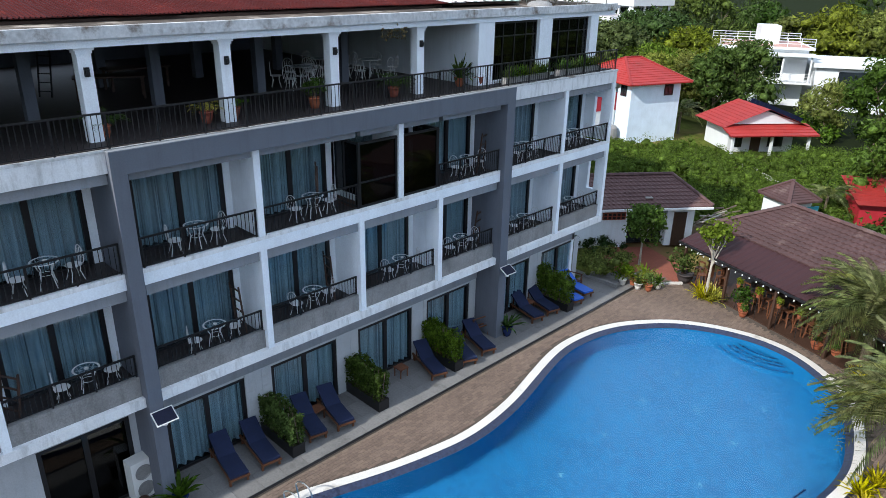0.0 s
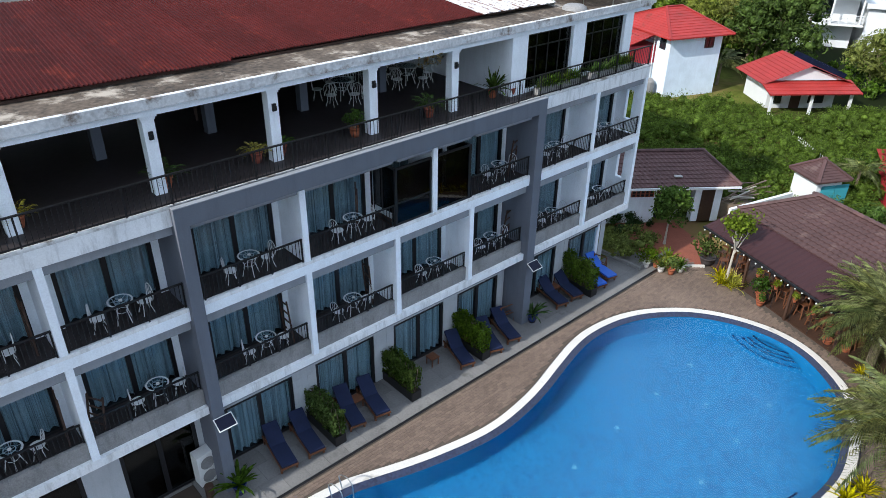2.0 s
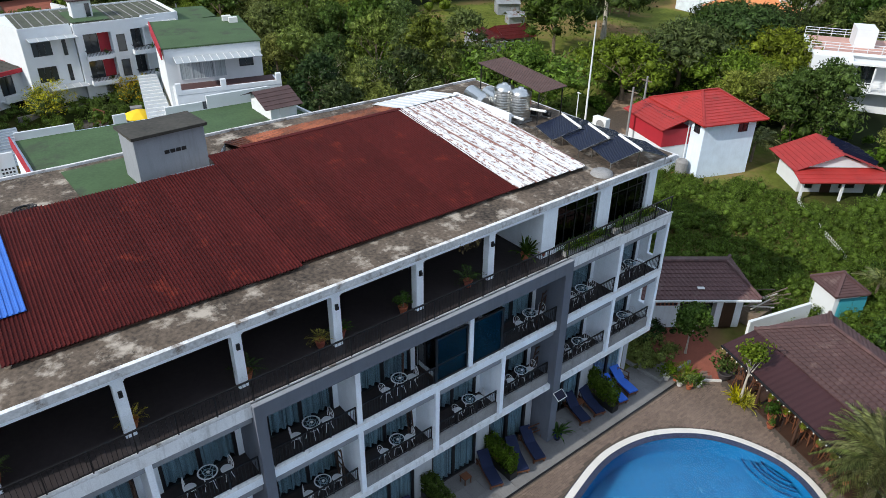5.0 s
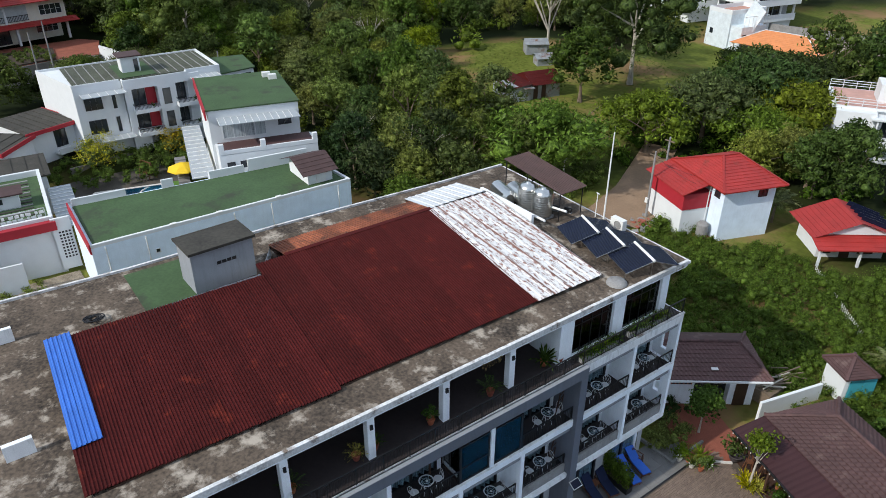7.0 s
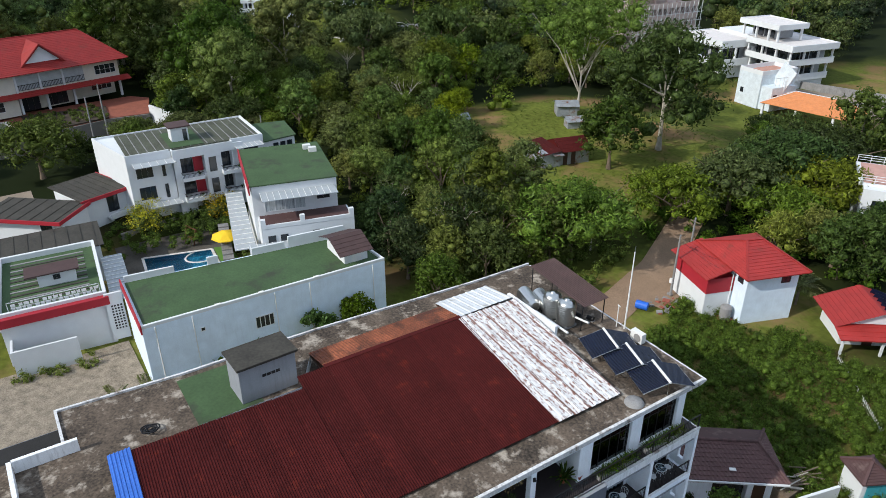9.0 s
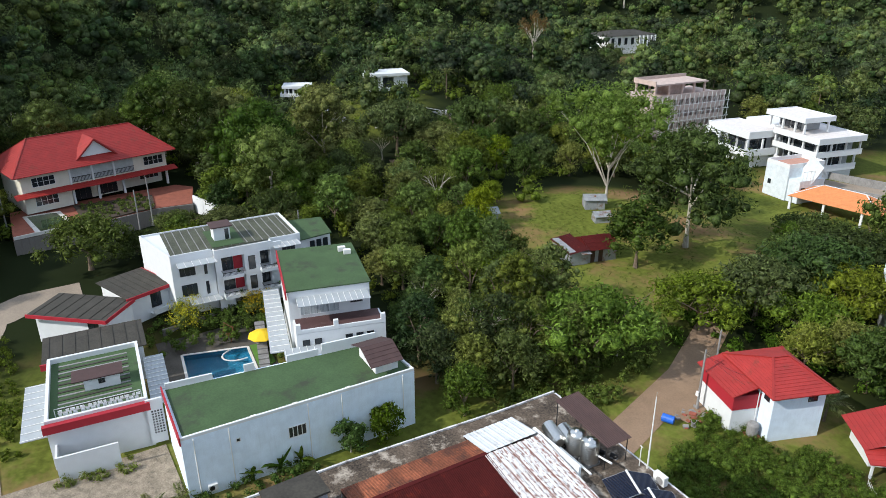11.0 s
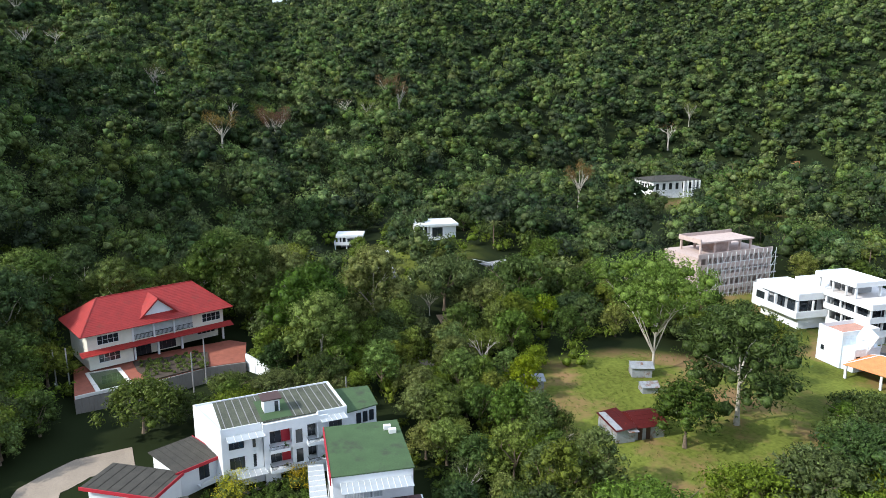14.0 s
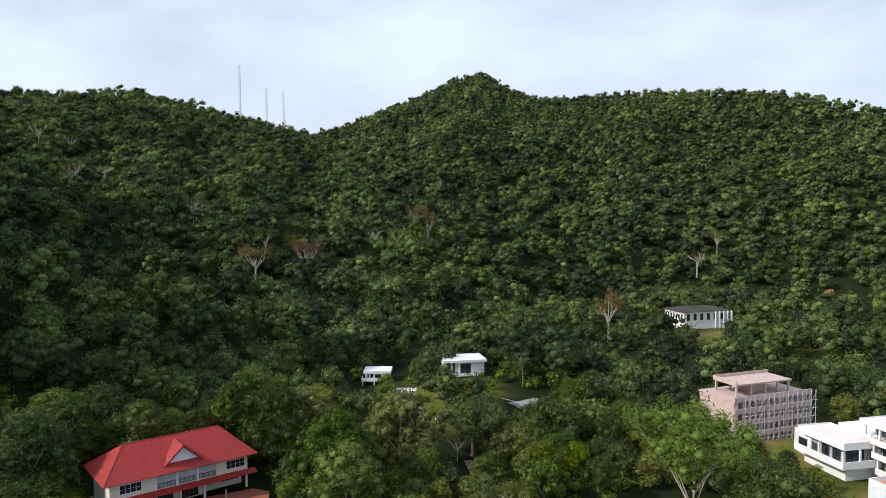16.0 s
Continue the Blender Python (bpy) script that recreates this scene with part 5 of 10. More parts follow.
def window(parent, u0, u1, z0, z1, y=0.0, cols=2, rows=1, side="front", frame=DARK_FRAME, pane=PANE, name="window", label="", depth=0.05):
    """A framed window on a wall; side: front (faces -y), left (faces -x at x = y), right (faces +x)."""
    w, h = u1 - u0, z1 - z0
    g = Geo()
    t = 0.06
    g.box(0, t, -depth, 0.0, 0, h).box(w - t, w, -depth, 0.0, 0, h).box(t, w - t, -depth, 0.0, h - t, h).box(t, w - t, -depth, 0.0, 0, t)
    if side == "front":
        m = Matrix.Translation((u0, y - 0.001, z0))
    elif side == "left":
        m = Matrix.Translation((y - 0.001, u1, z0)) @ Matrix.Rotation(-math.pi / 2, 4, "Z")
    else:
        m = Matrix.Translation((y + 0.001, u0, z0)) @ Matrix.Rotation(math.pi / 2, 4, "Z")
    win = part(name, g, frame, parent, label, at=m)
    for i in range(1, cols):
        part("mullion", Geo().box(w * i / cols - 0.03, w * i / cols + 0.03, -depth, 0.0, t, h - t), frame, win)
    for i in range(1, rows):
        part("transom", Geo().box(t, w - t, -depth * 0.8, -0.002, h * i / rows - 0.02, h * i / rows + 0.02), frame, win)
    for i in range(cols):
        part("pane", Geo().box(w * i / cols + 0.04, w * (i + 1) / cols - 0.04, -0.02, -0.006, 0.05, h - 0.05), pane, win)
    return win


def parapet(parent, pts, z0, z1, w=0.2, material=WHITE_CLEAN, skip=()):
    """A low wall round a flat roof, one part for each side."""
    n = len(pts)
    for i in range(n):
        if i in skip:
            continue
        a, b = Vector(pts[i]), Vector(pts[(i + 1) % n])
        d = (b - a).normalized()
        inn = Vector((-d.y, d.x)) * w
        e = d * w
        part("parapet", Geo().slab([tuple(a), tuple(b - e), tuple(b - e + inn), tuple(a + inn)], z0, z1), material, parent)


def tiled(g, a, b, c, d, n, lip=0.035, m=0):
    """A roof slope of overlapping courses: eave a to b, top d to c."""
    a, b, c, d = (Vector(p) for p in (a, b, c, d))
    up = Vector((0, 0, lip))
    for i in range(n):
        u, v = i / n, (i + 1) / n
        p0, p1, p2, p3 = a.lerp(d, u) + up, b.lerp(c, u) + up, b.lerp(c, v), a.lerp(d, v)
        g.face(p0, p1, p2, p3, m=m)
        g.face(a.lerp(d, u), b.lerp(c, u), p1, p0, m=m)
    return g


def hip_roof(parent, x0, x1, y0, y1, z, h, material, courses=14, inset=None, label="", cap=None, name="roof"):
    """A hipped roof over a rectangle with its ridge along x."""
    inset = (y1 - y0) / 2 if inset is None else inset
    ym = (y0 + y1) / 2
    p = [(x0, y0, z), (x1, y0, z), (x1, y1, z), (x0, y1, z)]
    r0, r1 = (x0 + inset, ym, z + h), (x1 - inset, ym, z + h)
    g = Geo()
    tiled(g, p[0], p[1], r1, r0, courses)
    tiled(g, p[1], p[2], r1, r1, courses)
    tiled(g, p[2], p[3], r0, r1, courses)
    tiled(g, p[3], p[0], r0, r0, courses)
    g.face(*[(x, y, zz - 0.08) for x, y, zz in p[::-1]])
    for i in range(4):
        a, b = p[i], p[(i + 1) % 4]
        g.face((a[0], a[1], z - 0.08), (b[0], b[1], z - 0.08), b, a)
    roof = part(name, g, material, parent, label)
    caps = [(r0, r1), (p[0], r0), (p[3], r0), (p[1], r1), (p[2], r1)]
    for a, b in caps:
        if (Vector(a) - Vector(b)).length > 0.2:
            part("ridge_cap", Geo().bar(Vector(a) + Vector((0, 0, 0.05)), Vector(b) + Vector((0, 0, 0.05)), 0.2, 0.08), cap or material, roof)
    return roof


def ribbed(parent, pts, z, material, count, axis=0, label="", name="roof", slope=0.0):
    """A flat roof of ribs that run along the local y axis between x limits; pts: x0, x1, y0, y1."""
    x0, x1, y0, y1 = pts
    base = part(name, Geo().box(x0, x1, y0, y1, z - 0.1, z), material, parent, label)
    for i in range(count):
        x = x0 + (x1 - x0) * (i + 0.5) / count
        part("rib", Geo().box(x - 0.05, x + 0.05, y0 + 0.1, y1 - 0.1, z + 0.003, z + 0.06), BARE if axis else material, base)
    return base


# long annex with the green roof behind the hotel
an, L = house("guesthouse_annex", "long white guesthouse wing with a flat green roof", (-53.0, 5.8), (-52.5, 28.0), 0.0, "guesthouse")
foot = [(0, 0), (L, 0), (L - 0.6, 7.0), (0.0, 8.9)]
part("wall", Geo().slab(foot, 0, 6.7), PALE_BLUE, an, "pale blue rendered walls")
part("roof", Geo().slab([(0.25, 0.25), (L - 0.25, 0.25), (L - 0.85, 6.8), (0.25, 8.6)], 6.7, 6.76), GREEN_ROOF, an, "flat green coated roof")
parapet(an, foot, 6.7, 6.98, 0.22, WHITE_CLEAN, skip=(2, 3))
for a, b, h in ((0.3, 4.6, 7.35), (7.6, 8.6, 7.5), (11.8, 15.0, 7.45), (15.4, L - 1.0, 7.9)):
    y = 8.9 - 1.9 * a / L
    part("back_parapet", Geo().slab([(a, y - 0.2), (b, y - 0.2 - 1.9 * (b - a) / L), (b, y - 1.9 * (b - a) / L), (a, y)], 6.7, h), WHITE_CLEAN, an, "stepped white parapet")
part("side_fascia", Geo().box(-0.12, -0.002, -0.1, 8.9, 6.25, 7.1), RED_PAINT, an, "crimson painted fascia")
window(an, 9.2, 10.9, 3.5, 4.7, cols=4, frame=WHITE_CLEAN, label="white barred window")
window(an, 4.5, 4.9, 4.9, 5.3, cols=1, frame=WHITE_CLEAN)
for u in (1.0, 4.0, 11.2, 14.5, 20.9):
    part("downpipe", Geo().tube((u, -0.06, 0.2), (u, -0.06, 6.6), 0.05, n=6), PLASTIC_WHITE, an)
for u in (6.0, 9.8, 15.0):
    part("scupper", Geo().box(u, u + 0.5, -0.08, 0.2, 6.982, 7.05), PLASTIC_WHITE, an)
ac = part("air_conditioner", Geo().box(1.6, 2.4, -0.36, -0.004, 0.9, 1.5), PLASTIC_WHITE, an, "white air conditioner unit")
part("fan_grille", Geo().lathe([(0.0, 0.0), (0.22, 0.0), (0.24, 0.02)], 16), BLACK_METAL, ac, at=Matrix.Translation((1.9, -0.364, 1.2)) @ Matrix.Rotation(math.pi / 2, 4, "X"))
box = part("roof_hut", Geo().box(18.6, 21.0, 1.2, 5.2, 6.78, 8.1), WHITE_CLEAN, an, "small white roof hut")
g = Geo()
tiled(g, (17.9, 0.6, 7.9), (21.4, 0.6, 7.9), (21.4, 3.2, 8.9), (17.9, 3.2, 8.9), 5)
tiled(g, (21.4, 5.8, 7.9), (17.9, 5.8, 7.9), (17.9, 3.2, 8.9), (21.4, 3.2, 8.9), 5)
part("hut_roof", g, BROWN_SHEET, box, "brown sheet gable roof")
part("hut_door", Geo().box(19.4, 20.3, 1.14, 1.196, 6.8, 7.9), PLASTIC_WHITE, box)

# left wing with the crimson fascia
lv, L = house("guesthouse_wing", "white guesthouse block with crimson fascia and dark flat roof", (-63.4, -4.0), (-62.7, 4.7), 0.0, "guesthouse")
part("wall", Geo().box(0, L, 0, 12.0, 0, 5.2), WHITE_CLEAN, lv, "white rendered walls")
part("roof", Geo().box(0.2, L - 0.2, 0.3, 11.8, 5.2, 5.3), GREEN_ROOF, lv, "dark green coated roof")
for i in range(13):
    part("skylight_strip", Geo().box(1.0, L - 1.2, 1.6 + i * 0.75, 1.85 + i * 0.75, 5.303, 5.36), DARK_ROOF if i % 2 else BARE, lv)
part("fascia", Geo().box(-0.25, L + 0.1, -0.55, -0.02, 4.75, 5.55), RED_PAINT, lv, "crimson fascia board")
parapet(lv, [(0, 0), (L, 0), (L, 12), (0, 12)], 5.2, 5.85, 0.3)
part("side_panel", Geo().box(L - 0.3, L + 1.2, -0.35, -0.1, 0.8, 5.7), WHITE_CLEAN, lv, "white screen wall")
for r in range(9):
    for c in range(4):
        part("screen_block", Geo().box(L + 0.1 + c * 0.26, L + 0.26 + c * 0.26, -0.37, -0.35, 1.9 + r * 0.3, 2.06 + r * 0.3), DARK_FRAME, lv)
part("porch_wall", Geo().box(0.4, 5.6, -2.2, -2.0, 0, 3.2).box(0.4, 0.6, -2.0, 0, 0, 3.2), WHITE_CLEAN, lv, "white garden wall")
hut = part("roof_hut", Geo().box(3.4, 6.6, 4.6, 6.2, 5.3, 6.6), WHITE_CLEAN, lv, "white roof hut")
part("hut_roof", Geo().slab([(2.4, 4.3), (7.0, 4.3), (7.0, 6.6), (2.4, 6.6)], 6.62, 6.74), BROWN_SHEET, hut, "brown lean-to roof")
window(lv, 4.7, 5.3, 5.9, 6.4, y=4.6, cols=2, frame=DARK_FRAME)
sign = part("roof_sign", Geo().box(0.9, 8.3, 0.55, 0.6, 5.6, 5.66).box(0.9, 8.3, 0.55, 0.6, 6.5, 6.56).box(0.9, 0.96, 0.55, 0.6, 5.3, 6.56).box(8.24, 8.3, 0.55, 0.6, 5.3, 6.56).box(4.6, 4.66, 0.55, 0.6, 5.3, 6.5), IRON_WHITE, lv, "white metal sign frame")
for row, z in enumerate((6.1, 5.75)):
    u = 1.2
    k = 0
    while u < 8.0:
        w = (0.34, 0.28, 0.4, 0.22, 0.36)[(k + row) % 5]
        part("sign_bar", Geo().box(u, u + w, 0.5, 0.54, z, z + 0.26), TEXT_BAR, sign)
        u += w + (0.1 if (k + row) % 4 else 0.3)
        k += 1
part("side_awning", Geo().box(-2.3, -0.02, 0.5, 10.5, 3.9, 3.96), ROOF_TRANSLUCENT, lv, "translucent side awning")
for i in range(9):
    part("awning_rib", Geo().box(-2.3, -0.05, 0.6 + i * 1.2, 0.68 + i * 1.2, 3.962, 4.02), PLASTIC_WHITE, lv)
part("passage_roof", Geo().box(L + 0.25, L + 2.3, 1.6, 11.6, 3.8, 3.88), ROOF_TRANSLUCENT, lv, "translucent passage roof")
for i in range(12):
    part("passage_rib", Geo().box(L + 0.25, L + 2.3, 1.7 + i * 0.85, 1.78 + i * 0.85, 3.884, 3.95), PLASTIC_WHITE, lv)

mid, L = house("guesthouse_hall", "low guesthouse hall with dark ribbed roof", (-75.9, -3.4), (-75.2, 6.2), 0.0, "guesthouse")
part("wall", Geo().box(0, L, 0, 6.2, 0, 4.7), WHITE_CLEAN, mid)
ribbed(mid, (-0.3, L + 0.4, -0.2, 6.5), 4.95, DARK_ROOF, 8, label="dark ribbed roof")
part("fascia", Geo().box(-0.4, 1.0, -0.4, -0.22, 4.5, 5.2), RED_PAINT, mid)

for nm, p, q, z, w, h in (("guest_cottage", (-88.7, -3.8), (-82.6, 3.4), 0.5, 5.2, 4.9), ("guest_cottage", (-86.9, 6.6), (-88.8, 11.7), 0.8, 7.0, 4.8)):
    ct, L = house(nm, "small white guest cottage with dark roof and crimson fascia", p, q, z, "cottage", "guest cottages")
    part("wall", Geo().box(0, L, 0.2, w, 0, h - 0.1), WHITE_CLEAN, ct)
    ribbed(ct, (-0.5, L + 0.3, -0.5, w + 0.3), h + 0.1, DARK_ROOF, 7, label="dark ribbed roof")
    part("fascia", Geo().box(-0.6, L + 0.4, -0.62, -0.51, h - 0.3, h + 0.15), RED_PAINT, ct, "crimson fascia")
    part("side_fascia", Geo().box(L + 0.31, L + 0.4, -0.5, w + 0.3, h - 0.3, h + 0.15), RED_PAINT, ct)
    window(ct, L - 2.6, L - 1.2, h - 2.6, h - 0.6, y=0.2, cols=2)
    b = part("balcony", Geo().box(L - 3.0, L - 0.2, -0.9, 0.19, 1.6, 1.75).box(L - 3.0, L - 0.2, -0.9, -0.78, 1.75, 2.3).box(L - 0.32, L - 0.2, -0.78, 0.19, 1.75, 2.3), WHITE_CLEAN, ct, "white balcony")
    window(ct, L - 2.2, L - 0.6, 0.1, 1.5, y=0.2, cols=3)

def pierced(parent, x0, x1, z0, z1, y, thick, holes, material, name="front_wall", label=""):
    """A wall in the x-z plane with rectangular openings, as one mesh. holes: x0, x1, z0, z1."""
    xs = sorted({x0, x1, *[h[0] for h in holes], *[h[1] for h in holes]})
    zs = sorted({z0, z1, *[h[2] for h in holes], *[h[3] for h in holes]})
    g = Geo()
    for xa, xb in zip(xs, xs[1:]):
        run = None
        for za, zb in zip(zs, zs[1:]):
            cx, cz = (xa + xb) / 2, (za + zb) / 2
            if any(h[0] < cx < h[1] and h[2] < cz < h[3] for h in holes):
                if run:
                    g.box(xa, xb, y, y + thick, *run)
                run = None
            else:
                run = (run[0], zb) if run else (za, zb)
        if run:
            g.box(xa, xb, y, y + thick, *run)
    return part(name, g, material, parent, label)


# three-storey villa
vi, L = house("guesthouse_villa", "three-storey white villa with crimson balcony panels and dark ribbed roof", (-86.6, 12.0), (-86.0, 28.8), 1.0, "villa")
part("wall", Geo().slab([(0, 0), (5.2, 0), (5.2, 0.6), (L - 4.2, 0.6), (L - 4.2, 0), (L, 0), (L, 9.5), (-2.4, 9.4)], 0, 8.8), WHITE_CLEAN, vi, "white rendered walls")
pierced(vi, 5.2, L - 4.2, 0, 8.8, -0.9, 0.22, [(u, u + 2.9, z - 0.5, z + 1.9) for u in (6.0, 11.0) for z in (3.2, 6.0)] + [(7.2, 8.6, 0, 2.2), (9.6, 11.4, 0, 2.2)], WHITE_CLEAN, "front_wall", "white front with deep loggias")
part("loggia_floor", Geo().box(5.25, L - 4.25, -0.68, 0.59, 2.5, 2.68).box(5.25, L - 4.25, -0.68, 0.59, 5.3, 5.48).box(5.25, 5.4, -0.68, 0.59, 0, 2.49).box(5.25, L - 4.25, -0.68, 0.59, 8.3, 8.7), WHITE_CLEAN, vi)
for x in (5.3, 9.2, L - 4.4):
    part("loggia_side", Geo().box(x, x + 0.15 if x != 9.2 else 10.9, -0.68, 0.59, 2.69, 5.29).box(x, x + 0.15 if x != 9.2 else 10.9, -0.68, 0.59, 5.49, 8.29), WHITE_CLEAN, vi)
part("entrance_door", Geo().box(10.0, 11.0, 0.5, 0.58, 0, 2.1), RED_PAINT, vi, "crimson entrance door")
ribbed(vi, (0.2, L - 0.4, 0.2, 9.2), 8.92, VILLA_ROOF, 16, label="grey-green ribbed roof", axis=1)
part("roof_patch", Geo().box(5.4, 9.4, 0.4, 7.0, 8.995, 9.01), GREEN_ROOF, vi)
hut = part("roof_hut", Geo().box(6.1, 8.2, 2.6, 4.6, 9.012, 10.8), WHITE_CLEAN, vi, "white roof hut")
part("hut_roof", Geo().box(5.8, 8.5, 2.3, 4.9, 10.804, 10.95), BROWN_SHEET, hut)
part("hut_door", Geo().box(7.5, 8.0, 2.54, 2.596, 9.05, 10.5), PANE, hut)
parapet(vi, [(0, 0), (5.2, 0), (5.2, -0.9), (L - 4.2, -0.9), (L - 4.2, 0), (L, 0), (L, 9.5), (-2.4, 9.4)], 8.8, 9.05, 0.15)
for z in (3.2, 6.0):
    window(vi, 0.9, 2.8, z, z + 1.6, cols=3)
    window(vi, 3.9, 4.3, z - 0.2, z + 1.6, cols=1)
    for u in (6.0, 11.0):
        part("crimson_panel", Geo().box(u + 1.75, u + 2.9, 0.5, 0.58, z - 0.5, z + 1.9), RED_PAINT, vi, "crimson loggia panel")
        window(vi, u + 0.1, u + 1.7, z - 0.5, z + 1.6, y=0.58, cols=2, name="loggia_door")
        part("plant", quad_mesh("plant", blade_plant(np.random.default_rng(int(u * 7 + z)), 16, 0.6, 0.12) + np.array([u + 2.0, -1.4, z - 0.3]), LEAF_HEDGE), LEAF_HEDGE, vi, "green plant on the balcony")
        part("balcony", Geo().box(u - 0.2, u + 2.4, -2.0, -0.91, z - 0.75, z - 0.55).box(u - 0.2, u + 2.4, -2.0, -1.88, z - 0.55, z - 0.3).box(u - 0.2, u - 0.08, -1.88, -0.97, z - 0.55, z - 0.3), WHITE_CLEAN, vi, "white balcony box")
        part("balcony_rail", Geo().box(u - 0.2, u + 2.4, -1.97, -1.91, z + 0.14, z + 0.2).box(u - 0.17, u - 0.11, -1.9, -0.92, z + 0.14, z + 0.2), BLACK_METAL, vi, "black metal rail")
        for k in range(18):
            part("balcony_bar", Geo().box(u - 0.17 + k * 0.149, u - 0.13 + k * 0.149, -1.96, -1.92, z - 0.298, z + 0.138), BLACK_METAL, vi)
    window(vi, 9.4, 10.3, z - 0.4, z + 1.5, y=-0.9, cols=1)
window(vi, L - 2.6, L - 0.8, 6.2, 7.8, cols=3)
for u0, u1, z in ((0.6, 5.4, 7.9), (L - 4.0, L - 0.4, 8.2), (1.6, 5.5, 2.6), (9.3, 11.0, 2.4)):
    aw = part("glass_awning", Geo().slab([(u0, -1.9), (u1, -1.9), (u1, -0.02), (u0, -0.02)], z, z + 0.05), ROOF_TRANSLUCENT, vi, "translucent awning")
    for i in range(6):
        part("awning_rib", Geo().box(u0 + (u1 - u0) * i / 5.2, u0 + (u1 - u0) * i / 5.2 + 0.05, -1.9, -0.03, z + 0.052, z + 0.1), PLASTIC_WHITE, aw)
part("side_ext", Geo().slab([(L + 0.01, 0.8), (L + 4.8, 1.6), (L + 5.6, 8.0), (L + 0.01, 9.0)], 0, 7.6), WHITE_CLEAN, vi, "white side wing")
part("ext_roof", Geo().slab([(L + 0.05, 0.6), (L + 5.0, 1.4), (L + 5.8, 8.2), (L + 0.05, 9.2)], 7.604, 7.75), GREEN_ROOF, vi, "flat green roof")
for i in range(3):
    window(vi, L + 1.6 + i, L + 2.3 + i, 5.6, 7.2, y=0.98 + i * 0.15, cols=1)

# green-roofed villa with terraces
gv, L = house("terrace_villa", "white terraced villa with flat green roof and glazed upper room", (-68.9, 21.1), (-66.7, 30.0), 0.0, "villa")
part("upper_wall", Geo().box(0, L, 0, 12.0, 0, 10.2), WHITE_CLEAN, gv, "white rendered walls")
part("roof", Geo().box(-0.15, L + 0.15, -0.15, 12.2, 10.204, 10.34), GREEN_ROOF, gv, "flat green roof")
part("side_fascia", Geo().box(-0.3, -0.16, -0.2, 12.2, 9.3, 10.4), RED_PAINT, gv, "crimson side fascia")
for u, v in ((7.2, 9.5), (7.7, 8.4)):
    part("roof_unit", Geo().box(u, u + 0.9, v, v + 0.6, 10.363, 10.9), PLASTIC_WHITE, gv, "white rooftop unit")
window(gv, 1.2, 5.6, 7.1, 8.9, cols=4, frame=WHITE_CLEAN, pane=CURTAIN, label="wide glazed front with pale curtains")
window(gv, 6.9, 8.3, 7.9, 8.8, cols=2)
aw = part("awning", Geo().slab([(0.8, -2.4), (L - 0.3, -2.4), (L - 0.3, -0.02), (0.8, -0.02)], 9.3, 9.36), ROOF_TRANSLUCENT, gv, "translucent front awning")
for i in range(12):
    part("awning_rib", Geo().box(0.8 + i * 0.66, 0.86 + i * 0.66, -2.4, -0.03, 9.362, 9.41), PLASTIC_WHITE, aw)
tr = part("terrace", Geo().box(0.3, L + 1.0, -3.6, -0.01, 0, 6.7), WHITE_CLEAN, gv, "white terrace block")
part("terrace_floor", Geo().box(0.5, L + 0.8, -3.4, -0.01, 6.704, 6.74), MAROON_TILE, tr, "dark terracotta paving")
part("terrace_front", Geo().box(0.3, L + 1.0, -3.62, -3.42, 6.742, 7.15), WHITE_CLEAN, tr, "low white parapet")
for u in (0.3, 4.4, L + 0.5):
    part("terrace_pier", Geo().box(u, u + 0.5, -3.64, -3.2, 6.745, 7.8), WHITE_CLEAN, tr)
for u in (0.9, 2.2, 5.6, 6.8, 8.0):
    window(gv, u, u + 0.8, 4.2, 5.9, y=-3.6, cols=1)
aw = part("lower_awning", Geo().slab([(-1.2, -6.0), (5.4, -6.0), (5.4, -3.62), (-1.2, -3.62)], 5.1, 5.16), ROOF_TRANSLUCENT, gv, "translucent lower awning")
for i in range(9):
    part("awning_rib", Geo().box(-1.1 + i * 0.78, -1.04 + i * 0.78, -6.0, -3.63, 5.162, 5.21), PLASTIC_WHITE, aw)
part("lower_wall", Geo().box(-0.8, 5.0, -5.7, -3.65, 0, 4.9), WHITE_CLEAN, gv)
for u in (-0.2, 1.6, 3.4):
    window(gv, u, u + 0.7, 3.2, 4.4, y=-5.7, cols=1)
st = part("stair_roof", Geo().slab([(-2.6, -2.5), (-0.35, -2.5), (-0.35, 14.0), (-2.4, 14.0)], 4.2, 4.27), ROOF_TRANSLUCENT, gv, "translucent stair roof")
for i in range(14):
    part("stair_rib", Geo().box(-2.4, -0.4, -2.4 + i * 1.22, -2.3 + i * 1.22, 4.272, 4.33), PLASTIC_WHITE, st)
for i in range(12):
    part("stair_step", Geo().box(-3.9, -2.7, -1.5 + i * 0.9, -0.6 + i * 0.9, 0.0, 0.45 + i * 0.17), BARE, gv, "concrete step")

# yard with the small pool
yard_hole = [(-78.8, 10.5), (-72.1, 9.8), (-70.7, 17.3), (-76.8, 17.9)]
yard = filled([(-86.0, 6.0), (-62.0, 6.2), (-62.0, 20.5), (-70.5, 21.5), (-85.5, 24.0)], [yard_hole], 0.3)
yard.materials.append(YARD_PAVING)
tagged(new("courtyard_paving", yard), "grey paved courtyard between the guesthouses", "paving", kind="structure")
sp = thing("small_pool", "small rectangular blue pool in the guesthouse yard", "swimming pool", (-75.3, 14.0, 0.3))
g = Geo()
for i in range(4):
    a, b = yard_hole[i], yard_hole[(i + 1) % 4]
    g.face((*a, 0.3), (*b, 0.3), (*b, -1.1), (*a, -1.1))
g.face(*[(x, y, -1.1) for x, y in yard_hole])
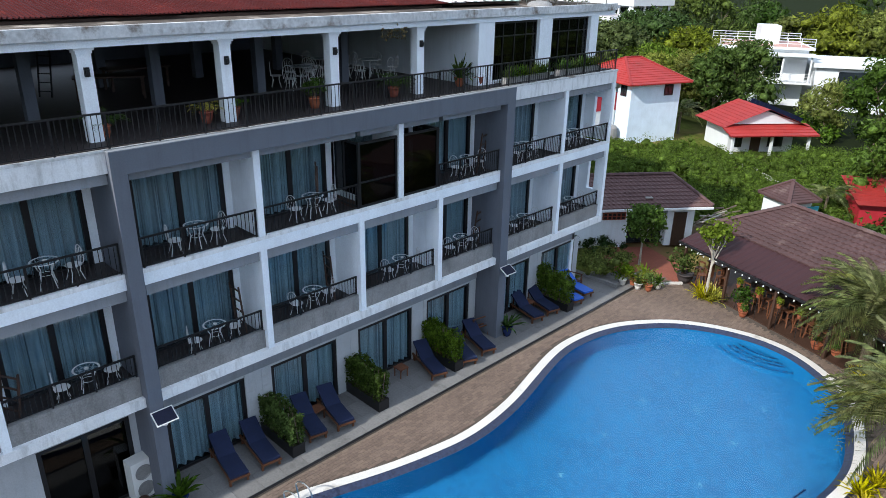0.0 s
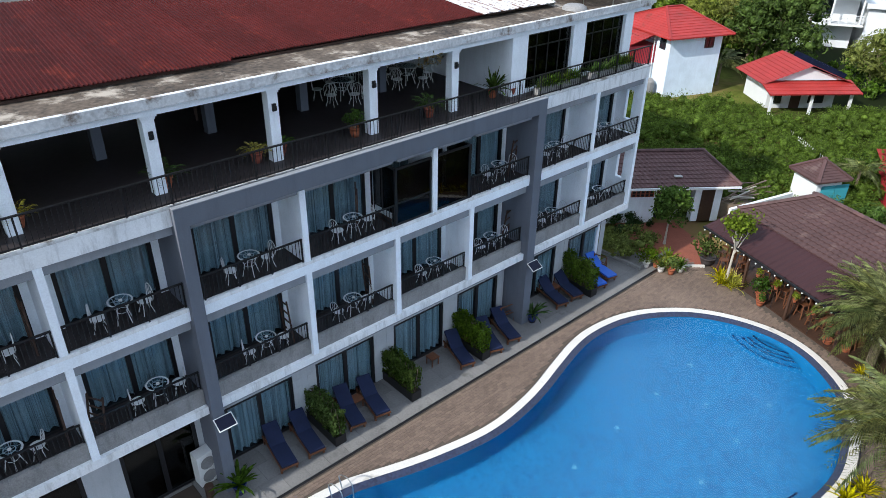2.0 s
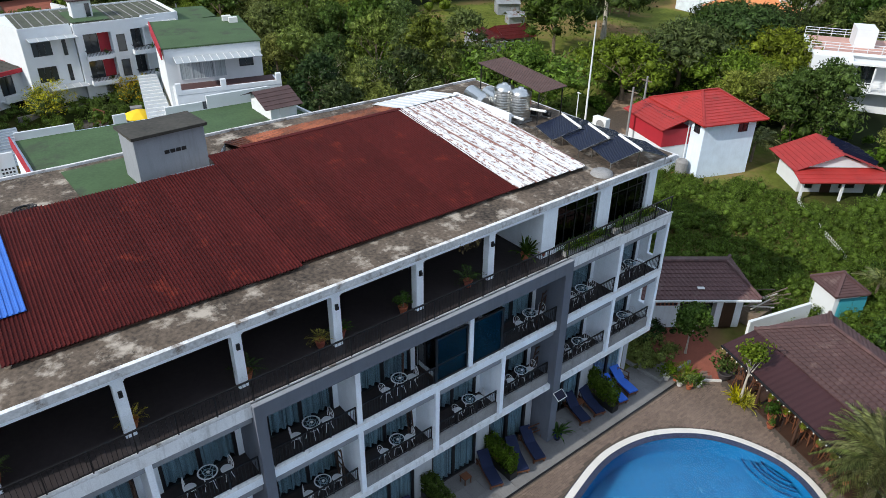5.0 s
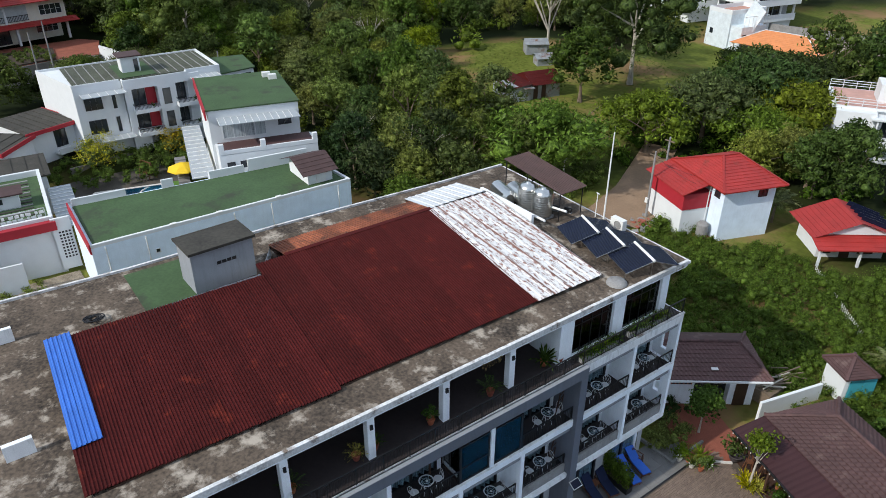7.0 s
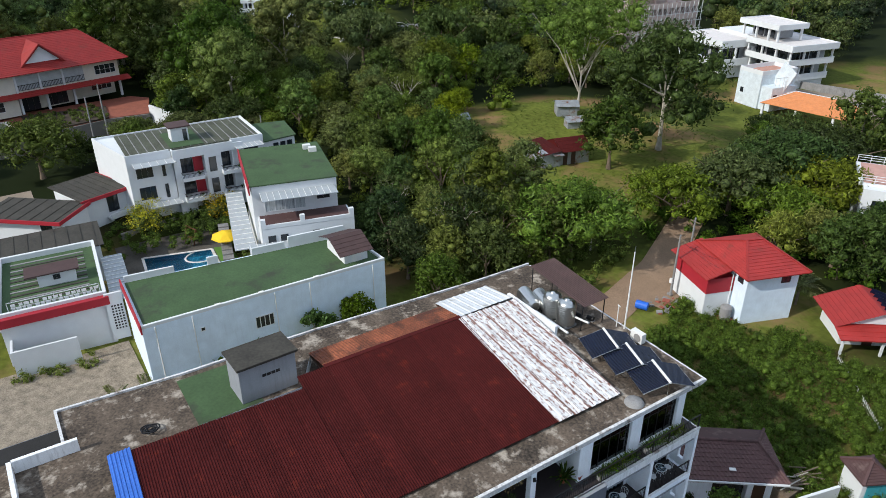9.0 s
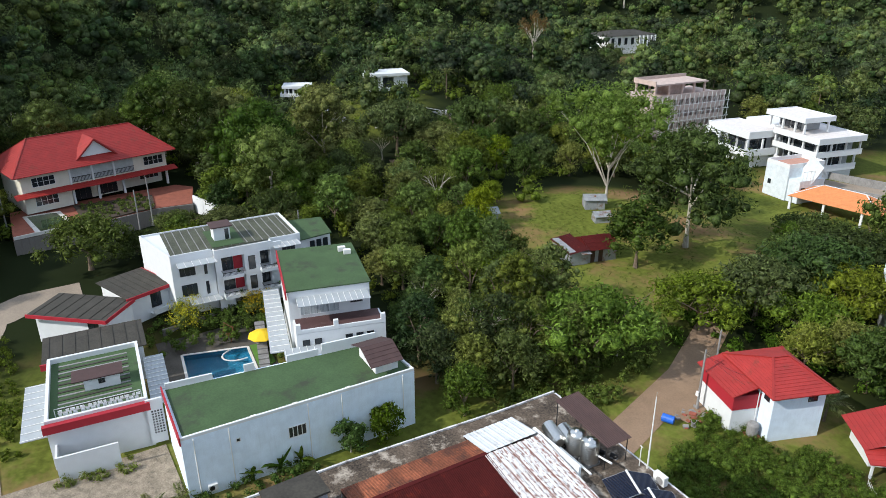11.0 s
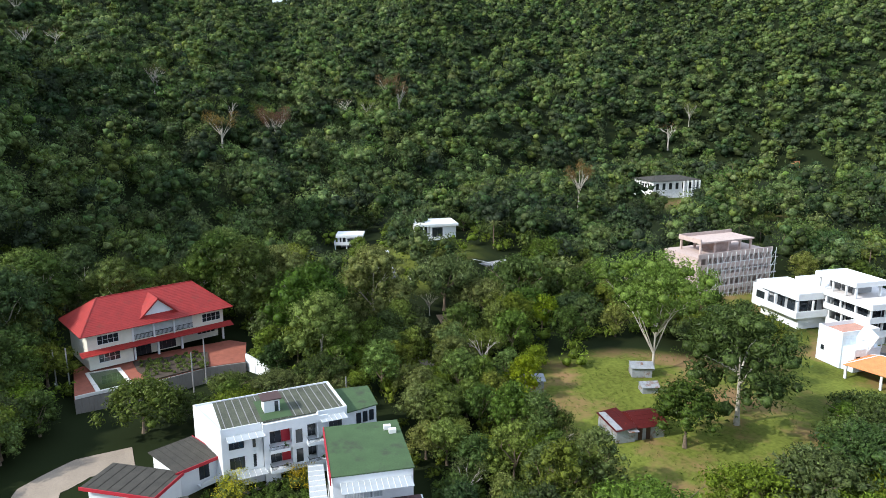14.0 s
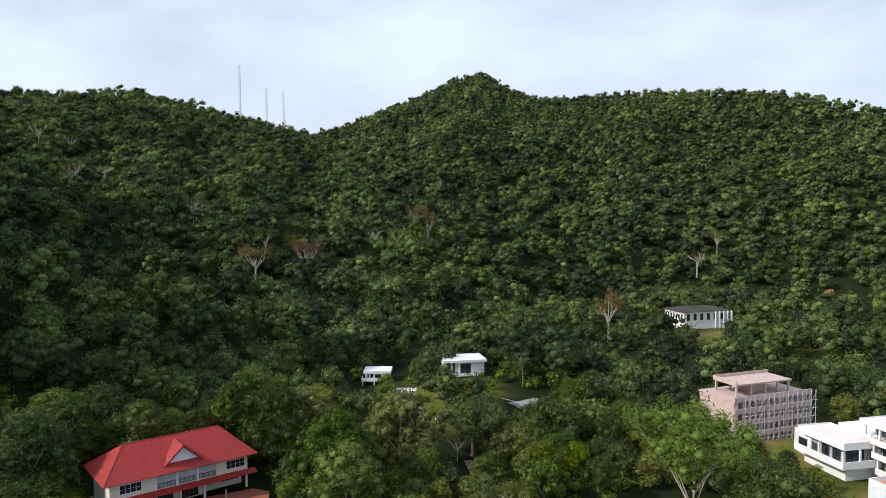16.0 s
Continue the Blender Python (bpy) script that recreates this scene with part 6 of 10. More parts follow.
world_part("basin", g, mosaic("dark_pool_mosaic", (0.015, 0.16, 0.27), (0.02, 0.22, 0.34), 0.06), sp, "dark blue tiled basin")
w2 = world_part("water", filled(yard_hole, [], 0.16), WATER, sp)
w2.visible_shadow = False
rim = Geo()
for i in range(4):
    rim.bar((*yard_hole[i], 0.33), (*yard_hole[(i + 1) % 4], 0.33), 0.3, 0.06)
world_part("coping", rim, COPING, sp)
g = Geo()
g.path([(-76.0 + 1.5 * math.cos(a), 16.6 + 2.0 * math.sin(a), 0.1) for a in np.linspace(3.4, 6.6, 10)], 0.12, 6)
world_part("spa_wall", g, COPING, sp, "curved white spa wall")
um = thing("garden_umbrella", "open bright yellow garden umbrella", "umbrella", (-74.9, 19.3, 0.34))
part("canopy", Geo().lathe([(0.0, 2.75), (0.9, 2.5), (1.7, 2.15), (1.72, 2.05)], 8), YELLOW, um, "bright yellow canopy")
part("pole", Geo().tube((0, 0, 0), (0, 0, 2.7), 0.03), WOOD, um)
part("base", Geo().lathe([(0, 0.0), (0.28, 0.0), (0.28, 0.1), (0.0, 0.1)], 10), BARE, um)
tagged(part("lawn_mat", Geo().slab([(-70.6, 17.6), (-71.7, 19.8), (-76.5, 19.9), (-77.0, 18.2)], 0.304, 0.34), mat("green_turf_mat", (0.09, 0.20, 0.03), 0.95)), "strip of bright green turf", "turf", kind="structure")
sw = thing("garden_swing", "wooden garden swing frame", "swing", (-79.9, 16.6, 0.3), 20)
for s in (-0.9, 0.9):
    part("leg", Geo().bar((s, -0.5, 0), (s, 0, 1.9), 0.09), WOOD, sw)
    part("leg", Geo().bar((s, 0.5, 0), (s, 0, 1.9), 0.09), WOOD, sw)
part("beam", Geo().bar((-1.0, 0, 1.9), (1.0, 0, 1.9), 0.1), WOOD, sw)
part("seat", Geo().box(-0.7, 0.7, -0.3, 0.2, 0.5, 0.56).box(-0.7, 0.7, 0.2, 0.25, 0.56, 1.1), WOOD, sw)

world_part("retaining_wall", Geo().bar((-83.8, 9.4, 0.9), (-86.4, 23.0, 0.9), 0.3, 1.7), STONE_WALL, sp, "low dark stone garden wall")

# ---- red-roofed mansion on its terrace ----
mn, L = house("mansion", "large cream mansion with red tiled hip roof and white gable", (-128.9, -3.2), (-135.4, 22.2), 5.0, "mansion")
part("wall", Geo().box(0.8, L - 0.8, 1.2, 12.5, 3.3, 6.7).box(0.8, 8.2, 1.2, 12.5, 0, 3.296).box(17.5, L - 0.8, 4.2, 12.5, 0, 3.296).box(8.2, 17.5, 3.2, 12.5, 0, 3.296), mat("cream_paint", (0.66, 0.63, 0.54), 0.8, var=0.08), mn, "cream rendered walls")
hip_roof(mn, -0.6, L + 0.6, -0.4, 13.8, 6.7, 4.6, RED_TILE, 22, 5.0, "red tiled hip roof")
for x0, x1, y0, y1 in ((-0.6, L + 0.6, -0.3, 1.19),):
    g = Geo()
    tiled(g, (x0, y0, 3.05), (x1, y0, 3.05), (x1, y1, 3.6), (x0, y1, 3.6), 3)
    g.face((x1, y0, 2.98), (x0, y0, 2.98), (x0, y1, 3.3), (x1, y1, 3.3))
    part("skirt_roof", g, RED_TILE, mn, "red tiled skirt roof")
gb = Geo()
gb.face((10.2, 1.4, 7.6), (16.4, 1.4, 7.6), (13.3, 1.4, 10.4))
gable = part("gable_wall", gb, WHITE_CLEAN, mn, "white gable")
gr = Geo()
for s in (-1, 1):
    pts = [(13.3 + s * 3.7, 0.9, 7.3), (13.3, 0.9, 10.75), (13.3, 6.6, 10.9), (13.3 + s * 3.7, 4.6, 7.9)]
    gr.face(*(pts if s > 0 else pts[::-1]))
    gr.face(*[(x, y, z - 0.12) for x, y, z in (pts[::-1] if s > 0 else pts)])
    gr.bar((13.3 + s * 3.7, 0.86, 7.25), (13.3, 0.86, 10.7), 0.12, 0.25)
part("gable_roof", gr, RED_TILE, mn, "red tiled gable roof")
for u in (2.4, L - 5.0):
    for z in (4.3, 1.0):
        if z > 2 or u < 4:
            window(mn, u, u + 3.6, z, z + 1.6, y=1.2, cols=4, rows=2, frame=WHITE_CLEAN, label="white framed window")
        else:
            window(mn, u, u + 3.6, z, z + 1.6, y=4.2, cols=4, rows=2, frame=WHITE_CLEAN)
for i in range(3):
    u = 8.6 + i * 3.7
    # flat panel on the wall; its grey paints the shade of a recess
    lg = part("upper_gallery", Geo().box(u, u + 3.3, 1.12, 1.19, 3.9, 6.2), mat("gallery_shade_paint", (0.42, 0.45, 0.46), 0.85), mn, "flat gallery bay, recess shade painted grey")
    part("gallery_rail", Geo().box(u, u + 3.3, 1.02, 1.08, 4.7, 4.78).box(u, u + 3.3, 1.02, 1.08, 3.9, 3.96), BLACK_METAL, lg)
    for k in range(14):
        part("gallery_bar", Geo().box(u + 0.1 + k * 0.235, u + 0.16 + k * 0.235, 1.03, 1.07, 3.96, 4.7), BLACK_METAL, lg)
    part("gallery_column", Geo().box(u - 0.35, u - 0.05, 0.95, 1.19, 3.61, 6.69), WHITE_CLEAN, mn)
for u in (8.4, 12.6, 17.0, L - 1.1):
    part("porch_column", Geo().box(u, u + 0.35, 1.3, 1.65, 0, 3.29), WHITE_CLEAN, mn, "square porch column")
window(mn, 9.2, 12.0, 0.0, 2.6, y=3.2, cols=3)
window(mn, 13.2, 16.6, 0.2, 2.4, y=3.2, cols=4)
tr = thing("mansion_terrace", "paved terrace with dark retaining wall and small pool", "terrace", (-122.0, 6.0, 0.0))
tp = [(-118.9, -5.2), (-120.9, 6.0), (-123.4, 16.3), (-122.8, 22.3), (-133.0, 24.6), (-136.0, 22.0), (-134.0, -5.4)]
world_part("retaining_wall", Geo().slab(tp, -1.0, 4.6), STONE_WALL, tr, "dark stained retaining wall")
world_part("terrace_floor", Geo().slab([(x - 0.3 if x > -130 else x, y) for x, y in tp], 4.604, 4.7), RED_PAVING, tr, "red clay paving")
world_part("pool_rim", Geo().slab([(-130.3, -3.6), (-120.4, -2.0), (-121.3, 3.7), (-130.4, 2.0)], 4.704, 4.8), COPING, tr, "white pool rim")
world_part("pool_water", Geo().slab([(-129.6, -2.9), (-121.1, -1.4), (-121.9, 2.9), (-129.7, 1.4)], 4.804, 4.82), mat("murky_pool_water", (0.045, 0.070, 0.025), 0.06, var=0.2, bump=0.0, spec=0.7), tr, "murky green water")
world_part("terrace_kerb", Geo().bar((-119.1, -5.1, 4.95), (-121.1, 6.0, 4.95), 0.25, 0.5), COPING, tr)
world_part("planting_bed", Geo().slab([(-121.4, 6.3), (-123.6, 16.2), (-131.0, 17.0), (-132.0, 4.2), (-127.0, 4.6)], 4.704, 4.9), SOIL, tr, "soil of the planting bed")
world_part("side_wall", Geo().slab([(-124.0, 22.6), (-116.0, 25.0), (-116.1, 25.3), (-124.1, 22.9)], 2.0, 5.8), WHITE_CLEAN, tr, "white boundary wall")

# ---- red house by the track ----
ra, L = house("red_roof_house", "white two-storey house with red hip roof", (-31.55, 55.15), (-29.45, 60.95), 0.6, "house")
part("wall", Geo().box(0.2, L - 0.4, 0.4, 7.6, 0, 5.5), PALE_BLUE, ra, "pale blue-white rendered walls")
hip_roof(ra, -0.5, L + 0.3, -0.3, 8.4, 5.5, 1.75, RED_TILE, 12, 2.6, "red hip roof")
window(ra, L - 2.3, L - 1.3, 4.3, 5.3, y=0.4, cols=2, frame=DARK_FRAME)
window(ra, 1.0, 1.8, 4.3, 5.3, y=0.2, cols=2, side="left")
part("lean_to_wall", Geo().box(-2.7, 0.19, 2.3, 7.9, 0, 2.9), WHITE_CLEAN, ra, "white side wing")
part("crimson_wall", Geo().box(-2.75, 0.19, 2.25, 7.95, 2.904, 4.5), RED_PAINT, ra, "crimson upper wall")
g = Geo()
tiled(g, (-3.1, 8.6, 4.6), (-3.1, 2.0, 4.6), (0.3, 2.0, 5.6), (0.3, 8.6, 5.6), 9)
g.face((-3.1, 2.0, 4.55), (-3.1, 8.6, 4.55), (0.3, 8.6, 5.5), (0.3, 2.0, 5.5))
part("lean_to_roof", g, RED_TILE, ra, "red lean-to roof")
part("post", Geo().tube((-0.1, 2.2, 0.2), (-0.1, 2.2, 5.4), 0.05), WHITE_CLEAN, ra)
part("water_tank", Geo().lathe([(0, 1.75), (0.4, 1.7), (0.55, 1.5), (0.55, 0.3), (0.5, 0.3)], 14, at=(-0.6, 1.6, 0)), BARE, ra, "grey round water tank")
part("tank_base", Geo().box(-1.2, 0.0, 1.0, 2.2, 0, 0.3), CLAY_BLOCK, ra, "red brick base")

# ---- red bungalow ----
rb, L = house("red_bungalow", "white bungalow with red tiled gable roof and porch", (-23.75, 59.12), (-19.4, 64.67), 0.1, "house")
part("wall", Geo().box(0.5, L - 0.5, 1.8, 6.0, 0, 2.9), WHITE_CLEAN, rb, "white walls")
gb = Geo()
for y in (1.5, 6.2):
    gb.face((0.2, y, 3.0), (L - 0.2, y, 3.0), (L / 2, y, 4.1))
part("gable_wall", gb, WHITE_CLEAN, rb, "white gable")
g = Geo()
tiled(g, (-0.5, 6.5, 2.75), (-0.5, 1.1, 2.75), (L / 2, 1.1, 4.3), (L / 2, 6.5, 4.3), 10)
tiled(g, (L + 0.5, 1.1, 2.75), (L + 0.5, 6.5, 2.75), (L / 2, 6.5, 4.3), (L / 2, 1.1, 4.3), 10)
part("roof", g, RED_TILE, rb, "red tiled gable roof")
g = Geo()
tiled(g, (-0.5, -0.4, 2.35), (L + 0.5, -0.4, 2.35), (L + 0.5, 1.75, 2.95), (-0.5, 1.75, 2.95), 4)
g.face((L + 0.5, -0.4, 2.28), (-0.5, -0.4, 2.28), (-0.5, 1.75, 2.85), (L + 0.5, 1.75, 2.85))
part("porch_roof", g, RED_TILE, rb, "red porch roof")
for u in (0.0, L / 2, L - 0.1):
    part("porch_column", Geo().box(u - 0.1, u + 0.1, 0.0, 0.2, 0, 2.4), WHITE_CLEAN, rb)
part("door", Geo().box(2.6, 3.5, 1.74, 1.796, 0, 2.1), DARK_WOOD, rb, "dark door")
window(rb, 4.2, 5.6, 0.9, 2.0, y=1.8, cols=2)
window(rb, 1.0, 1.8, 0.9, 2.0, y=1.8, cols=2)
part("porch_floor", Geo().box(0.0, L, -0.6, 1.74, -0.2, 0.05), RED_PAVING, rb)
g = Geo()
for k in range(5):
    g.bar((L * 0.55 + k * 0.05, 2.2 + k * 0.8, 4.22 - k * 0.0), (L + 0.2, 2.2 + k * 0.8, 2.98), 0.06, 0.7)
part("solar_panel", g, SOLAR, rb, "dark solar panels on the far slope")
fence = thing("garden_fence", "low pale green picket fence", "fence", (-23.5, 58.3, 0.2), -42)
for i in range(34):
    part("picket", Geo().box(0.0, 0.06, -0.02, 0.02, 0, 0.9), PLASTIC_WHITE, fence, at=(i * 0.3, 0, 0)) if i == 0 else part("picket", fence.children[0].data, PLASTIC_WHITE, fence, at=(i * 0.3, 0, 0))
part("fence_rail", Geo().box(0, 10.0, -0.03, -0.022, 0.6, 0.68), PLASTIC_WHITE, fence)

# ---- white house with roof terraces ----
wf, L = house("terrace_house", "white two-storey house with balcony and railed roof terraces", (-36.6, 83.6), (-28.4, 88.6), 0.0, "house")
part("wall", Geo().box(0, 4.2, 0, 9, 0, 6.9).box(4.2, L, 1.8, 9, 0, 6.9), WHITE_CLEAN, wf, "white walls")
part("roof_slab", Geo().box(-0.5, L + 0.5, 1.2, 9.3, 6.9, 7.15).box(3.6, L + 0.6, -0.7, 1.8, 6.3, 6.5), WHITE_CLEAN, wf, "flat white roof slab")
part("roof_floor", Geo().box(0, L, 1.6, 9, 7.154, 7.2), mat("pink_roof_tile", (0.48, 0.28, 0.23), 0.8), wf, "pink tiled roof terrace")
part("upper_room", Geo().box(4.4, 6.6, 4, 7.5, 7.2, 9.3), WHITE_CLEAN, wf)
part("balcony", Geo().box(4.2, L + 0.4, -0.5, 1.8, 3.2, 3.4), WHITE_CLEAN, wf)
for u in (4.4, 6.6, L):
    part("balcony_column", Geo().tube((u, -0.3, 3.4), (u, -0.3, 6.3), 0.12), WHITE_CLEAN, wf)
for y, z, u0, u1 in ((-0.4, 3.4, 4.3, L + 0.3), (1.3, 7.2, -0.4, L + 0.4), (9.1, 7.2, -0.4, L + 0.4)):
    for dz in (0.35, 0.65, 0.95):
        part("rail", Geo().tube((u0, y, z + dz), (u1, y, z + dz), 0.035, n=5), IRON_WHITE, wf)
    for k in range(8):
        u = u0 + (u1 - u0) * k / 7
        part("rail_post", Geo().tube((u, y, z), (u, y, z + 0.95), 0.04, n=5), IRON_WHITE, wf)
window(wf, 1.2, 2.6, 4.3, 5.6, cols=2)
window(wf, 5.2, 7.0, 3.6, 5.9, y=1.8, cols=3)
window(wf, 1.2, 2.6, 1.2, 2.5, cols=2)
wing, L2 = house("flat_roof_annex", "low white annex with railed flat roof", (-27.9, 89.2), (-18.0, 95.0), 0.0, "house")
part("wall", Geo().box(0, L2, 0, 8, 0, 5.2), WHITE_CLEAN, wing)
part("roof_slab", Geo().box(-0.4, L2 + 0.4, -0.5, 8.4, 5.2, 5.7), WHITE_CLEAN, wing)
# dark sheet on the solid wall paints the shade of an opening
part("opening", Geo().box(2.5, L2 - 1, -0.03, -0.002, 2.6, 4.8), PANE, wing, "flat dark panel painted as a deep shaded opening")
for dz in (0.4, 0.8):
    part("rail", Geo().tube((-0.3, -0.3, 5.7 + dz), (L2 + 0.3, -0.3, 5.7 + dz), 0.035, n=5), IRON_WHITE, wing)

# ---- shacks on the lawn ----
sh, L = house("tin_shack", "tin shack with rusty red sheet roofs", (-72.2, 64.9), (-70.3, 72.6), 2.0, "shack")
part("wall", Geo().box(0, 3.0, 0, 6.0, 0, 2.2).box(3.0, L, 0.3, 5.2, 0, 2.2), TIN, sh, "weathered tin walls")
g = Geo()
tiled(g, (-0.3, 6.4, 2.0), (-0.3, -0.4, 2.0), (3.1, -0.4, 2.5), (3.1, 6.4, 2.5), 4, 0.02)
part("lean_roof", g, RED_SHEET, sh, "rusty red lean-to roof")
g = Geo()
tiled(g, (3.1, -0.2, 2.1), (L + 0.3, -0.2, 2.1), (L + 0.3, 2.7, 3.4), (3.1, 2.7, 3.4), 4, 0.02)
tiled(g, (L + 0.3, 5.7, 2.1), (3.1, 5.7, 2.1), (3.1, 2.7, 3.4), (L + 0.3, 2.7, 3.4), 4, 0.02)
g.face((3.1, -0.1, 2.1), (3.1, 2.7, 3.38), (3.1, 5.6, 2.1))
part("gable_roof", g, RED_SHEET, sh, "rusty red gable roof")
part("porch_sheet", Geo().box(1.6, 3.2, -0.9, 0.2, 1.95, 2.0), TIN, sh)
for i in range(2):
    part("door", Geo().box(3.6 + i * 1.3, 4.3 + i * 1.3, 0.26, 0.296, 0, 1.9), DARK_WOOD, sh)
for p, q, w, h in (((-88.8, 82.6), (-87.0, 85.6), 3.0, 1.9), ((-82.8, 79.6), (-81.8, 82.0), 2.0, 1.3), ((-92.5, 62.6), (-91.5, 65.6), 2.8, 2.4)):
    s2, L = house("tin_shed", "small grey tin shed with patched roof", p, q, float(land(p[0], p[1])), "shed", "tin sheds")
    part("wall", Geo().box(0, L, 0, w, 0, h), TIN, s2)
    g = Geo()
    tiled(g, (-0.3, -0.4, h - 0.1), (L + 0.3, -0.4, h - 0.1), (L + 0.3, w / 2, h + 0.6), (-0.3, w / 2, h + 0.6), 2, 0.02)
    tiled(g, (L + 0.3, w + 0.4, h - 0.1), (-0.3, w + 0.4, h - 0.1), (-0.3, w / 2, h + 0.6), (L + 0.3, w / 2, h + 0.6), 2, 0.02)
    part("roof", g, TIN, s2)

# ---- unfinished concrete block ----
cb, L = house("unfinished_building", "unfinished pink concrete building with scaffolding", (-122.9, 133.9), (-121.0, 158.0), 0.0, "building")
for k in range(4):
    part("floor_slab", Geo().box(-0.4, L, -0.4, 12.4, 2.9 * k + 2.6, 2.9 * k + 3.0), PINK_CONCRETE, cb, "raw concrete floor")
    # upper floors swap pink concrete for near-black to paint their shade
    part("core_wall", Geo().box(0.4, L - 0.4, 1.2, 11.8, 2.9 * k + 0.104, 2.9 * k + 2.596), INTERIOR_SHADE if k else PINK_CONCRETE, cb, "inside wall, shade painted in above the ground floor")
    part("side_wall", Geo().box(-0.35, 0.39, 0, 12, 2.9 * k + 0.104, 2.9 * k + 2.596), PINK_CONCRETE, cb, "raw rendered side wall")
    for i in range(13):
        u = 0.5 + i * (L - 1.0) / 12
        part("column", Geo().box(u - 0.3, u + 0.3, -0.2, 1.15, 2.9 * k + 0.104, 2.9 * k + 2.596), PINK_CONCRETE, cb)
    part("parapet", Geo().box(-0.4, L, -0.42, -0.2, 2.9 * k + 3.004, 2.9 * k + 3.9), PINK_CONCRETE, cb)
part("roof_room", Geo().box(9.5, 14.5, 5, 9.5, 11.61, 14.4), PINK_CONCRETE, cb, "raw roof room")
for u in (3.0, 7.5, 12.0, 16.0, 19.6):
    for v in (2.8, 9.9):
        part("roof_column", Geo().box(u, u + 0.45, v, v + 0.45, 11.61, 14.4), PINK_CONCRETE, cb)
part("roof_deck", Geo().box(2.6, 20.4, 2.4, 10.6, 14.404, 14.8), PINK_CONCRETE, cb)
part("roof_parapet", Geo().box(2.6, 2.8, 2.4, 10.6, 14.804, 15.6).box(2.8, 20.4, 10.4, 10.6, 14.804, 15.6), PINK_CONCRETE, cb)
for i in range(16):
    u = 2.0 + i * 1.5
    part("scaffold_pole", Geo().tube((u, -1.2, -1), (u, -1.2, 12.6), 0.07, n=5), PLASTIC_WHITE, cb)
for z in (2, 4, 6, 8, 10):
    part("scaffold_ledger", Geo().tube((1.5, -1.2, z), (L + 1, -1.2, z), 0.06, n=5), PLASTIC_WHITE, cb)
for k in range(5):
    for i in range(15):
        u = 2.0 + i * 1.5
        part("scaffold_brace", Geo().tube((u, -1.22, k * 2.4), (u + 1.5, -1.22, k * 2.4 + 2.2), 0.045, n=4), PLASTIC_WHITE, cb)

# ---- modern white house ----
mh, L = house("modern_house", "large modern white house with stepped flat roofs and deep balconies", (-111.3, 142.0), (-98.2, 139.2), -1.0, "house")
PALE_ROOF = mat("pale_roof_screed", (0.66, 0.62, 0.60), 0.85, var=0.12)
# grey copy of the white walls; balcony shade is in the colour
LOGGIA_SHADE = mat("room_wall_shade", (0.34, 0.35, 0.36), 0.9, var=0.15)


def storey(x0, x1, y0, y1, z0, z1, deep=1.6, posts=3, rail=1.0, closed=0.0):
    """One floor: a slab with a parapet, a set-back glazed core, corner posts and a thick roof edge."""
    w = part("storey", Geo().box(x0, x1, y0, y1, z0, z0 + 0.3), WHITE_CLEAN, mh, "white storey with open balconies")
    part("parapet", Geo().box(x0, x1, y0, y0 + 0.2, z0 + 0.3, z0 + 0.3 + rail), WHITE_CLEAN, w)
    part("side_parapet", Geo().box(x1 - 0.2, x1, y0 + 0.2, y1, z0 + 0.3, z0 + 0.3 + rail), WHITE_CLEAN, w)
    part("room_wall", Geo().box(x0 + 0.3, x1 - deep, y0 + deep, y1 - 0.3, z0 + 0.302, z1 - 0.002), LOGGIA_SHADE, w, "inner walls with shade put into the grey")
    if closed:
        part("front_wall", Geo().box(x0, x0 + closed, y0 + 0.21, y0 + 0.5, z0 + 0.302, z1 - 0.002), WHITE_CLEAN, w)
        window(mh, x0 + closed * 0.25, x0 + closed * 0.8, z0 + 1.5, z1 - 0.5, y=y0 + 0.2, cols=3)
    for i in range(posts):
        u = x0 + 0.2 + i * (x1 - x0 - 0.7) / (posts - 1)
        part("post", Geo().box(u, u + 0.35, y0 + 0.21, y0 + 0.55, z0 + 0.302, z1 - 0.002), WHITE_CLEAN, w)
    for i in range(1, posts):
        v = y0 + i * (y1 - y0 - 0.6) / (posts - 1)
        part("post", Geo().box(x1 - 0.56, x1 - 0.21, v, v + 0.35, z0 + 0.302, z1 - 0.002), WHITE_CLEAN, w)
    for i in range(posts - 1):
        u = x0 + closed + 0.6 + i * (x1 - x0 - deep - closed - 0.6) / max(1, posts - 1)
        window(mh, u, u + (x1 - x0 - deep - closed) / posts, z0 + 0.4, z1 - 0.5, y=y0 + deep, cols=2)
        v = y0 + deep + 0.5 + i * (y1 - y0 - deep) / posts
        window(mh, v, v + (y1 - y0) / posts * 0.7, z0 + 0.4, z1 - 0.5, y=x1 - deep, cols=2, side="right")


def flat_roof(x0, x1, y0, y1, z0, z1):
    r = part("roof_slab", Geo().box(x0, x1, y0, y1, z0, z1 - 0.25), WHITE_CLEAN, mh, "thick white roof slab")
    part("roof_surface", Geo().box(x0 + 0.2, x1 - 0.2, y0 + 0.2, y1 - 0.2, z1 - 0.248, z1 - 0.2), PALE_ROOF, r, "pale roof surface")
    for q in ((x0, x1, y0, y0 + 0.18), (x0, x1, y1 - 0.18, y1), (x0, x0 + 0.18, y0 + 0.18, y1 - 0.18), (x1 - 0.18, x1, y0 + 0.18, y1 - 0.18)):
        part("roof_kerb", Geo().box(*q, z1 - 0.248, z1), WHITE_CLEAN, r)


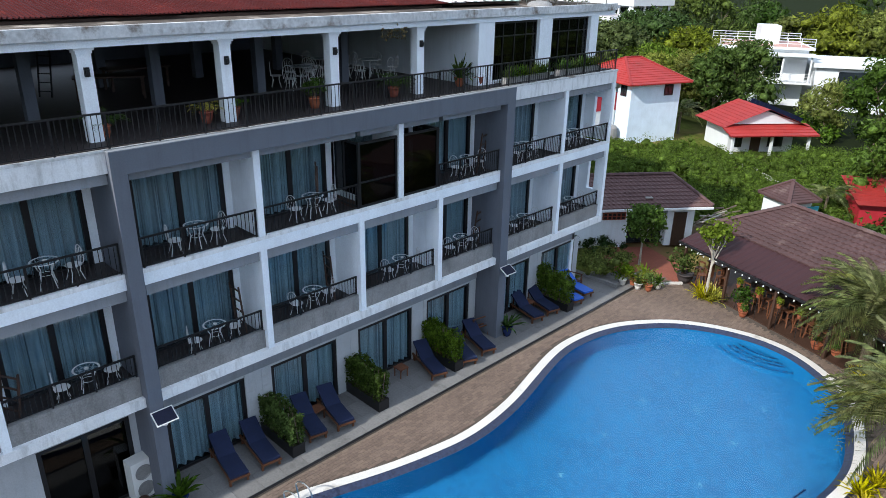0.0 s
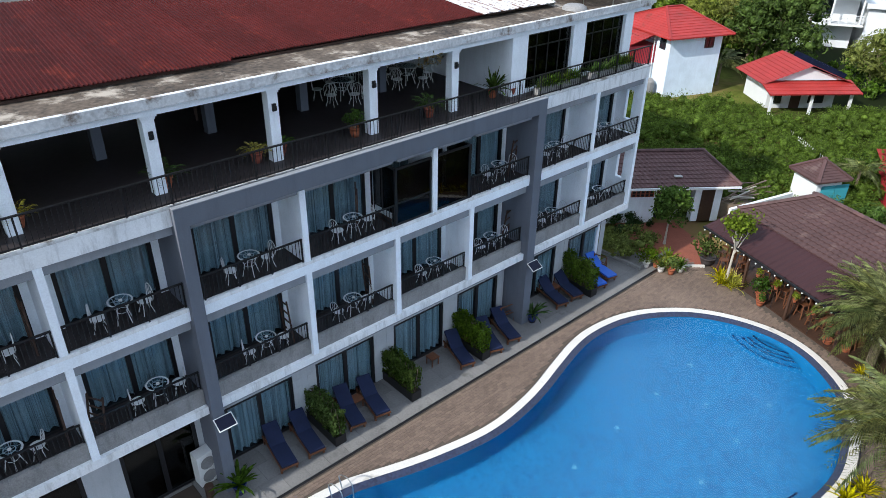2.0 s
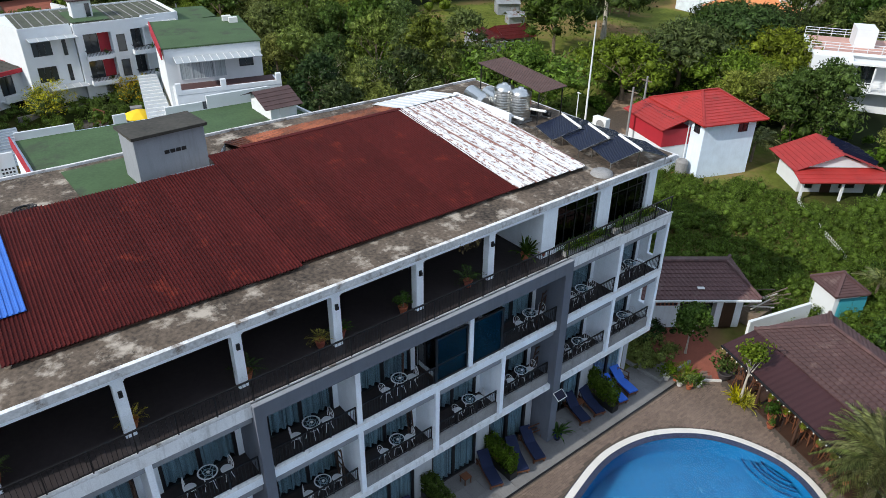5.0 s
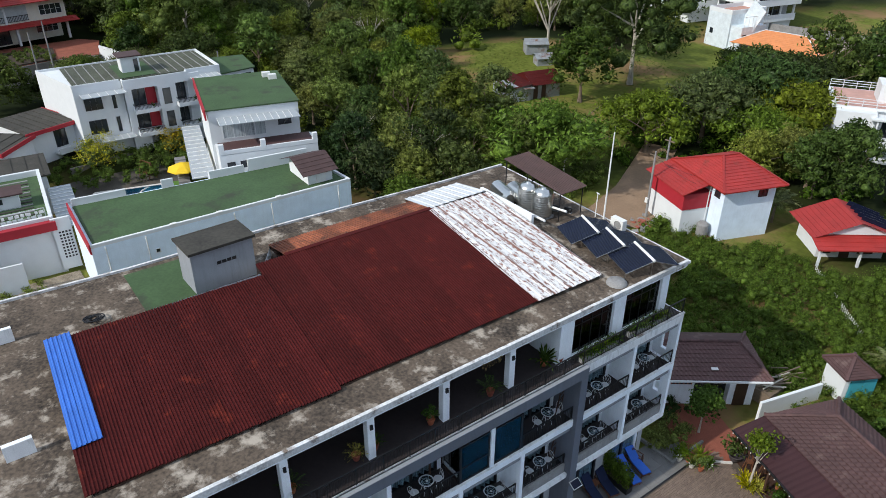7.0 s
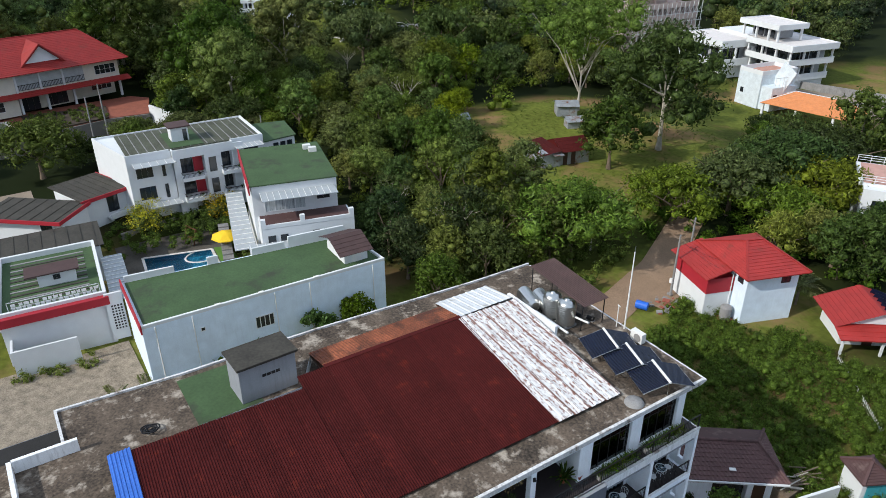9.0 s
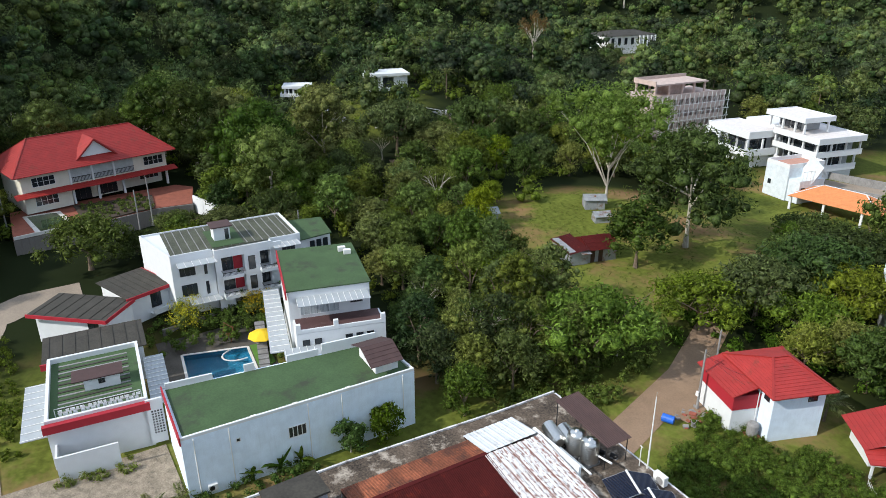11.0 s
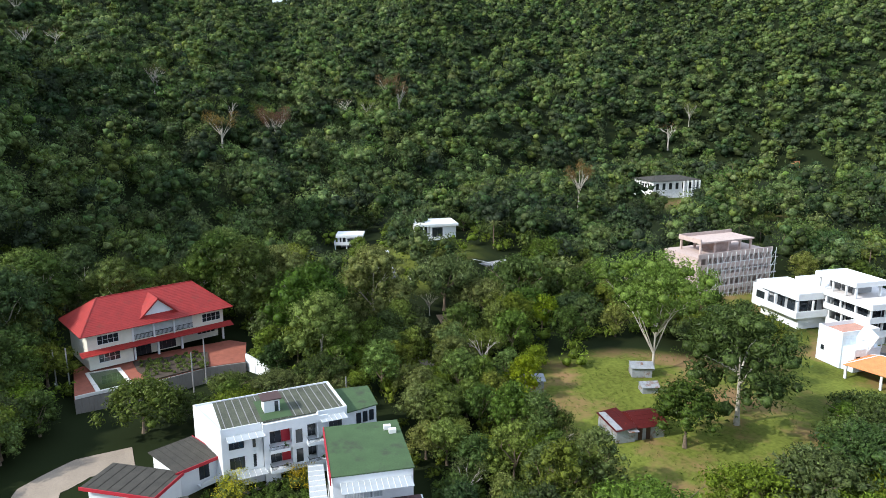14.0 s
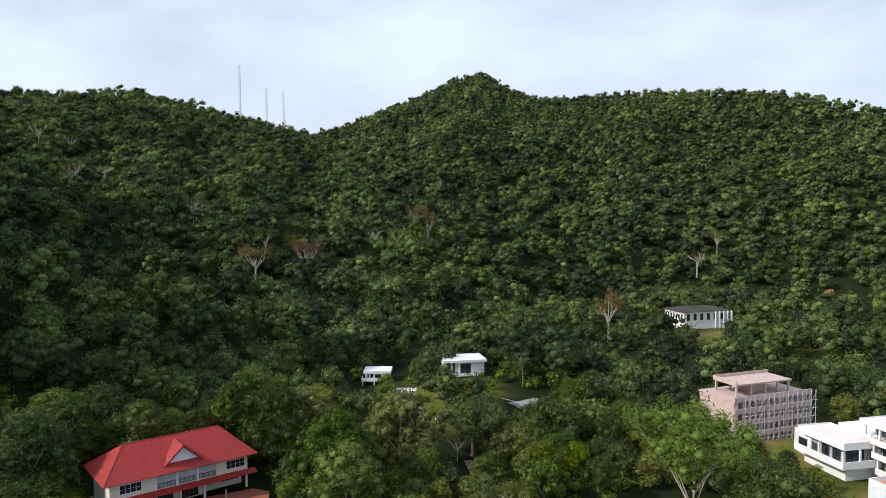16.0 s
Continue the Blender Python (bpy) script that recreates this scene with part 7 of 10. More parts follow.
part("ground_floor", Geo().box(0.8, 13.0, 0.6, 12.0, 0, 3.6), WHITE_CLEAN, mh)
storey(0, 14.6, -1.6, 8.0, 3.604, 7.4, 2.6, 3, 1.3, 5.0)
flat_roof(-0.2, 13.7, -0.5, 8.3, 7.404, 9.0)
part("side_wing", Geo().box(-5.5, -0.3, 3.0, 10.0, 0, 6.6), WHITE_CLEAN, mh, "white side wing")
part("rear_block", Geo().box(2.0, 13.5, 8.5, 15.5, 3.604, 9.6), WHITE_CLEAN, mh, "plain white rear block")
part("ground_floor", Geo().box(14.2, 25.4, 7.6, 18.0, 0, 2.2), WHITE_CLEAN, mh)
storey(14.7, 26.0, 6.4, 18.4, 2.204, 5.6, 2.2, 4, 1.1)
storey(13.9, 26.6, 6.1, 18.7, 5.604, 8.6, 2.4, 4, 1.0)
flat_roof(13.8, 27.0, 5.9, 19.0, 8.604, 9.9)
part("upper_room", Geo().box(12.4, 19.0, 8.6, 13.6, 9.905, 12.3), LOGGIA_SHADE, mh, "upper room with shade put into the grey")
for u in (11.6, 15.4, 19.0, 21.6):
    part("upper_post", Geo().box(u, u + 0.4, 6.4, 6.8, 9.905, 12.3), WHITE_CLEAN, mh)
part("upper_post", Geo().box(21.6, 22.0, 12.8, 13.2, 9.905, 12.3), WHITE_CLEAN, mh)
for u in (12.8, 16.0):
    window(mh, u, u + 2.8, 10.0, 12.0, y=8.6, cols=2)
flat_roof(10.9, 22.4, 5.8, 14.2, 12.304, 13.4)
bw, L = house("pale_outhouse", "pale blue-white block with roof terrace and outside stair", (-86.3, 129.3), (-80.5, 128.3), -1.2, "house")
part("wall", Geo().box(0, L, 0, 9.2, 0, 6.6), mat("pale_blue_paint", (0.62, 0.68, 0.72), 0.8), bw, "pale blue walls")
part("terrace", Geo().box(0.3, L - 0.3, 0.3, 8.9, 6.603, 6.66), mat("pink_terrace", (0.45, 0.24, 0.18), 0.8), bw)
parapet(bw, [(0, 0), (L, 0), (L, 9.2), (0, 9.2)], 6.6, 7.4)
window(bw, 1.0, 1.8, 2.4, 3.4, cols=2)
part("lean_to", Geo().slab([(L + 0.01, 0.4), (L + 2.6, 0.6), (L + 2.6, 7.0), (L + 0.01, 7.0)], 0, 4.6), bpy.data.materials["pale_blue_paint"], bw, "pale blue lean-to")
part("lean_to_roof", Geo().bar((L - 0.1, 3.6, 6.2), (L + 3.1, 3.6, 4.5), 0.14, 7.2), bpy.data.materials["pale_blue_paint"], bw, "sloping pale roof slab")
window(bw, 1.0, 2.0, 2.0, 3.2, y=L + 2.6, cols=2, side="right")
for k in range(7):
    part("rail_post", Geo().box(L + 3.0, L + 3.08, 0.5 + k, 0.58 + k, 4.6, 6.6), WHITE_CLEAN, bw)
part("rail", Geo().box(L + 3.0, L + 3.08, 0.4, 6.7, 6.604, 6.7), WHITE_CLEAN, bw)
og, L = house("orange_pavilion", "open pavilion with orange tiled hip roof", (-77.6, 124.6), (-64.0, 126.4), -1.6, "pavilion")
hip_roof(og, 0, L + 3, 0, 9, 3.0, 2.2, ORANGE_TILE, 10, 4.5, "orange tiled roof", WHITE_CLEAN)
for u, v in ((0.5, 0.5), (L / 2, 0.5), (L, 0.5), (0.5, 8.5), (L, 8.5)):
    part("column", Geo().box(u - 0.2, u + 0.2, v - 0.2, v + 0.2, 0, 2.93), WHITE_CLEAN, og)
yw = thing("yard_wall", "long grey boundary wall round a pale yard", "wall", (-70, 150, -1.5))
world_part("wall", Geo().bar((-86, 148, -0.4), (-40, 160, -0.4), 0.3, 2.4).bar((-80, 138, -0.2), (-66, 142, -0.2), 0.3, 2.4), BARE, yw)
world_part("yard", Geo().slab([(-80, 139), (-45, 141), (-40, 159), (-84, 147)], -2.9, -0.55), ROAD, yw, "pale concrete yard")

# ---- small far houses ----
def modern_box(name, label, p, q, z, depth, h):
    b, L = house(name, label, p, q, z, "house")
    lo, hi = h * 0.42, h - 0.6
    part("wall", Geo().box(0, L * 0.34, 2.4, depth, lo, hi).box(L * 0.34, L, 0.6, depth, lo, hi), WHITE_CLEAN, b, "white rendered walls")
    # grey in place of white puts the balcony's shade into the wall
    part("ground_floor", Geo().box(0.8, L - 0.4, 1.6, depth - 0.2, 0, lo - 0.3), GREY_MID, b, "ground floor greyed to paint the shade under the balcony")
    part("roof", Geo().box(-0.5, L + 0.5, -0.5, depth + 0.4, hi + 0.002, h - 0.1), WHITE_CLEAN, b, "flat white roof")
    for x0, x1, y0, y1 in ((-0.5, L + 0.5, -0.5, -0.3), (-0.5, L + 0.5, depth + 0.2, depth + 0.4), (-0.5, -0.3, -0.29, depth + 0.19), (L + 0.3, L + 0.5, -0.29, depth + 0.19)):
        part("roof_kerb", Geo().box(x0, x1, y0, y1, h - 0.098, h + 0.12), WHITE_CLEAN, b)
    part("balcony", Geo().box(-1.0, L * 0.8, -1.2, 2.39, lo - 0.25, lo - 0.01), WHITE_CLEAN, b, "white balcony slab")
    part("balcony_parapet", Geo().box(-1.0, L * 0.8, -1.2, -1.05, lo - 0.008, lo + 0.75).box(-1.0, -0.85, -1.04, 2.39, lo - 0.008, lo + 0.75), WHITE_CLEAN, b)
    for u in (0.0, L * 0.16, L * 0.34):
        part("column", Geo().box(u, u + 0.35, -0.2, 0.15, lo, hi), WHITE_CLEAN, b, "square white column")
    for u in (-0.8, L * 0.36, L * 0.72):
        part("post", Geo().box(u, u + 0.3, -1.0, -0.7, 0, lo - 0.252), WHITE_CLEAN, b)
    window(b, 0.4, L * 0.3, lo + 0.05, hi - 0.4, y=2.4, cols=2, name="glazed_door")
    window(b, L * 0.4, L * 0.66, lo + 0.2, hi - 0.5, y=0.6, cols=2)
    return b


modern_box("hill_house", "white flat-roofed house with columns among trees", (-189.5, 87.5), (-186.5, 99.5), 5.5, 9, 7.6)
modern_box("hill_house", "small white flat-roofed house among trees", (-198.5, 65.5), (-195.5, 72.0), 6.0, 6, 4.4)
modern_box("garden_pavilion", "small concrete pavilion with flat roof", (-174.5, 66.5), (-172.5, 70.5), 5.5, 4, 4.0)
tt = thing("railed_platform", "white railed concrete platform among trees", "terrace", (-163, 98, 5.0))
world_part("deck", Geo().slab([(-164.6, 93.0), (-158.0, 95.0), (-160.0, 104.0), (-166.6, 102.0)], 4.0, 6.4), BARE, tt)
world_part("rail", Geo().bar((-164.6, 93, 7.2), (-158, 95, 7.2), 0.1).bar((-158, 95, 7.2), (-160, 104, 7.2), 0.1).bar((-158, 95, 6.8), (-160, 104, 6.8), 0.08), IRON_WHITE, tt)
fb, L = house("columned_building", "grey-white columned building in the far woods", (-247.5, 236.5), (-243.5, 261.5), 2.4, "building")
part("wall", Geo().box(0, L, 0, 16, 0, 8.6), mat("weathered_white", (0.70, 0.69, 0.68), 0.85, var=0.2), fb)
hip_roof(fb, -0.8, L + 0.8, -0.8, 16.8, 8.6, 1.8, DARK_ROOF, 6, 7)
for i in range(7):
    window(fb, 1.5 + i * 3.6, 3.1 + i * 3.6, 4.6, 7.6, cols=1)
    window(fb, 1.2 + i * 2.1, 2.3 + i * 2.1, 4.8, 7.2, y=0, cols=1, side="left")
for i in range(5):
    part("column", Geo().tube((L - 9 + i * 2.2, -1.0, 0), (L - 9 + i * 2.2, -1.0, 8.5), 0.35), WHITE_CLEAN, fb)
fr, L = house("far_red_house", "far house with orange-red tiled roof", (-289.0, 388.0), (-283.0, 404.0), 3.5, "house")
part("wall", Geo().box(0, L, 0, 10, 0, 3), WHITE_CLEAN, fr)
hip_roof(fr, -1, L + 1, -1, 11, 3, 3.2, ORANGE_TILE, 6)

# ---- trees and plants ----
def trunk_geo(rng, height, r, limbs, spread, top):
    """A bent tapering trunk with limbs that fork out into the crown. Returns the shape and the limb ends."""
    g = Geo()
    pts, radii = [], []
    bend = rng.uniform(-0.06, 0.06, 2) * height
    for i in range(5):
        u = i / 4
        pts.append((bend[0] * u * u, bend[1] * u * u, height * u))
        radii.append(r * (1 - 0.55 * u) * (1.35 if i == 0 else 1))
    g.path(pts, radii, 7)
    ends = []
    for i in range(limbs):
        a = 6.283 * i / limbs + rng.uniform(-0.4, 0.4)
        u = rng.uniform(0.3 if limbs == 13 else 0.55, 1.0)
        b = Vector((bend[0] * u * u, bend[1] * u * u, height * u))
        d = spread * rng.uniform(0.55, 1.0)
        e = Vector((math.cos(a) * d, math.sin(a) * d, top * rng.uniform(0.75, 1.0)))
        mid = b.lerp(e, 0.5) + Vector((rng.uniform(-0.1, 0.1), rng.uniform(-0.1, 0.1), rng.uniform(0.02, 0.16))) * spread
        g.path([b, mid, e], [r * 0.45, r * 0.3, r * 0.1], 5)
        for k in range(2):
            f = e + Vector((rng.uniform(-1, 1), rng.uniform(-1, 1), rng.uniform(0.1, 0.8))) * spread * 0.3
            g.path([mid.lerp(e, 0.5), f], [r * 0.2, r * 0.05], 3)
            ends.append(f)
        ends.append(e)
    return g, ends


def make_tree(kind, seed):
    rng = np.random.default_rng(seed)
    spec = {
        # trunk height, trunk radius, crown radius, crown base, crown top, lobes, lobe share, leaves, leaf size, material, bark
        "broad": (3.5, 0.22, 3.8, 1.2, 8.5, 40, 0.27, 2700, 0.52, LEAF_TREE, BARK),
        "spread": (3.0, 0.30, 6.2, 2.6, 6.6, 70, 0.17, 4000, 0.52, LEAF_TREE, BARK),
        "tall": (8.0, 0.36, 8.0, 2.6, 17.5, 84, 0.22, 5800, 0.66, LEAF_TREE, BARK_PALE),
        "pale": (7.5, 0.24, 10.0, 8.5, 17.5, 40, 0.19, 9000, 0.56, LEAF_PALE, BARK_PALE),
        "grey": (4.0, 0.16, 4.0, 2.5, 9.0, 24, 0.24, 1100, 0.34, LEAF_TREE, BARK_PALE),
        "bright": (2.6, 0.2, 3.2, 0.9, 6.0, 34, 0.28, 2600, 0.42, LEAF_BRIGHT, BARK),
        "brown": (6.0, 0.28, 4.4, 5.0, 11.0, 16, 0.24, 1500, 0.4, LEAF_BROWN, BARK_PALE),
        "bare": (4.5, 0.21, 3.4, 3.0, 8.5, 8, 0.2, 160, 0.3, LEAF_BROWN, BARK_PALE),
        "willow": (4.0, 0.24, 4.2, 0.8, 10.0, 56, 0.20, 3100, 0.46, LEAF_TREE, BARK),
    }[kind]
    th, tr, cr, cb, ct, nl, share, leaves, size, lm, bm_ = spec
    label = {"broad": "dense green broadleaf tree", "spread": "wide flat-crowned green shade tree", "tall": "tall dark green tree with pale trunk",
             "pale": "tall bright green tree with pale bare limbs", "grey": "thin greyish tree with sparse leaves", "bright": "small bright green tree",
             "brown": "bare-limbed tree with brown leaves", "willow": "soft drooping green tree", "bare": "dead leafless tree with bleached pale limbs"}[kind]
    t = thing("tree", label, "tree", (0, 0, -50), group="trees")
    g, ends = trunk_geo(rng, th, tr, {"pale": 13, "grey": 10, "brown": 9, "bare": 9}.get(kind, 5), cr * (0.84 if kind == "pale" else 0.6 if kind in ("tall", "broad", "willow") else 0.75), (cb + ct) / 2 + (ct - cb) * 0.2)
    part("trunk", g, bm_, t, "pale grey trunk" if bm_ is BARK_PALE else "")
    lob = []
    for i in range(nl):
        u = rng.uniform(0, 1) ** 0.8
        a = rng.uniform(0, 6.283)
        w = math.sqrt(max(0.03, 1 - (2 * u - 0.75) ** 2 / 1.6)) if kind != "spread" else math.sqrt(max(0.05, 1 - u**2))
        d = cr * w * math.sqrt(rng.uniform(0.05, 1.0)) * (1 - share * 0.5)
        lob.append((math.cos(a) * d, math.sin(a) * d, cb + (ct - cb) * (0.12 + 0.78 * u), cr * share * rng.uniform(0.75, 1.3)))
    if kind in ("pale", "grey", "brown", "bare"):
        lob = [(e.x + rng.uniform(-1, 1) * cr * 0.08, e.y + rng.uniform(-1, 1) * cr * 0.08, e.z + rng.uniform(-0.02, 0.12) * cr, cr * share * rng.uniform(0.6, 1.1)) for e in ends for _ in range(2)]
        if kind == "pale":
            lob += [(x * 0.72, y * 0.72, z - 0.22 * cr, r) for x, y, z, r in lob[::2]] + [(x * 0.5, y * 0.5, z + 0.12 * cr, r * 1.2) for x, y, z, r in lob[::3]]
    q = lobes_crown(rng, lob, leaves, size, top_bias=0.3, tri=True)
    if kind == "willow":
        q[:, :, 2] -= rng.uniform(0, 1.2, (len(q), 1)) * (np.hypot(q[:, 0, 0], q[:, 0, 1]) / cr)[:, None]
    if kind in ("broad", "spread", "tall", "willow", "bright", "pale"):
        me = leafy_mesh("crown", q, lumps(rng, lob, BALL, 0.45 if kind == "pale" else 0.52), BALL, lm)
    else:
        me = quad_mesh("crown", q, lm)
    part("crown", me, lm, t, "")
    return t


TREES = {k: [make_tree(k, 100 + 7 * i + 31 * j) for i in range(n)] for j, (k, n) in enumerate((("broad", 5), ("spread", 4), ("tall", 2), ("pale", 1), ("grey", 2), ("bright", 2), ("brown", 1), ("willow", 3), ("bare", 2)))}
trng = random.Random(11)


def plant_tree(kind, x, y, s=1.0, z=None, tall=1.0):
    src = TREES[kind][trng.randrange(len(TREES[kind]))]
    z = float(land(x, y)) if z is None else z
    m = pose(x, y, z - 0.1, 0, 0, trng.uniform(0, 360)) @ Matrix.Diagonal((s, s, s * tall, 1))
    copy_thing(src, m)


def in_lawn(x, y):
    return ((x + 77) / 21) ** 2 + ((y - 80) / 23) ** 2 < 1 or ((x + 61) / 9) ** 2 + ((y - 62) / 9) ** 2 < 1 or ((x + 74) / 15) ** 2 + ((y - 101) / 12) ** 2 < 1 or ((x + 100) / 9) ** 2 + ((y - 94) / 13) ** 2 < 1


HOUSES = [(-100, -50, -14, 36), (-150, -118, -6, 24), (-38, 16, -20, 33), (-43, -26, 50, 66), (-32, -16, 53, 70), (-40, -14, 80, 102), (-126, -84, 122, 160),
          (-148, -112, 126, 162), (-90, -58, 118, 145), (-194, -180, 82, 104), (-205, -190, 60, 76), (-178, -168, 62, 74), (-168, -156, 90, 106)]


def free(x, y, margin=2.0):
    if in_lawn(x, y):
        return False
    for a, b, c, d in HOUSES:
        if a - margin < x < b + margin and c - margin < y < d + margin:
            return False
    # below the mansion's wall, and gardens on the slope
    if -122 < x < -99 and -12 < y < 28:
        return False
    if -160 < x < -139 and 50 < y < 106 or -141 < x < -114 and 58 < y < 72:
        return False
    if -63 < x < -52 and 45 < y < 56 and (x + 63) + (y - 45) > 6:
        return False
    # the dirt track past the hotel's rear and the lane at the guesthouses
    if abs((x + 42) * 0.86 + (y - 55) * 0.28) < 4.2 and 38 < y < 66:
        return False
    if -105 < x < -72 and -16 < y < 8:
        return False
    return True


def scatter(x0, x1, y0, y1, gap, kinds, smin, smax, seed, keep=0.95):
    r = random.Random(seed)
    y = y0
    row = 0
    while y < y1:
        x = x0 + (gap / 2 if row % 2 else 0)
        while x < x1:
            px, py = x + r.uniform(-0.4, 0.4) * gap, y + r.uniform(-0.4, 0.4) * gap
            if free(px, py) and r.random() < keep:
                plant_tree(r.choice(kinds), px, py, r.uniform(smin, smax), tall=r.uniform(0.85, 1.15))
            x += gap
        y += gap * 0.87
        row += 1


far_woods()
# single trees that stand out
plant_tree("tall", -122.6, 34.5, 1.05)
plant_tree("tall", -68.4, 85.3, 1.12)
plant_tree("pale", -89.8, 88.4, 1.12)
plant_tree("broad", -66.8, 72.9, 1.4, tall=0.85)
for x, y, s in ((-50.7, 50.6, 1.4), (-50.0, 67.0, 1.1), (-48.0, 75.1, 1.25), (-47.0, 85.5, 1.4), (-41.0, 75.0, 1.0), (-41.5, 84.5, 1.2), (-48.5, 96, 1.35), (-54, 92, 0.9), (-41.5, 107, 1.2), (-57.5, 101, 1.2)):
    plant_tree("spread", x, y, s, tall=0.95)
for x, y, s in ((-61.4, 46.7, 1.15), (-63.0, 53.7, 1.05), (-57.5, 41.5, 1.0)):
    plant_tree("willow", x, y, s)
for x, y, s in ((-57.5, 33.5, 0.85), (-62.5, 34.0, 0.9), (-66.5, 35.5, 0.8), (-54.0, 36.0, 0.8), (-51.0, 33.0, 0.7), (-60.0, 38.0, 0.85)):
    plant_tree("willow" if x < -60 else "broad", x, y, s)
plant_tree("grey", -101.9, 59.9, 1.1)
for x, y, k, s in ((-144.9, -14.1, "tall", 0.8), (-155, -10, "tall", 0.9), (-132.7, -13.9, "broad", 1.2), (-126, -12.3, "broad", 1.1), (-119, -12, "broad", 0.9), (-131.7, 29.5, "broad", 1.1), (-116.3, 26.5, "broad", 0.8), (-107.5, 4.0, "spread", 1.15), (-113.0, -10.0, "broad", 0.85), (-107.5, -14.5, "broad", 0.95), (-119.0, -15.5, "broad", 1.0), (-112.0, -19.0, "broad", 1.0), (-106.0, 16.5, "broad", 0.7), (-111.5, 17.5, "spread", 0.7), (-139, -12, "broad", 1.2), (-152, 3, "tall", 0.8), (-153.5, 14, "broad", 1.3), (-146, 29.5, "tall", 0.75)):
    plant_tree(k, x, y, s)
for x, y, s in ((-106, 11.5, 0.8), (-104, 17.5, 0.9), (-106, 24, 0.9), (-103, 31, 0.85)):
    plant_tree("spread", x, y, s, tall=0.8)
for x, y, s in ((-138.5, 70.8, 1.5), (-132.3, 86.7, 1.5), (-126, 98, 1.2), (-150, 108, 1.3)):
    plant_tree("spread", x, y, s, tall=1.2)
scatter(-76, -50, 31, 58, 4.7, ["broad", "willow", "willow", "broad", "broad", "bright", "grey"], 0.7, 1.0, 21)
scatter(-104, -76, 37, 62, 5.4, ["broad", "broad", "willow", "bright"], 0.75, 1.1, 22)
scatter(-152, -98, 62, 126, 8.0, ["broad", "broad", "spread", "bright"], 0.85, 1.2, 23, 0.85)
scatter(-150, -104, 27, 62, 6.6, ["broad", "broad", "tall", "spread"], 0.7, 1.1, 24)
scatter(-132, -98, -48, 1, 6.6, ["broad", "spread"], 0.8, 1.2, 25)
scatter(-168, -153, -32, 42, 6.0, ["broad", "tall", "broad"], 0.7, 1.0, 26)
scatter(-150, -118, -44, -15, 6.4, ["broad", "tall", "spread"], 0.7, 1.0, 27)
scatter(-38, -10, 66, 82, 5.0, ["broad", "bright", "broad"], 0.75, 1.05, 28)
scatter(-11, 14, 53, 84, 6.0, ["broad", "broad", "willow"], 0.7, 1.1, 29)
scatter(-110, -58, 106, 122, 7.5, ["broad", "spread", "bright"], 0.7, 1.05, 30, 0.85)
scatter(-56, -46, 100, 124, 7.5, ["broad", "spread"], 0.8, 1.1, 31, 0.85)
scatter(-45, -18, 105, 124, 7.0, ["broad", "broad", "willow"], 1.35, 1.7, 31, 0.95)
for x, y, k in ((-118, 124, 0.9), (-111, 127, 0.8), (-104, 129, 0.75), (-128, 127, 1.0), (-136, 125, 1.1), (-97, 128, 0.7), (-142, 135, 1.0), (-143, 146, 1.0), (-141, 158, 1.0), (-92, 124, 0.8), (-132, 166, 1.1), (-120, 170, 1.1), (-108, 176, 1.1)):
    plant_tree("broad", x, y, k)
# trees round the gardens on the slope
for x, y, k, s in ((-159.0, 79.3, "broad", 0.85), (-131.5, 77.2, "spread", 1.25), (-122.7, 83.2, "spread", 1.2), (-179.2, 65.0, "broad", 0.9), (-150.8, 109.6, "broad", 0.9), (-134.2, 110.3, "willow", 1.0), (-200.2, 109.5, "broad", 0.7), (-198.8, 85.7, "spread", 0.9), (-233.4, 87.3, "spread", 1.1), (-210.4, 134.2, "spread", 1.3), (-193.1, 138.5, "spread", 1.2), (-244.2, 139.4, "broad", 0.9), (-136.8, 66.1, "grey", 0.8)):
    plant_tree(k, x, y, s)
# bare and browning trees on the hillside
for az, r, k, s in ((84.8, 372, "grey", 1.5), (76.3, 331, "brown", 1.5), (95, 470, "grey", 1.6), (93, 480, "grey", 1.5), (79.5, 340, "grey", 1.3), (66.5, 400, "brown", 1.4), (69, 390, "grey", 1.4), (52, 300, "brown", 1.5), (44, 520, "grey", 1.7)):
    plant_tree(k, -r * math.sin(radians(az)), r * math.cos(radians(az)), s * 1.1, tall=1.2)
for x, y, k, s in ((-421, -21, "bare", 2.1), (-442, -7, "bare", 2.0), (-370, 35, "bare", 2.0), (-327, 79, "brown", 1.9), (-298, 51, "brown", 1.6), (-366, 127, "bare", 1.9), (-385, 161, "brown", 1.8), (-348, 343, "bare", 2.6)):
    plant_tree(k, x, y, s)
for group in TREES.values():
    for src in group:
        for o in (*src.children_recursive, src):
            bpy.data.objects.remove(o)


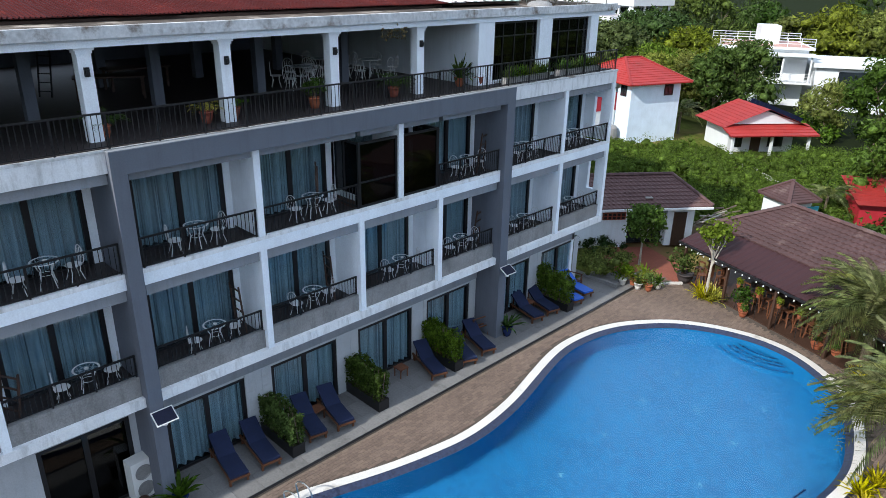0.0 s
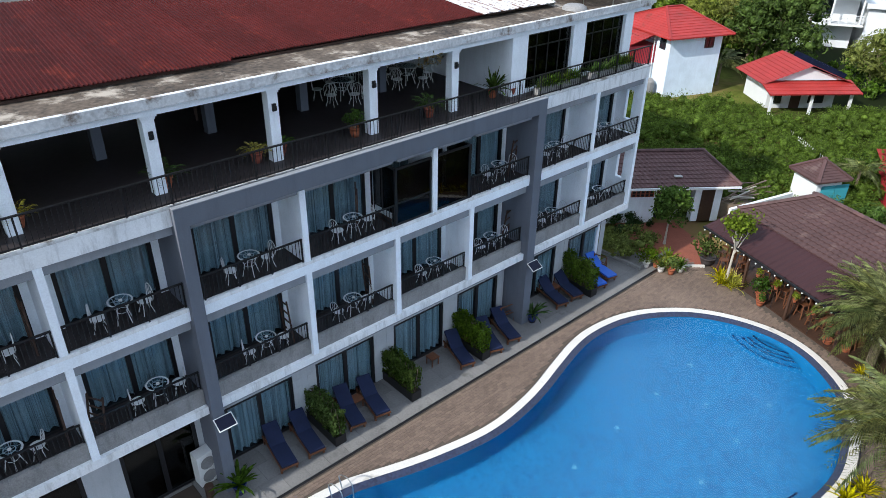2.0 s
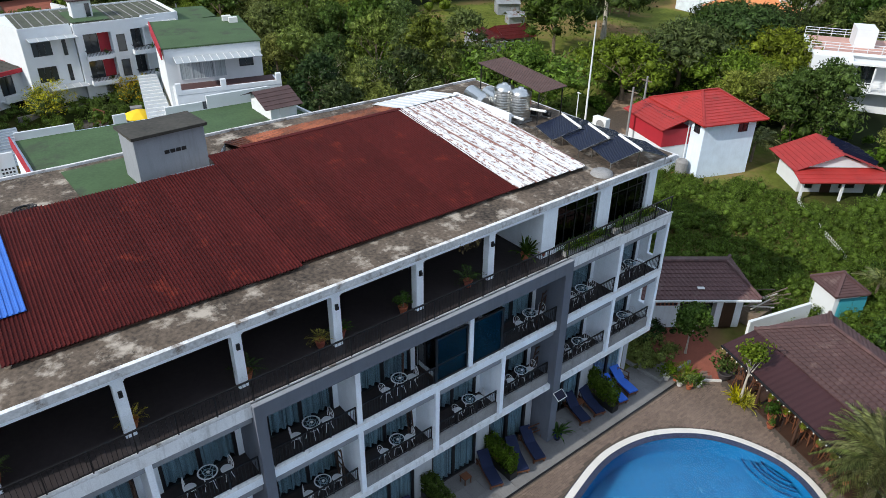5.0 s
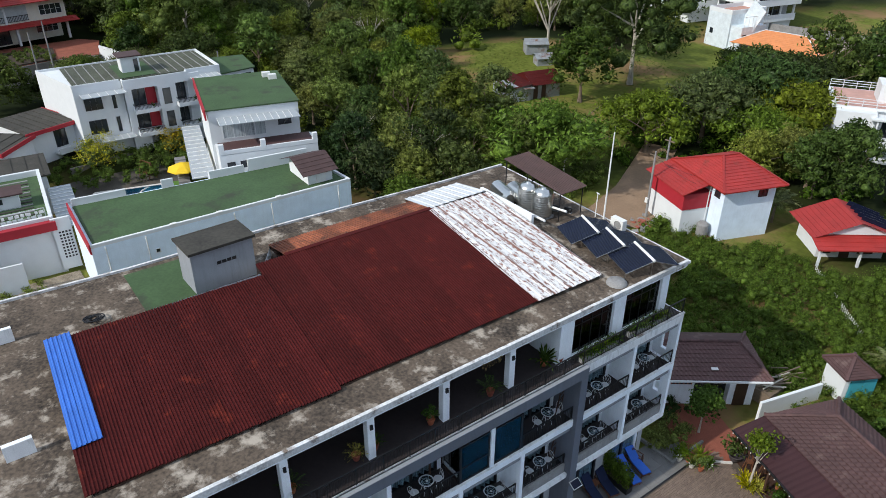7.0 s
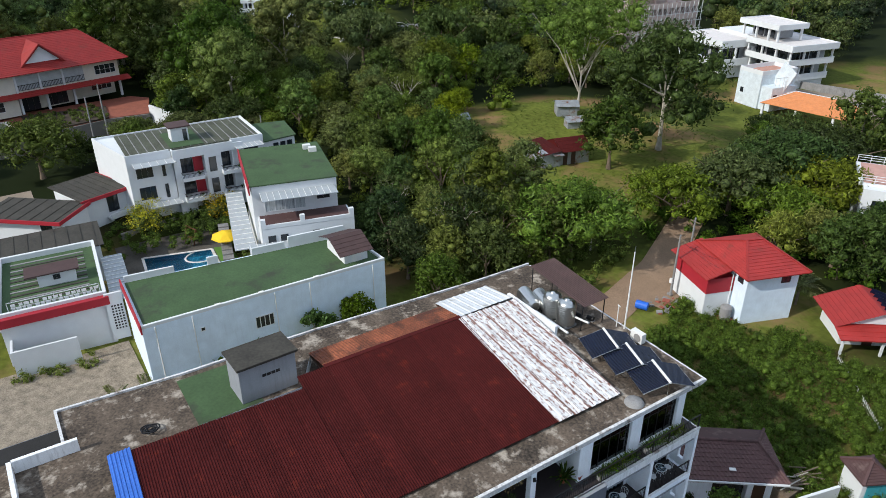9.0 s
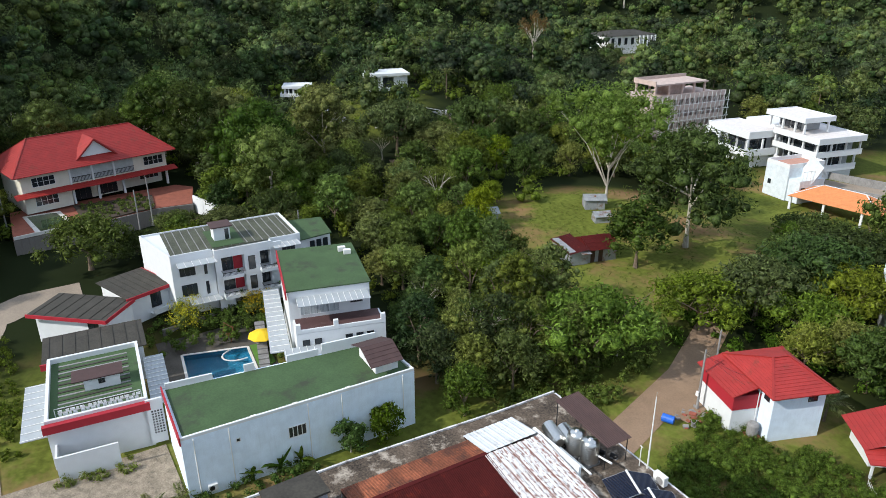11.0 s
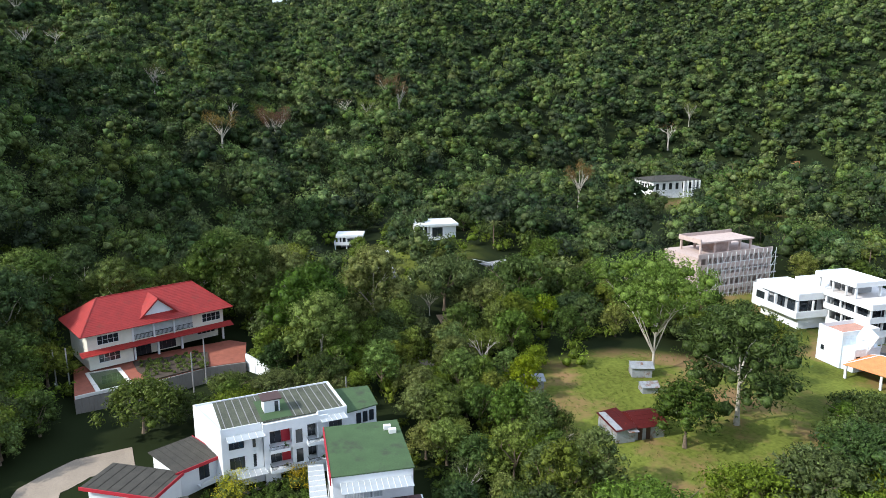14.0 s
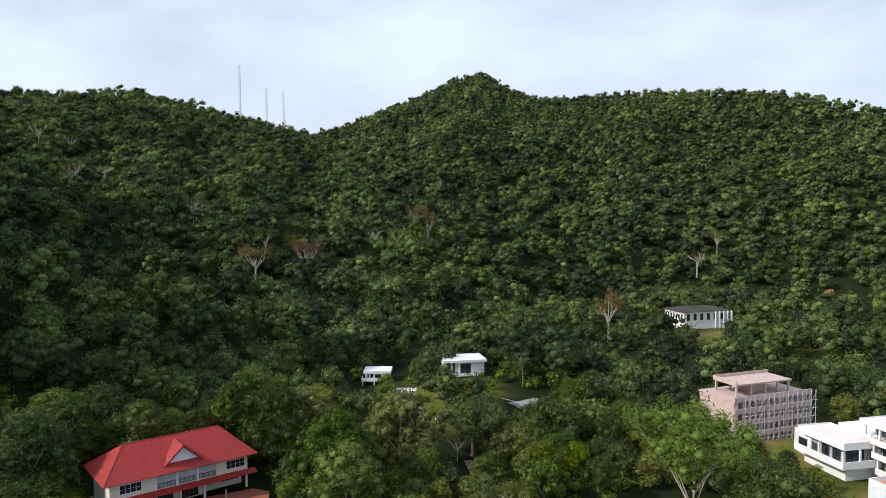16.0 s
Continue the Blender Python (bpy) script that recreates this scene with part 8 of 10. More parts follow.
def thicket(name, label, x0, x1, y0, y1, gap, rad, leaves, size, material, seed, test=None, tall=1.0, heart=True, level=None):
    """Low bushes over a stretch of land, joined as one growth."""
    rng = np.random.default_rng(seed)
    quads, masses = [], []
    gx, gy = np.meshgrid(np.arange(x0, x1, gap), np.arange(y0, y1, gap))
    px, py = (gx + rng.uniform(-0.5, 0.5, gx.shape) * gap).ravel(), (gy + rng.uniform(-0.5, 0.5, gy.shape) * gap).ravel()
    pz = land(px, py) if level is None else np.full(px.shape, level)
    for x, y, z in zip(px, py, pz):
        if test and not test(x, y):
            continue
        r = rad * rng.uniform(0.6, 1.3) * (0.6 + 0.8 * float(noise_field(np.array(x), np.array(y), 0.22)))
        lob = [(x + rng.uniform(-0.5, 0.5) * r, y + rng.uniform(-0.5, 0.5) * r, z + r * tall * rng.uniform(0.2, 0.9), r * rng.uniform(0.35, 0.7)) for _ in range(5)]
        quads.append(lobes_crown(rng, lob, int(leaves * 2.2) if heart else leaves, size, top_bias=0.6, tri=True))
        if heart:
            masses.append(lumps(rng, lob, BALL, 0.46))
    me = leafy_mesh(name, np.concatenate(quads), np.concatenate(masses), BALL, material) if heart else quad_mesh(name, np.concatenate(quads), material)
    return tagged(new(name, me), label, "bushes", kind="stuff")


def field_ok(x, y):
    return not near_box(x, y, [(-24.5, -12.0, 31, 40.0), (-36.8, -29.3, 55.0, 66), (-31.5, -19.5, 58.3, 72)]) and abs((x + 42) * 0.86 + (y - 55) * 0.28) > 3.6 and y > 31.3 + max(0, (x + 16) * 1.2) * 0.9


thicket("weed_thicket", "overgrown green weeds and bushes on the vacant plot", -38, -11, 32, 66, 0.95, 0.95, 150, 0.15, LEAF_BUSH, 41, field_ok)
thicket("low_weeds", "low green weeds and grass filling the vacant plot", -38, -6, 32, 66, 0.85, 0.5, 40, 0.14, GRASS_WEED, 52, lambda x, y: y > 31.3 + max(0, (x + 16) * 1.2) * 0.9 and not near_box(x, y, [(-24.5, -12.0, 31, 40.0), (-36.3, -29.8, 55.6, 66), (-31, -20, 58.8, 72), (-17, -10.5, 40, 49)]) and abs((x + 42) * 0.86 + (y - 55) * 0.28) > 3.6, 0.7)
thicket("undergrowth", "dark undergrowth beneath the trees", -76, -42, 30, 60, 1.9, 1.3, 60, 0.36, LEAF_TREE, 42, lambda x, y: free(x, y, 0.5))
thicket("undergrowth", "dark undergrowth beneath the trees", -125, -76, 34, 66, 3.2, 1.7, 40, 0.45, LEAF_TREE, 43, lambda x, y: free(x, y, 0.5))
thicket("undergrowth", "dark undergrowth beneath the trees", -64, -18, 62, 118, 2.6, 1.4, 50, 0.42, LEAF_BUSH, 44, lambda x, y: free(x, y, 0.5))
thicket("undergrowth", "dark undergrowth beneath the trees", -210, -98, -40, 130, 6.5, 2.8, 45, 0.7, LEAF_TREE, 45, lambda x, y: free(x, y, 0.5))
thicket("undergrowth", "green bushes beside the restaurant", -13, 14, 41, 70, 1.8, 1.3, 60, 0.34, LEAF_BUSH, 46, lambda x, y: not near_box(x, y, [(-17, -10.5, 40, 49)]))
thicket("garden_bushes", "mixed garden shrubs in the guesthouse yard", -85, -79, 8, 23, 1.4, 0.9, 70, 0.25, LEAF_BUSH, 47)
thicket("garden_bushes", "shrubs and flowers on the mansion terrace", -130.5, -123, 6, 16, 1.2, 0.5, 45, 0.26, LEAF_BUSH, 48, None, 1.0, True, 4.85)
for x, y, s in ((-84.2, 12.8, 1.5), (-83.6, 22.0, 1.4)):
    thicket("flowering_shrub", "dark green shrub covered with yellow flowers", x - 1.2, x + 1.2, y - 1.2, y + 1.2, 0.9, s * 0.75, 90, 0.2, LEAF_TREE, int(-x * 10), None, 1.6)
    thicket("yellow_flowers", "bright yellow flowers on the garden shrub", x - 1.2, x + 1.2, y - 1.2, y + 1.2, 0.9, s * 0.95, 170, 0.3, LEAF_YELLOW, int(-x * 10), None, 1.6, False)
thicket("garden_bushes", "dark planted beds between the garden paths", -85.5, -79, 17, 24.5, 1.3, 0.7, 60, 0.2, LEAF_TREE, 55)
thicket("garden_bushes", "dark planted beds between the garden paths", -79, -71.5, 20.6, 22.8, 1.2, 0.7, 60, 0.2, LEAF_TREE, 56)
thicket("tuft_grass", "scattered grass tufts on the lawn", -98, -57, 57, 103, 1.3, 0.4, 22, 0.16, GRASS, 49, lambda x, y: in_lawn(x, y) and noise_field(np.array(x), np.array(y), 0.1) > 0.42, 0.5, False)
thicket("yard_shrubs", "low shrubs along the rear wall", -54.5, -50.8, 6, 18, 1.2, 0.7, 60, 0.24, LEAF_BUSH, 50)
thicket("yard_shrubs", "yellow-green shrubs at the garden wall", -61.2, -59.8, -4, 3, 1.1, 0.6, 60, 0.2, LEAF_BRIGHT, 51)


def frond(rng, length, droop, leaflet, n=34, twist=0.0):
    """Leaflet blades of one palm frond that arches outwards along +x: an array m x 4 x 3, and the midrib points."""
    s = np.linspace(0, 1, n)
    x = length * (s - 0.18 * droop * s**2)
    z = length * (0.75 * s - (0.55 + droop) * s**2)
    rib = np.stack([x, 0 * x, z], 1)
    quads = []
    for i in range(2, n):
        for side in (-1, 1):
            ll = leaflet * math.sin(math.pi * (0.12 + 0.86 * s[i])) ** 0.6 * rng.uniform(0.85, 1.1)
            out = np.array([0.55 + 0.3 * s[i], side * 0.85, -0.18 - 0.25 * rng.uniform(0, 1)])
            out /= np.linalg.norm(out)
            w = np.array([0.030, 0, 0.014]) * (length / 2.4)
            p = rib[i]
            quads.append([p - w, p + out * ll * 0.5 - w * 0.9 + [0, 0, 0.02], p + out * ll + [0, 0, -0.08 * ll], p + out * ll * 0.5 + w * 1.2 + [0, 0, 0.02]])
    return np.array(quads), rib


def palm(name, label, at, trunk, fronds, length, leaflet, seed, trunk_r=0.2, material=None, elev=(10, 75)):
    rng = np.random.default_rng(seed)
    t = thing(name, label, "palm", at)
    g = Geo()
    for k in range(int(trunk / 0.16) + 1):
        r = trunk_r * (1.0 - 0.15 * k * 0.16 / max(trunk, 0.1))
        g.tube((0, 0, k * 0.16), (0, 0, k * 0.16 + 0.16), r * 1.12, r * 0.92, 9)
    part("trunk", g, BARK, t, "rough scaled trunk")
    for k in range(fronds):
        q, rib = frond(rng, length * rng.uniform(0.85, 1.1), rng.uniform(0.15, 0.6), leaflet)
        tilt = rng.uniform(*elev)
        rot = np.array((Matrix.Rotation(2.4 * k + rng.uniform(-0.2, 0.2), 3, "Z") @ Matrix.Rotation(-radians(tilt - 30), 3, "Y")))
        q = q @ rot.T + np.array([0, 0, trunk])
        rib = rib @ rot.T + np.array([0, 0, trunk])
        f = part("frond", quad_mesh("frond", q, material or LEAF_PALM), material or LEAF_PALM, t)
        part("midrib", Geo().path([tuple(p) for p in rib[::4]], [0.022 - 0.003 * i for i in range(len(rib[::4]))], 4), material or LEAF_PALM, f)
    return t


palm("date_palm", "feathery grey-green date palm beside the pool", (-5.2, 30.5, 0.0), 2.7, 84, 3.0, 0.62, 3)
palm("date_palm", "large feathery date palm over the pool edge", (-2.1, 23.7, 0.0), 2.5, 90, 3.3, 0.66, 4)
palm("young_palm", "young green palm behind the restaurant", (-12.6, 47.8, 0.0), 2.2, 14, 1.9, 0.5, 5, 0.1)
for x, y, h, s in ((-31.0, 63.5, 2.0, 6), (-34.5, 85.0, 3.0, 7), (-172, 104, 7, 8), (-262, 305, 11, 9), (-150, 190, 7, 10), (-146, 196, 7.5, 11), (-140, 192, 7, 12), (-155, 186, 8, 13), (-125, 190, 7, 14), (-118, 196, 8, 15)):
    palm("coconut_palm", "slender coconut palm with feathery crown", (x, y, float(land(x, y))), h, 14, 2.6, 0.75, s, 0.14)


def pot_geo(r, h):
    return Geo().lathe([(0.0, 0.0), (r * 0.62, 0.0), (r * 0.85, h * 0.5), (r * 0.95, h * 0.9), (r * 1.05, h * 0.9), (r * 1.05, h), (r * 0.9, h), (r * 0.88, h * 0.88), (0, h * 0.88)], 14)


def potted(label, at, r, h, pot_material, kind, size, seed, leaf=None, name="potted_plant"):
    rng = np.random.default_rng(seed)
    t = thing(name, label, "potted plant", at, group="potted plants")
    part("pot", pot_geo(r, h), pot_material, t, smooth=True)
    if kind == "blades":
        q = blade_plant(rng, 34, size, size * 0.11)
    elif kind == "shrub":
        lob = [(rng.uniform(-0.4, 0.4) * size, rng.uniform(-0.4, 0.4) * size, size * rng.uniform(0.35, 1.1), size * rng.uniform(0.22, 0.4)) for _ in range(12)]
        q = lobes_crown(rng, lob, 420, size * 0.16)
        part("stem", Geo().path([(0, 0, h * 0.8), (0.02, 0.01, h + size * 0.6)], [0.03, 0.015], 5), BARK, t)
    else:
        q = np.concatenate([(frond(rng, size, rng.uniform(0.2, 0.6), size * 0.3, 16)[0]) @ np.array(Matrix.Rotation(2.4 * k, 3, "Z") @ Matrix.Rotation(-radians(rng.uniform(10, 45)), 3, "Y")).T for k in range(11)])
    part("foliage", quad_mesh("foliage", q + np.array([0, 0, h * 0.85]), leaf or LEAF_HEDGE), leaf or LEAF_HEDGE, t)
    return t


def small_tree(label, at, height, cr, seed, leaf, leaves=900, lsize=0.2, trunk_r=0.07, low=0.45):
    rng = np.random.default_rng(seed)
    t = thing("garden_tree", label, "tree", at)
    g, ends = trunk_geo(rng, height * 0.6, trunk_r, 5, cr * 0.7, height * 0.82)
    part("trunk", g, BARK_PALE, t)
    lob = [(rng.uniform(-1, 1) * cr * 0.6, rng.uniform(-1, 1) * cr * 0.6, height * rng.uniform(low, 0.95), cr * rng.uniform(0.25, 0.45)) for _ in range(14)]
    lob += [(e.x, e.y, e.z, cr * 0.3) for e in ends]
    part("crown", quad_mesh("crown", lobes_crown(rng, lob, leaves, lsize), leaf), leaf, t)
    return t


small_tree("round leafy green garden tree in the red paved yard", (-17.5, 33.6, 0.0), 3.55, 1.2, 61, LEAF_HEDGE, 2200, 0.19)
small_tree("slim garden tree with pale trunk and airy crown", (-12.95, 32.25, 0.0), 4.3, 0.95, 62, LEAF_BRIGHT, 700, 0.2, 0.09, 0.72)

for x, y, h, r in ((-51.9, 20.6, 4.0, 1.6), (-51.7, 24.4, 4.3, 1.9)):
    small_tree("dense green shrub tree against the white wall", (x, y, 0.0), h, r, int(-x * 7), LEAF_HEDGE, 2600, 0.26, 0.09, 0.2)
for x, y, n in ((-52.6, 13.9, 9), (-52.9, 11.4, 8), (-52.5, 15.8, 8)):
    bp = thing("banana_plant", "broad-leaved green banana plant by the wall", "banana plant", (x, y, 0.0), group="banana plants")
    part("stem", Geo().path([(0, 0, 0), (0.05, 0, 1.4)], [0.12, 0.07], 7), LEAF_HEDGE, bp)
    part("foliage", quad_mesh("foliage", blade_plant(np.random.default_rng(int(y * 10)), n, 2.0, 0.5) + np.array([0, 0, 1.1]), LEAF_HEDGE), LEAF_HEDGE, bp)
for x, y, k in ((-53.4, 2.8, 71), (-53.5, 5.2, 72)):
    palm("young_palm", "low feathery green palm beside the cobbled yard", (x, y, 0.0), 0.4, 13, 1.7, 0.5, k, 0.1)

# ---- paving beside the hotel ----
walkway = thing("walkway", "grey stone slab walkway along the hotel front", "walkway", (-17.6, 10.0, 0.0), kind="structure")
part("bed", Geo().box(XG - 17.6 * -1 - 0.0, WALK_X + 17.6, -19.0, 21.3, -0.1, 0.03), JOINT, walkway)
part("dark_joint", Geo().box(WALK_X + 17.6 - 0.12, WALK_X + 17.6 - 0.02, -19.0, 21.2, 0.031, 0.05), BLACK_METAL, walkway, "dark drain joint")
slab_me = Geo().box(-0.426, 0.426, -0.416, 0.416, 0.032, 0.06).mesh("slab")
for i in range(48):
    for j in range(3):
        part("slab", slab_me, DECK, walkway, at=(-0.725 + j * 0.86, -18.5 + i * 0.84 + (0.4 if j == 1 else 0), 0.0))


# ---- sun loungers and hedges ----
def lounger_geo():
    t = thing("sun_lounger", "wooden sun lounger with a navy blue cushion", "sun lounger", (0, 0, -60), group="sun loungers")
    part("frame", Geo().box(-0.98, 1.0, -0.33, -0.27, 0.24, 0.31).box(-0.98, 1.0, 0.27, 0.33, 0.24, 0.31).box(0.92, 0.99, -0.27, 0.27, 0.24, 0.31), WOOD, t)
    leg = Geo().box(-0.035, 0.035, -0.035, 0.035, 0, 0.24).mesh("leg")
    for x, y in ((-0.85, -0.29), (-0.85, 0.29), (0.85, -0.29), (0.85, 0.29)):
        part("leg", leg, WOOD, t, at=(x, y, 0))
    for i in range(9):
        part("slat", Geo().box(-0.1 + i * 0.12, -0.03 + i * 0.12, -0.27, 0.27, 0.27, 0.3), WOOD, t)
    g = Geo()
    prof = [(-0.95, 0.78), (-0.55, 0.56), (-0.15, 0.335), (0.4, 0.33), (0.97, 0.33)]
    for (xa, za), (xb, zb) in zip(prof, prof[1:]):
        for s, dz in ((1, 0.09),):
            g.face((xa, -0.3, za + dz), (xb, -0.3, zb + dz), (xb, 0.3, zb + dz), (xa, 0.3, za + dz))
            g.face((xa, 0.3, za), (xb, 0.3, zb), (xb, -0.3, zb), (xa, -0.3, za))
            g.face((xa, -0.3, za), (xb, -0.3, zb), (xb, -0.3, zb + dz), (xa, -0.3, za + dz))
            g.face((xb, 0.3, zb), (xa, 0.3, za), (xa, 0.3, za + dz), (xb, 0.3, zb + dz))
    g.face((0.97, -0.3, 0.33), (0.97, 0.3, 0.33), (0.97, 0.3, 0.42), (0.97, -0.3, 0.42))
    g.face((-0.95, 0.3, 0.78), (-0.95, -0.3, 0.78), (-0.95, -0.3, 0.87), (-0.95, 0.3, 0.87))
    part("cushion", g, BLUE_CANVAS, t, "navy blue cushion")
    part("back_support", Geo().bar((-0.75, -0.25, 0.05), (-0.7, -0.25, 0.62), 0.04).bar((-0.75, 0.25, 0.05), (-0.7, 0.25, 0.62), 0.04), WOOD, t)
    return t


lounger = lounger_geo()
for x, y, a in ((-17.8, 8.4, -9), (-17.75, 9.52, -8), (-17.85, 11.55, -13), (-17.7, 12.62, -12), (-17.7, 17.4, -18), (-17.55, 19.1, -22), (-17.6, 20.25, -18), (-18.0, 24.1, -14), (-17.95, 25.2, -14)):
    copy_thing(lounger, pose(x, y, 0.06, 0, 0, a))
bright = lounger_geo()
bright.name = "sun_lounger"
for o in bright.children:
    if o.name.startswith("cushion"):
        o.data = o.data.copy()
        o.data.materials[0] = BLUE_BRIGHT
tagged(bright, "wooden sun lounger with a bright blue cushion")
for x, y, a in ((-17.75, 26.9, -12), (-17.9, 27.95, -12)):
    copy_thing(bright, pose(x, y, 0.06, 0, 0, a))
for src in (lounger, bright):
    for o in (*src.children_recursive, src):
        bpy.data.objects.remove(o)
for x, y in ((-18.1, 12.1), (-18.0, 18.3), (-18.3, 24.65), (-18.1, 16.2)):
    st = thing("side_table", "small wooden side table between loungers", "table", (x, y, 0.06), group="side tables")
    part("top", Geo().box(-0.22, 0.22, -0.22, 0.22, 0.38, 0.42), WOOD, st)
    for sx in (-0.18, 0.18):
        for sy in (-0.18, 0.18):
            part("leg", Geo().box(sx - 0.02, sx + 0.02, sy - 0.02, sy + 0.02, 0, 0.38), WOOD, st)


def hedge(at, length, height, width, seed, tall_end=0.0, lean=0.0):
    rng = np.random.default_rng(seed)
    t = thing("hedge_planter", "clipped green hedge in a long black planter", "hedge", at, group="hedge planters")
    part("planter", Geo().box(-length / 2, length / 2, -0.24, 0.24, 0, 0.08).box(-length / 2, length / 2, -0.24, -0.2, 0.08, 0.42).box(-length / 2, length / 2, 0.2, 0.24, 0.08, 0.42)
         .box(-length / 2, -length / 2 + 0.04, -0.2, 0.2, 0.08, 0.42).box(length / 2 - 0.04, length / 2, -0.2, 0.2, 0.08, 0.42), BLACK_METAL, t, "long black planter")
    part("soil", Geo().box(-length / 2 + 0.04, length / 2 - 0.04, -0.2, 0.2, 0.08, 0.36), SOIL, t)
    n = 5200
    c = np.stack([rng.uniform(-length / 2, length / 2, n), np.sign(rng.uniform(-1, 1, n)) * width * 0.52 * rng.uniform(0, 1, n) ** 0.45 + rng.normal(0, 0.035, n), np.zeros(n)], 1)
    top = height * (0.92 + 0.07 * np.sin(c[:, 0] * 5 + seed) + rng.normal(0, 0.03, n)) * (1 - 0.12 * (c[:, 0] > length * 0.32))
    c[:, 2] = 0.35 + (top - 0.35) * rng.uniform(0, 1, n) ** 0.6
    nrm = np.stack([c[:, 0] * 0.4, c[:, 1] * 4, (c[:, 2] - height * 0.5)], 1)
    nrm /= np.linalg.norm(nrm, axis=1)[:, None] + 0.01
    q = leaf_quads(c, nrm, 0.10, rng)
    part("hedge", quad_mesh("hedge", q, LEAF_HEDGE), LEAF_HEDGE, t, "dense green bamboo-like leaves")
    for k in range(14):
        x = -length / 2 + 0.1 + (length - 0.2) * k / 13
        g = Geo().tube((x, rng.uniform(-0.1, 0.1), 0.3), (x + rng.uniform(-0.1, 0.1), rng.uniform(-0.15, 0.15), height * 0.9), 0.012, n=4)
        part("stem", g, BARK, t)
    return t


for y, s in ((10.42, 71), (14.17, 72), (18.2, 73), (25.95, 74)):
    hedge((-17.82, y, 0.06), 2.1, 1.75 if s < 74 else 1.95, 0.5, s)
potted("leafy plant in a dark blue glazed pot", (-17.2, 6.45, 0.06), 0.25, 0.45, mat("cobalt_glaze", (0.015, 0.03, 0.12), 0.2, var=0.1, bump=0.0), "blades", 1.0, 81, LEAF_HEDGE)
potted("leafy plant in a dark blue glazed pot", (-17.35, 21.9, 0.06), 0.26, 0.5, bpy.data.materials["cobalt_glaze"], "blades", 0.95, 82, LEAF_HEDGE)
rack = thing("towel_stand", "small wooden towel stand by the wall", "towel stand", (-18.2, 21.0, 0.06), 80)
for s in (-0.35, 0.35):
    part("leg", Geo().bar((s, -0.18, 0), (s, 0, 0.85), 0.04), WOOD, rack)
    part("leg", Geo().bar((s, 0.18, 0), (s, 0, 0.85), 0.04), WOOD, rack)
for z, y in ((0.85, 0), (0.45, -0.09), (0.45, 0.09)):
    part("rail", Geo().bar((-0.4, y, z), (0.4, y, z), 0.04), WOOD, rack)
copy_thing(rack, pose(-18.2, 28.3, 0.06, 0, 0, 10))
ac = thing("air_conditioner", "large white outdoor air conditioner by the pier", "air conditioner", (-18.45, 5.85, 0.06), 5)
part("casing", Geo().box(-0.22, 0.22, -0.35, 0.35, 0.08, 1.45), PLASTIC_WHITE, ac, "white steel casing")
part("foot", Geo().box(-0.2, 0.2, -0.3, -0.2, 0, 0.08).box(-0.2, 0.2, 0.2, 0.3, 0, 0.08), BLACK_METAL, ac)
for z in (0.45, 1.05):
    part("fan_grille", Geo().lathe([(0, 0), (0.24, 0.0), (0.26, 0.03)], 18), BARE, ac, at=Matrix.Translation((0.224, 0, z)) @ Matrix.Rotation(math.pi / 2, 4, "Y"))
binn = thing("waste_bin", "small dark cylindrical bin", "bin", (-17.75, 5.6, 0.06))
part("body", Geo().lathe([(0, 0), (0.14, 0), (0.16, 0.5), (0.13, 0.52), (0, 0.52)], 14), DARK_WOOD, binn, smooth=False)
dm = thing("door_mat", "dark rectangular door mat", "mat", (-18.25, 4.75, 0.06))
part("mat", Geo().box(-0.35, 0.35, -0.6, 0.6, 0, 0.02), SOIL, dm)
for y in (6.36, 21.52):
    sl = thing("solar_lamp", "solar panel street light fixed to the pier", "solar light", (XF + 0.22, y, 3.16))
    part("panel", Geo().box(-0.24, 0.24, -0.32, 0.32, 0, 0.03), PLASTIC_WHITE, sl, "white framed solar panel", at=Matrix.Translation((0.3, 0, 0.25)) @ Matrix.Rotation(radians(32), 4, "Y"))
    part("solar_cell", Geo().box(-0.21, 0.21, -0.29, 0.29, 0.031, 0.036), mat("lamp_solar_cell", (0.01, 0.012, 0.03), 0.55, var=0.3, bump=0.0, spec=0.2), sl, at=Matrix.Translation((0.3, 0, 0.25)) @ Matrix.Rotation(radians(32), 4, "Y"))
    part("arm", Geo().bar((0, 0, 0.1), (0.3, 0, 0.2), 0.04), STEEL, sl)
    part("lamp_head", Geo().lathe([(0, -0.12), (0.08, -0.1), (0.1, 0.0), (0, 0.02)], 10, at=(0.25, 0, 0.05)), PLASTIC_WHITE, sl)

# ---- restaurant pavilion ----
rs, L = house("restaurant_pavilion", "open poolside restaurant with maroon tiled roof and awning", (-15.2, 33.25), (-7.68, 30.45), 0.0, "restaurant")
ux, uy = Vector((7.7, -2.7)).normalized(), Vector((2.7, 7.7)).normalized()
g = Geo()
n = 46
W = L + 9.0
for i in range(n):
    x0, x1 = W * i / n, W * (i + 1) / n
    xm = (x0 + x1) / 2
    g.face((x0, 0, 2.25), (xm, 0, 2.29), (xm, 2.15, 2.91), (x0, 2.15, 2.87))
    g.face((xm, 0, 2.29), (x1, 0, 2.25), (x1, 2.15, 2.87), (xm, 2.15, 2.91))
g.face((W, 0, 2.2), (0, 0, 2.2), (0, 2.15, 2.8), (W, 2.15, 2.8))
part("awning", g, AWNING, rs, "maroon corrugated awning")
part("gutter", Geo().box(0, W, -0.08, 0.0, 2.14, 2.24), BLACK_METAL, rs)


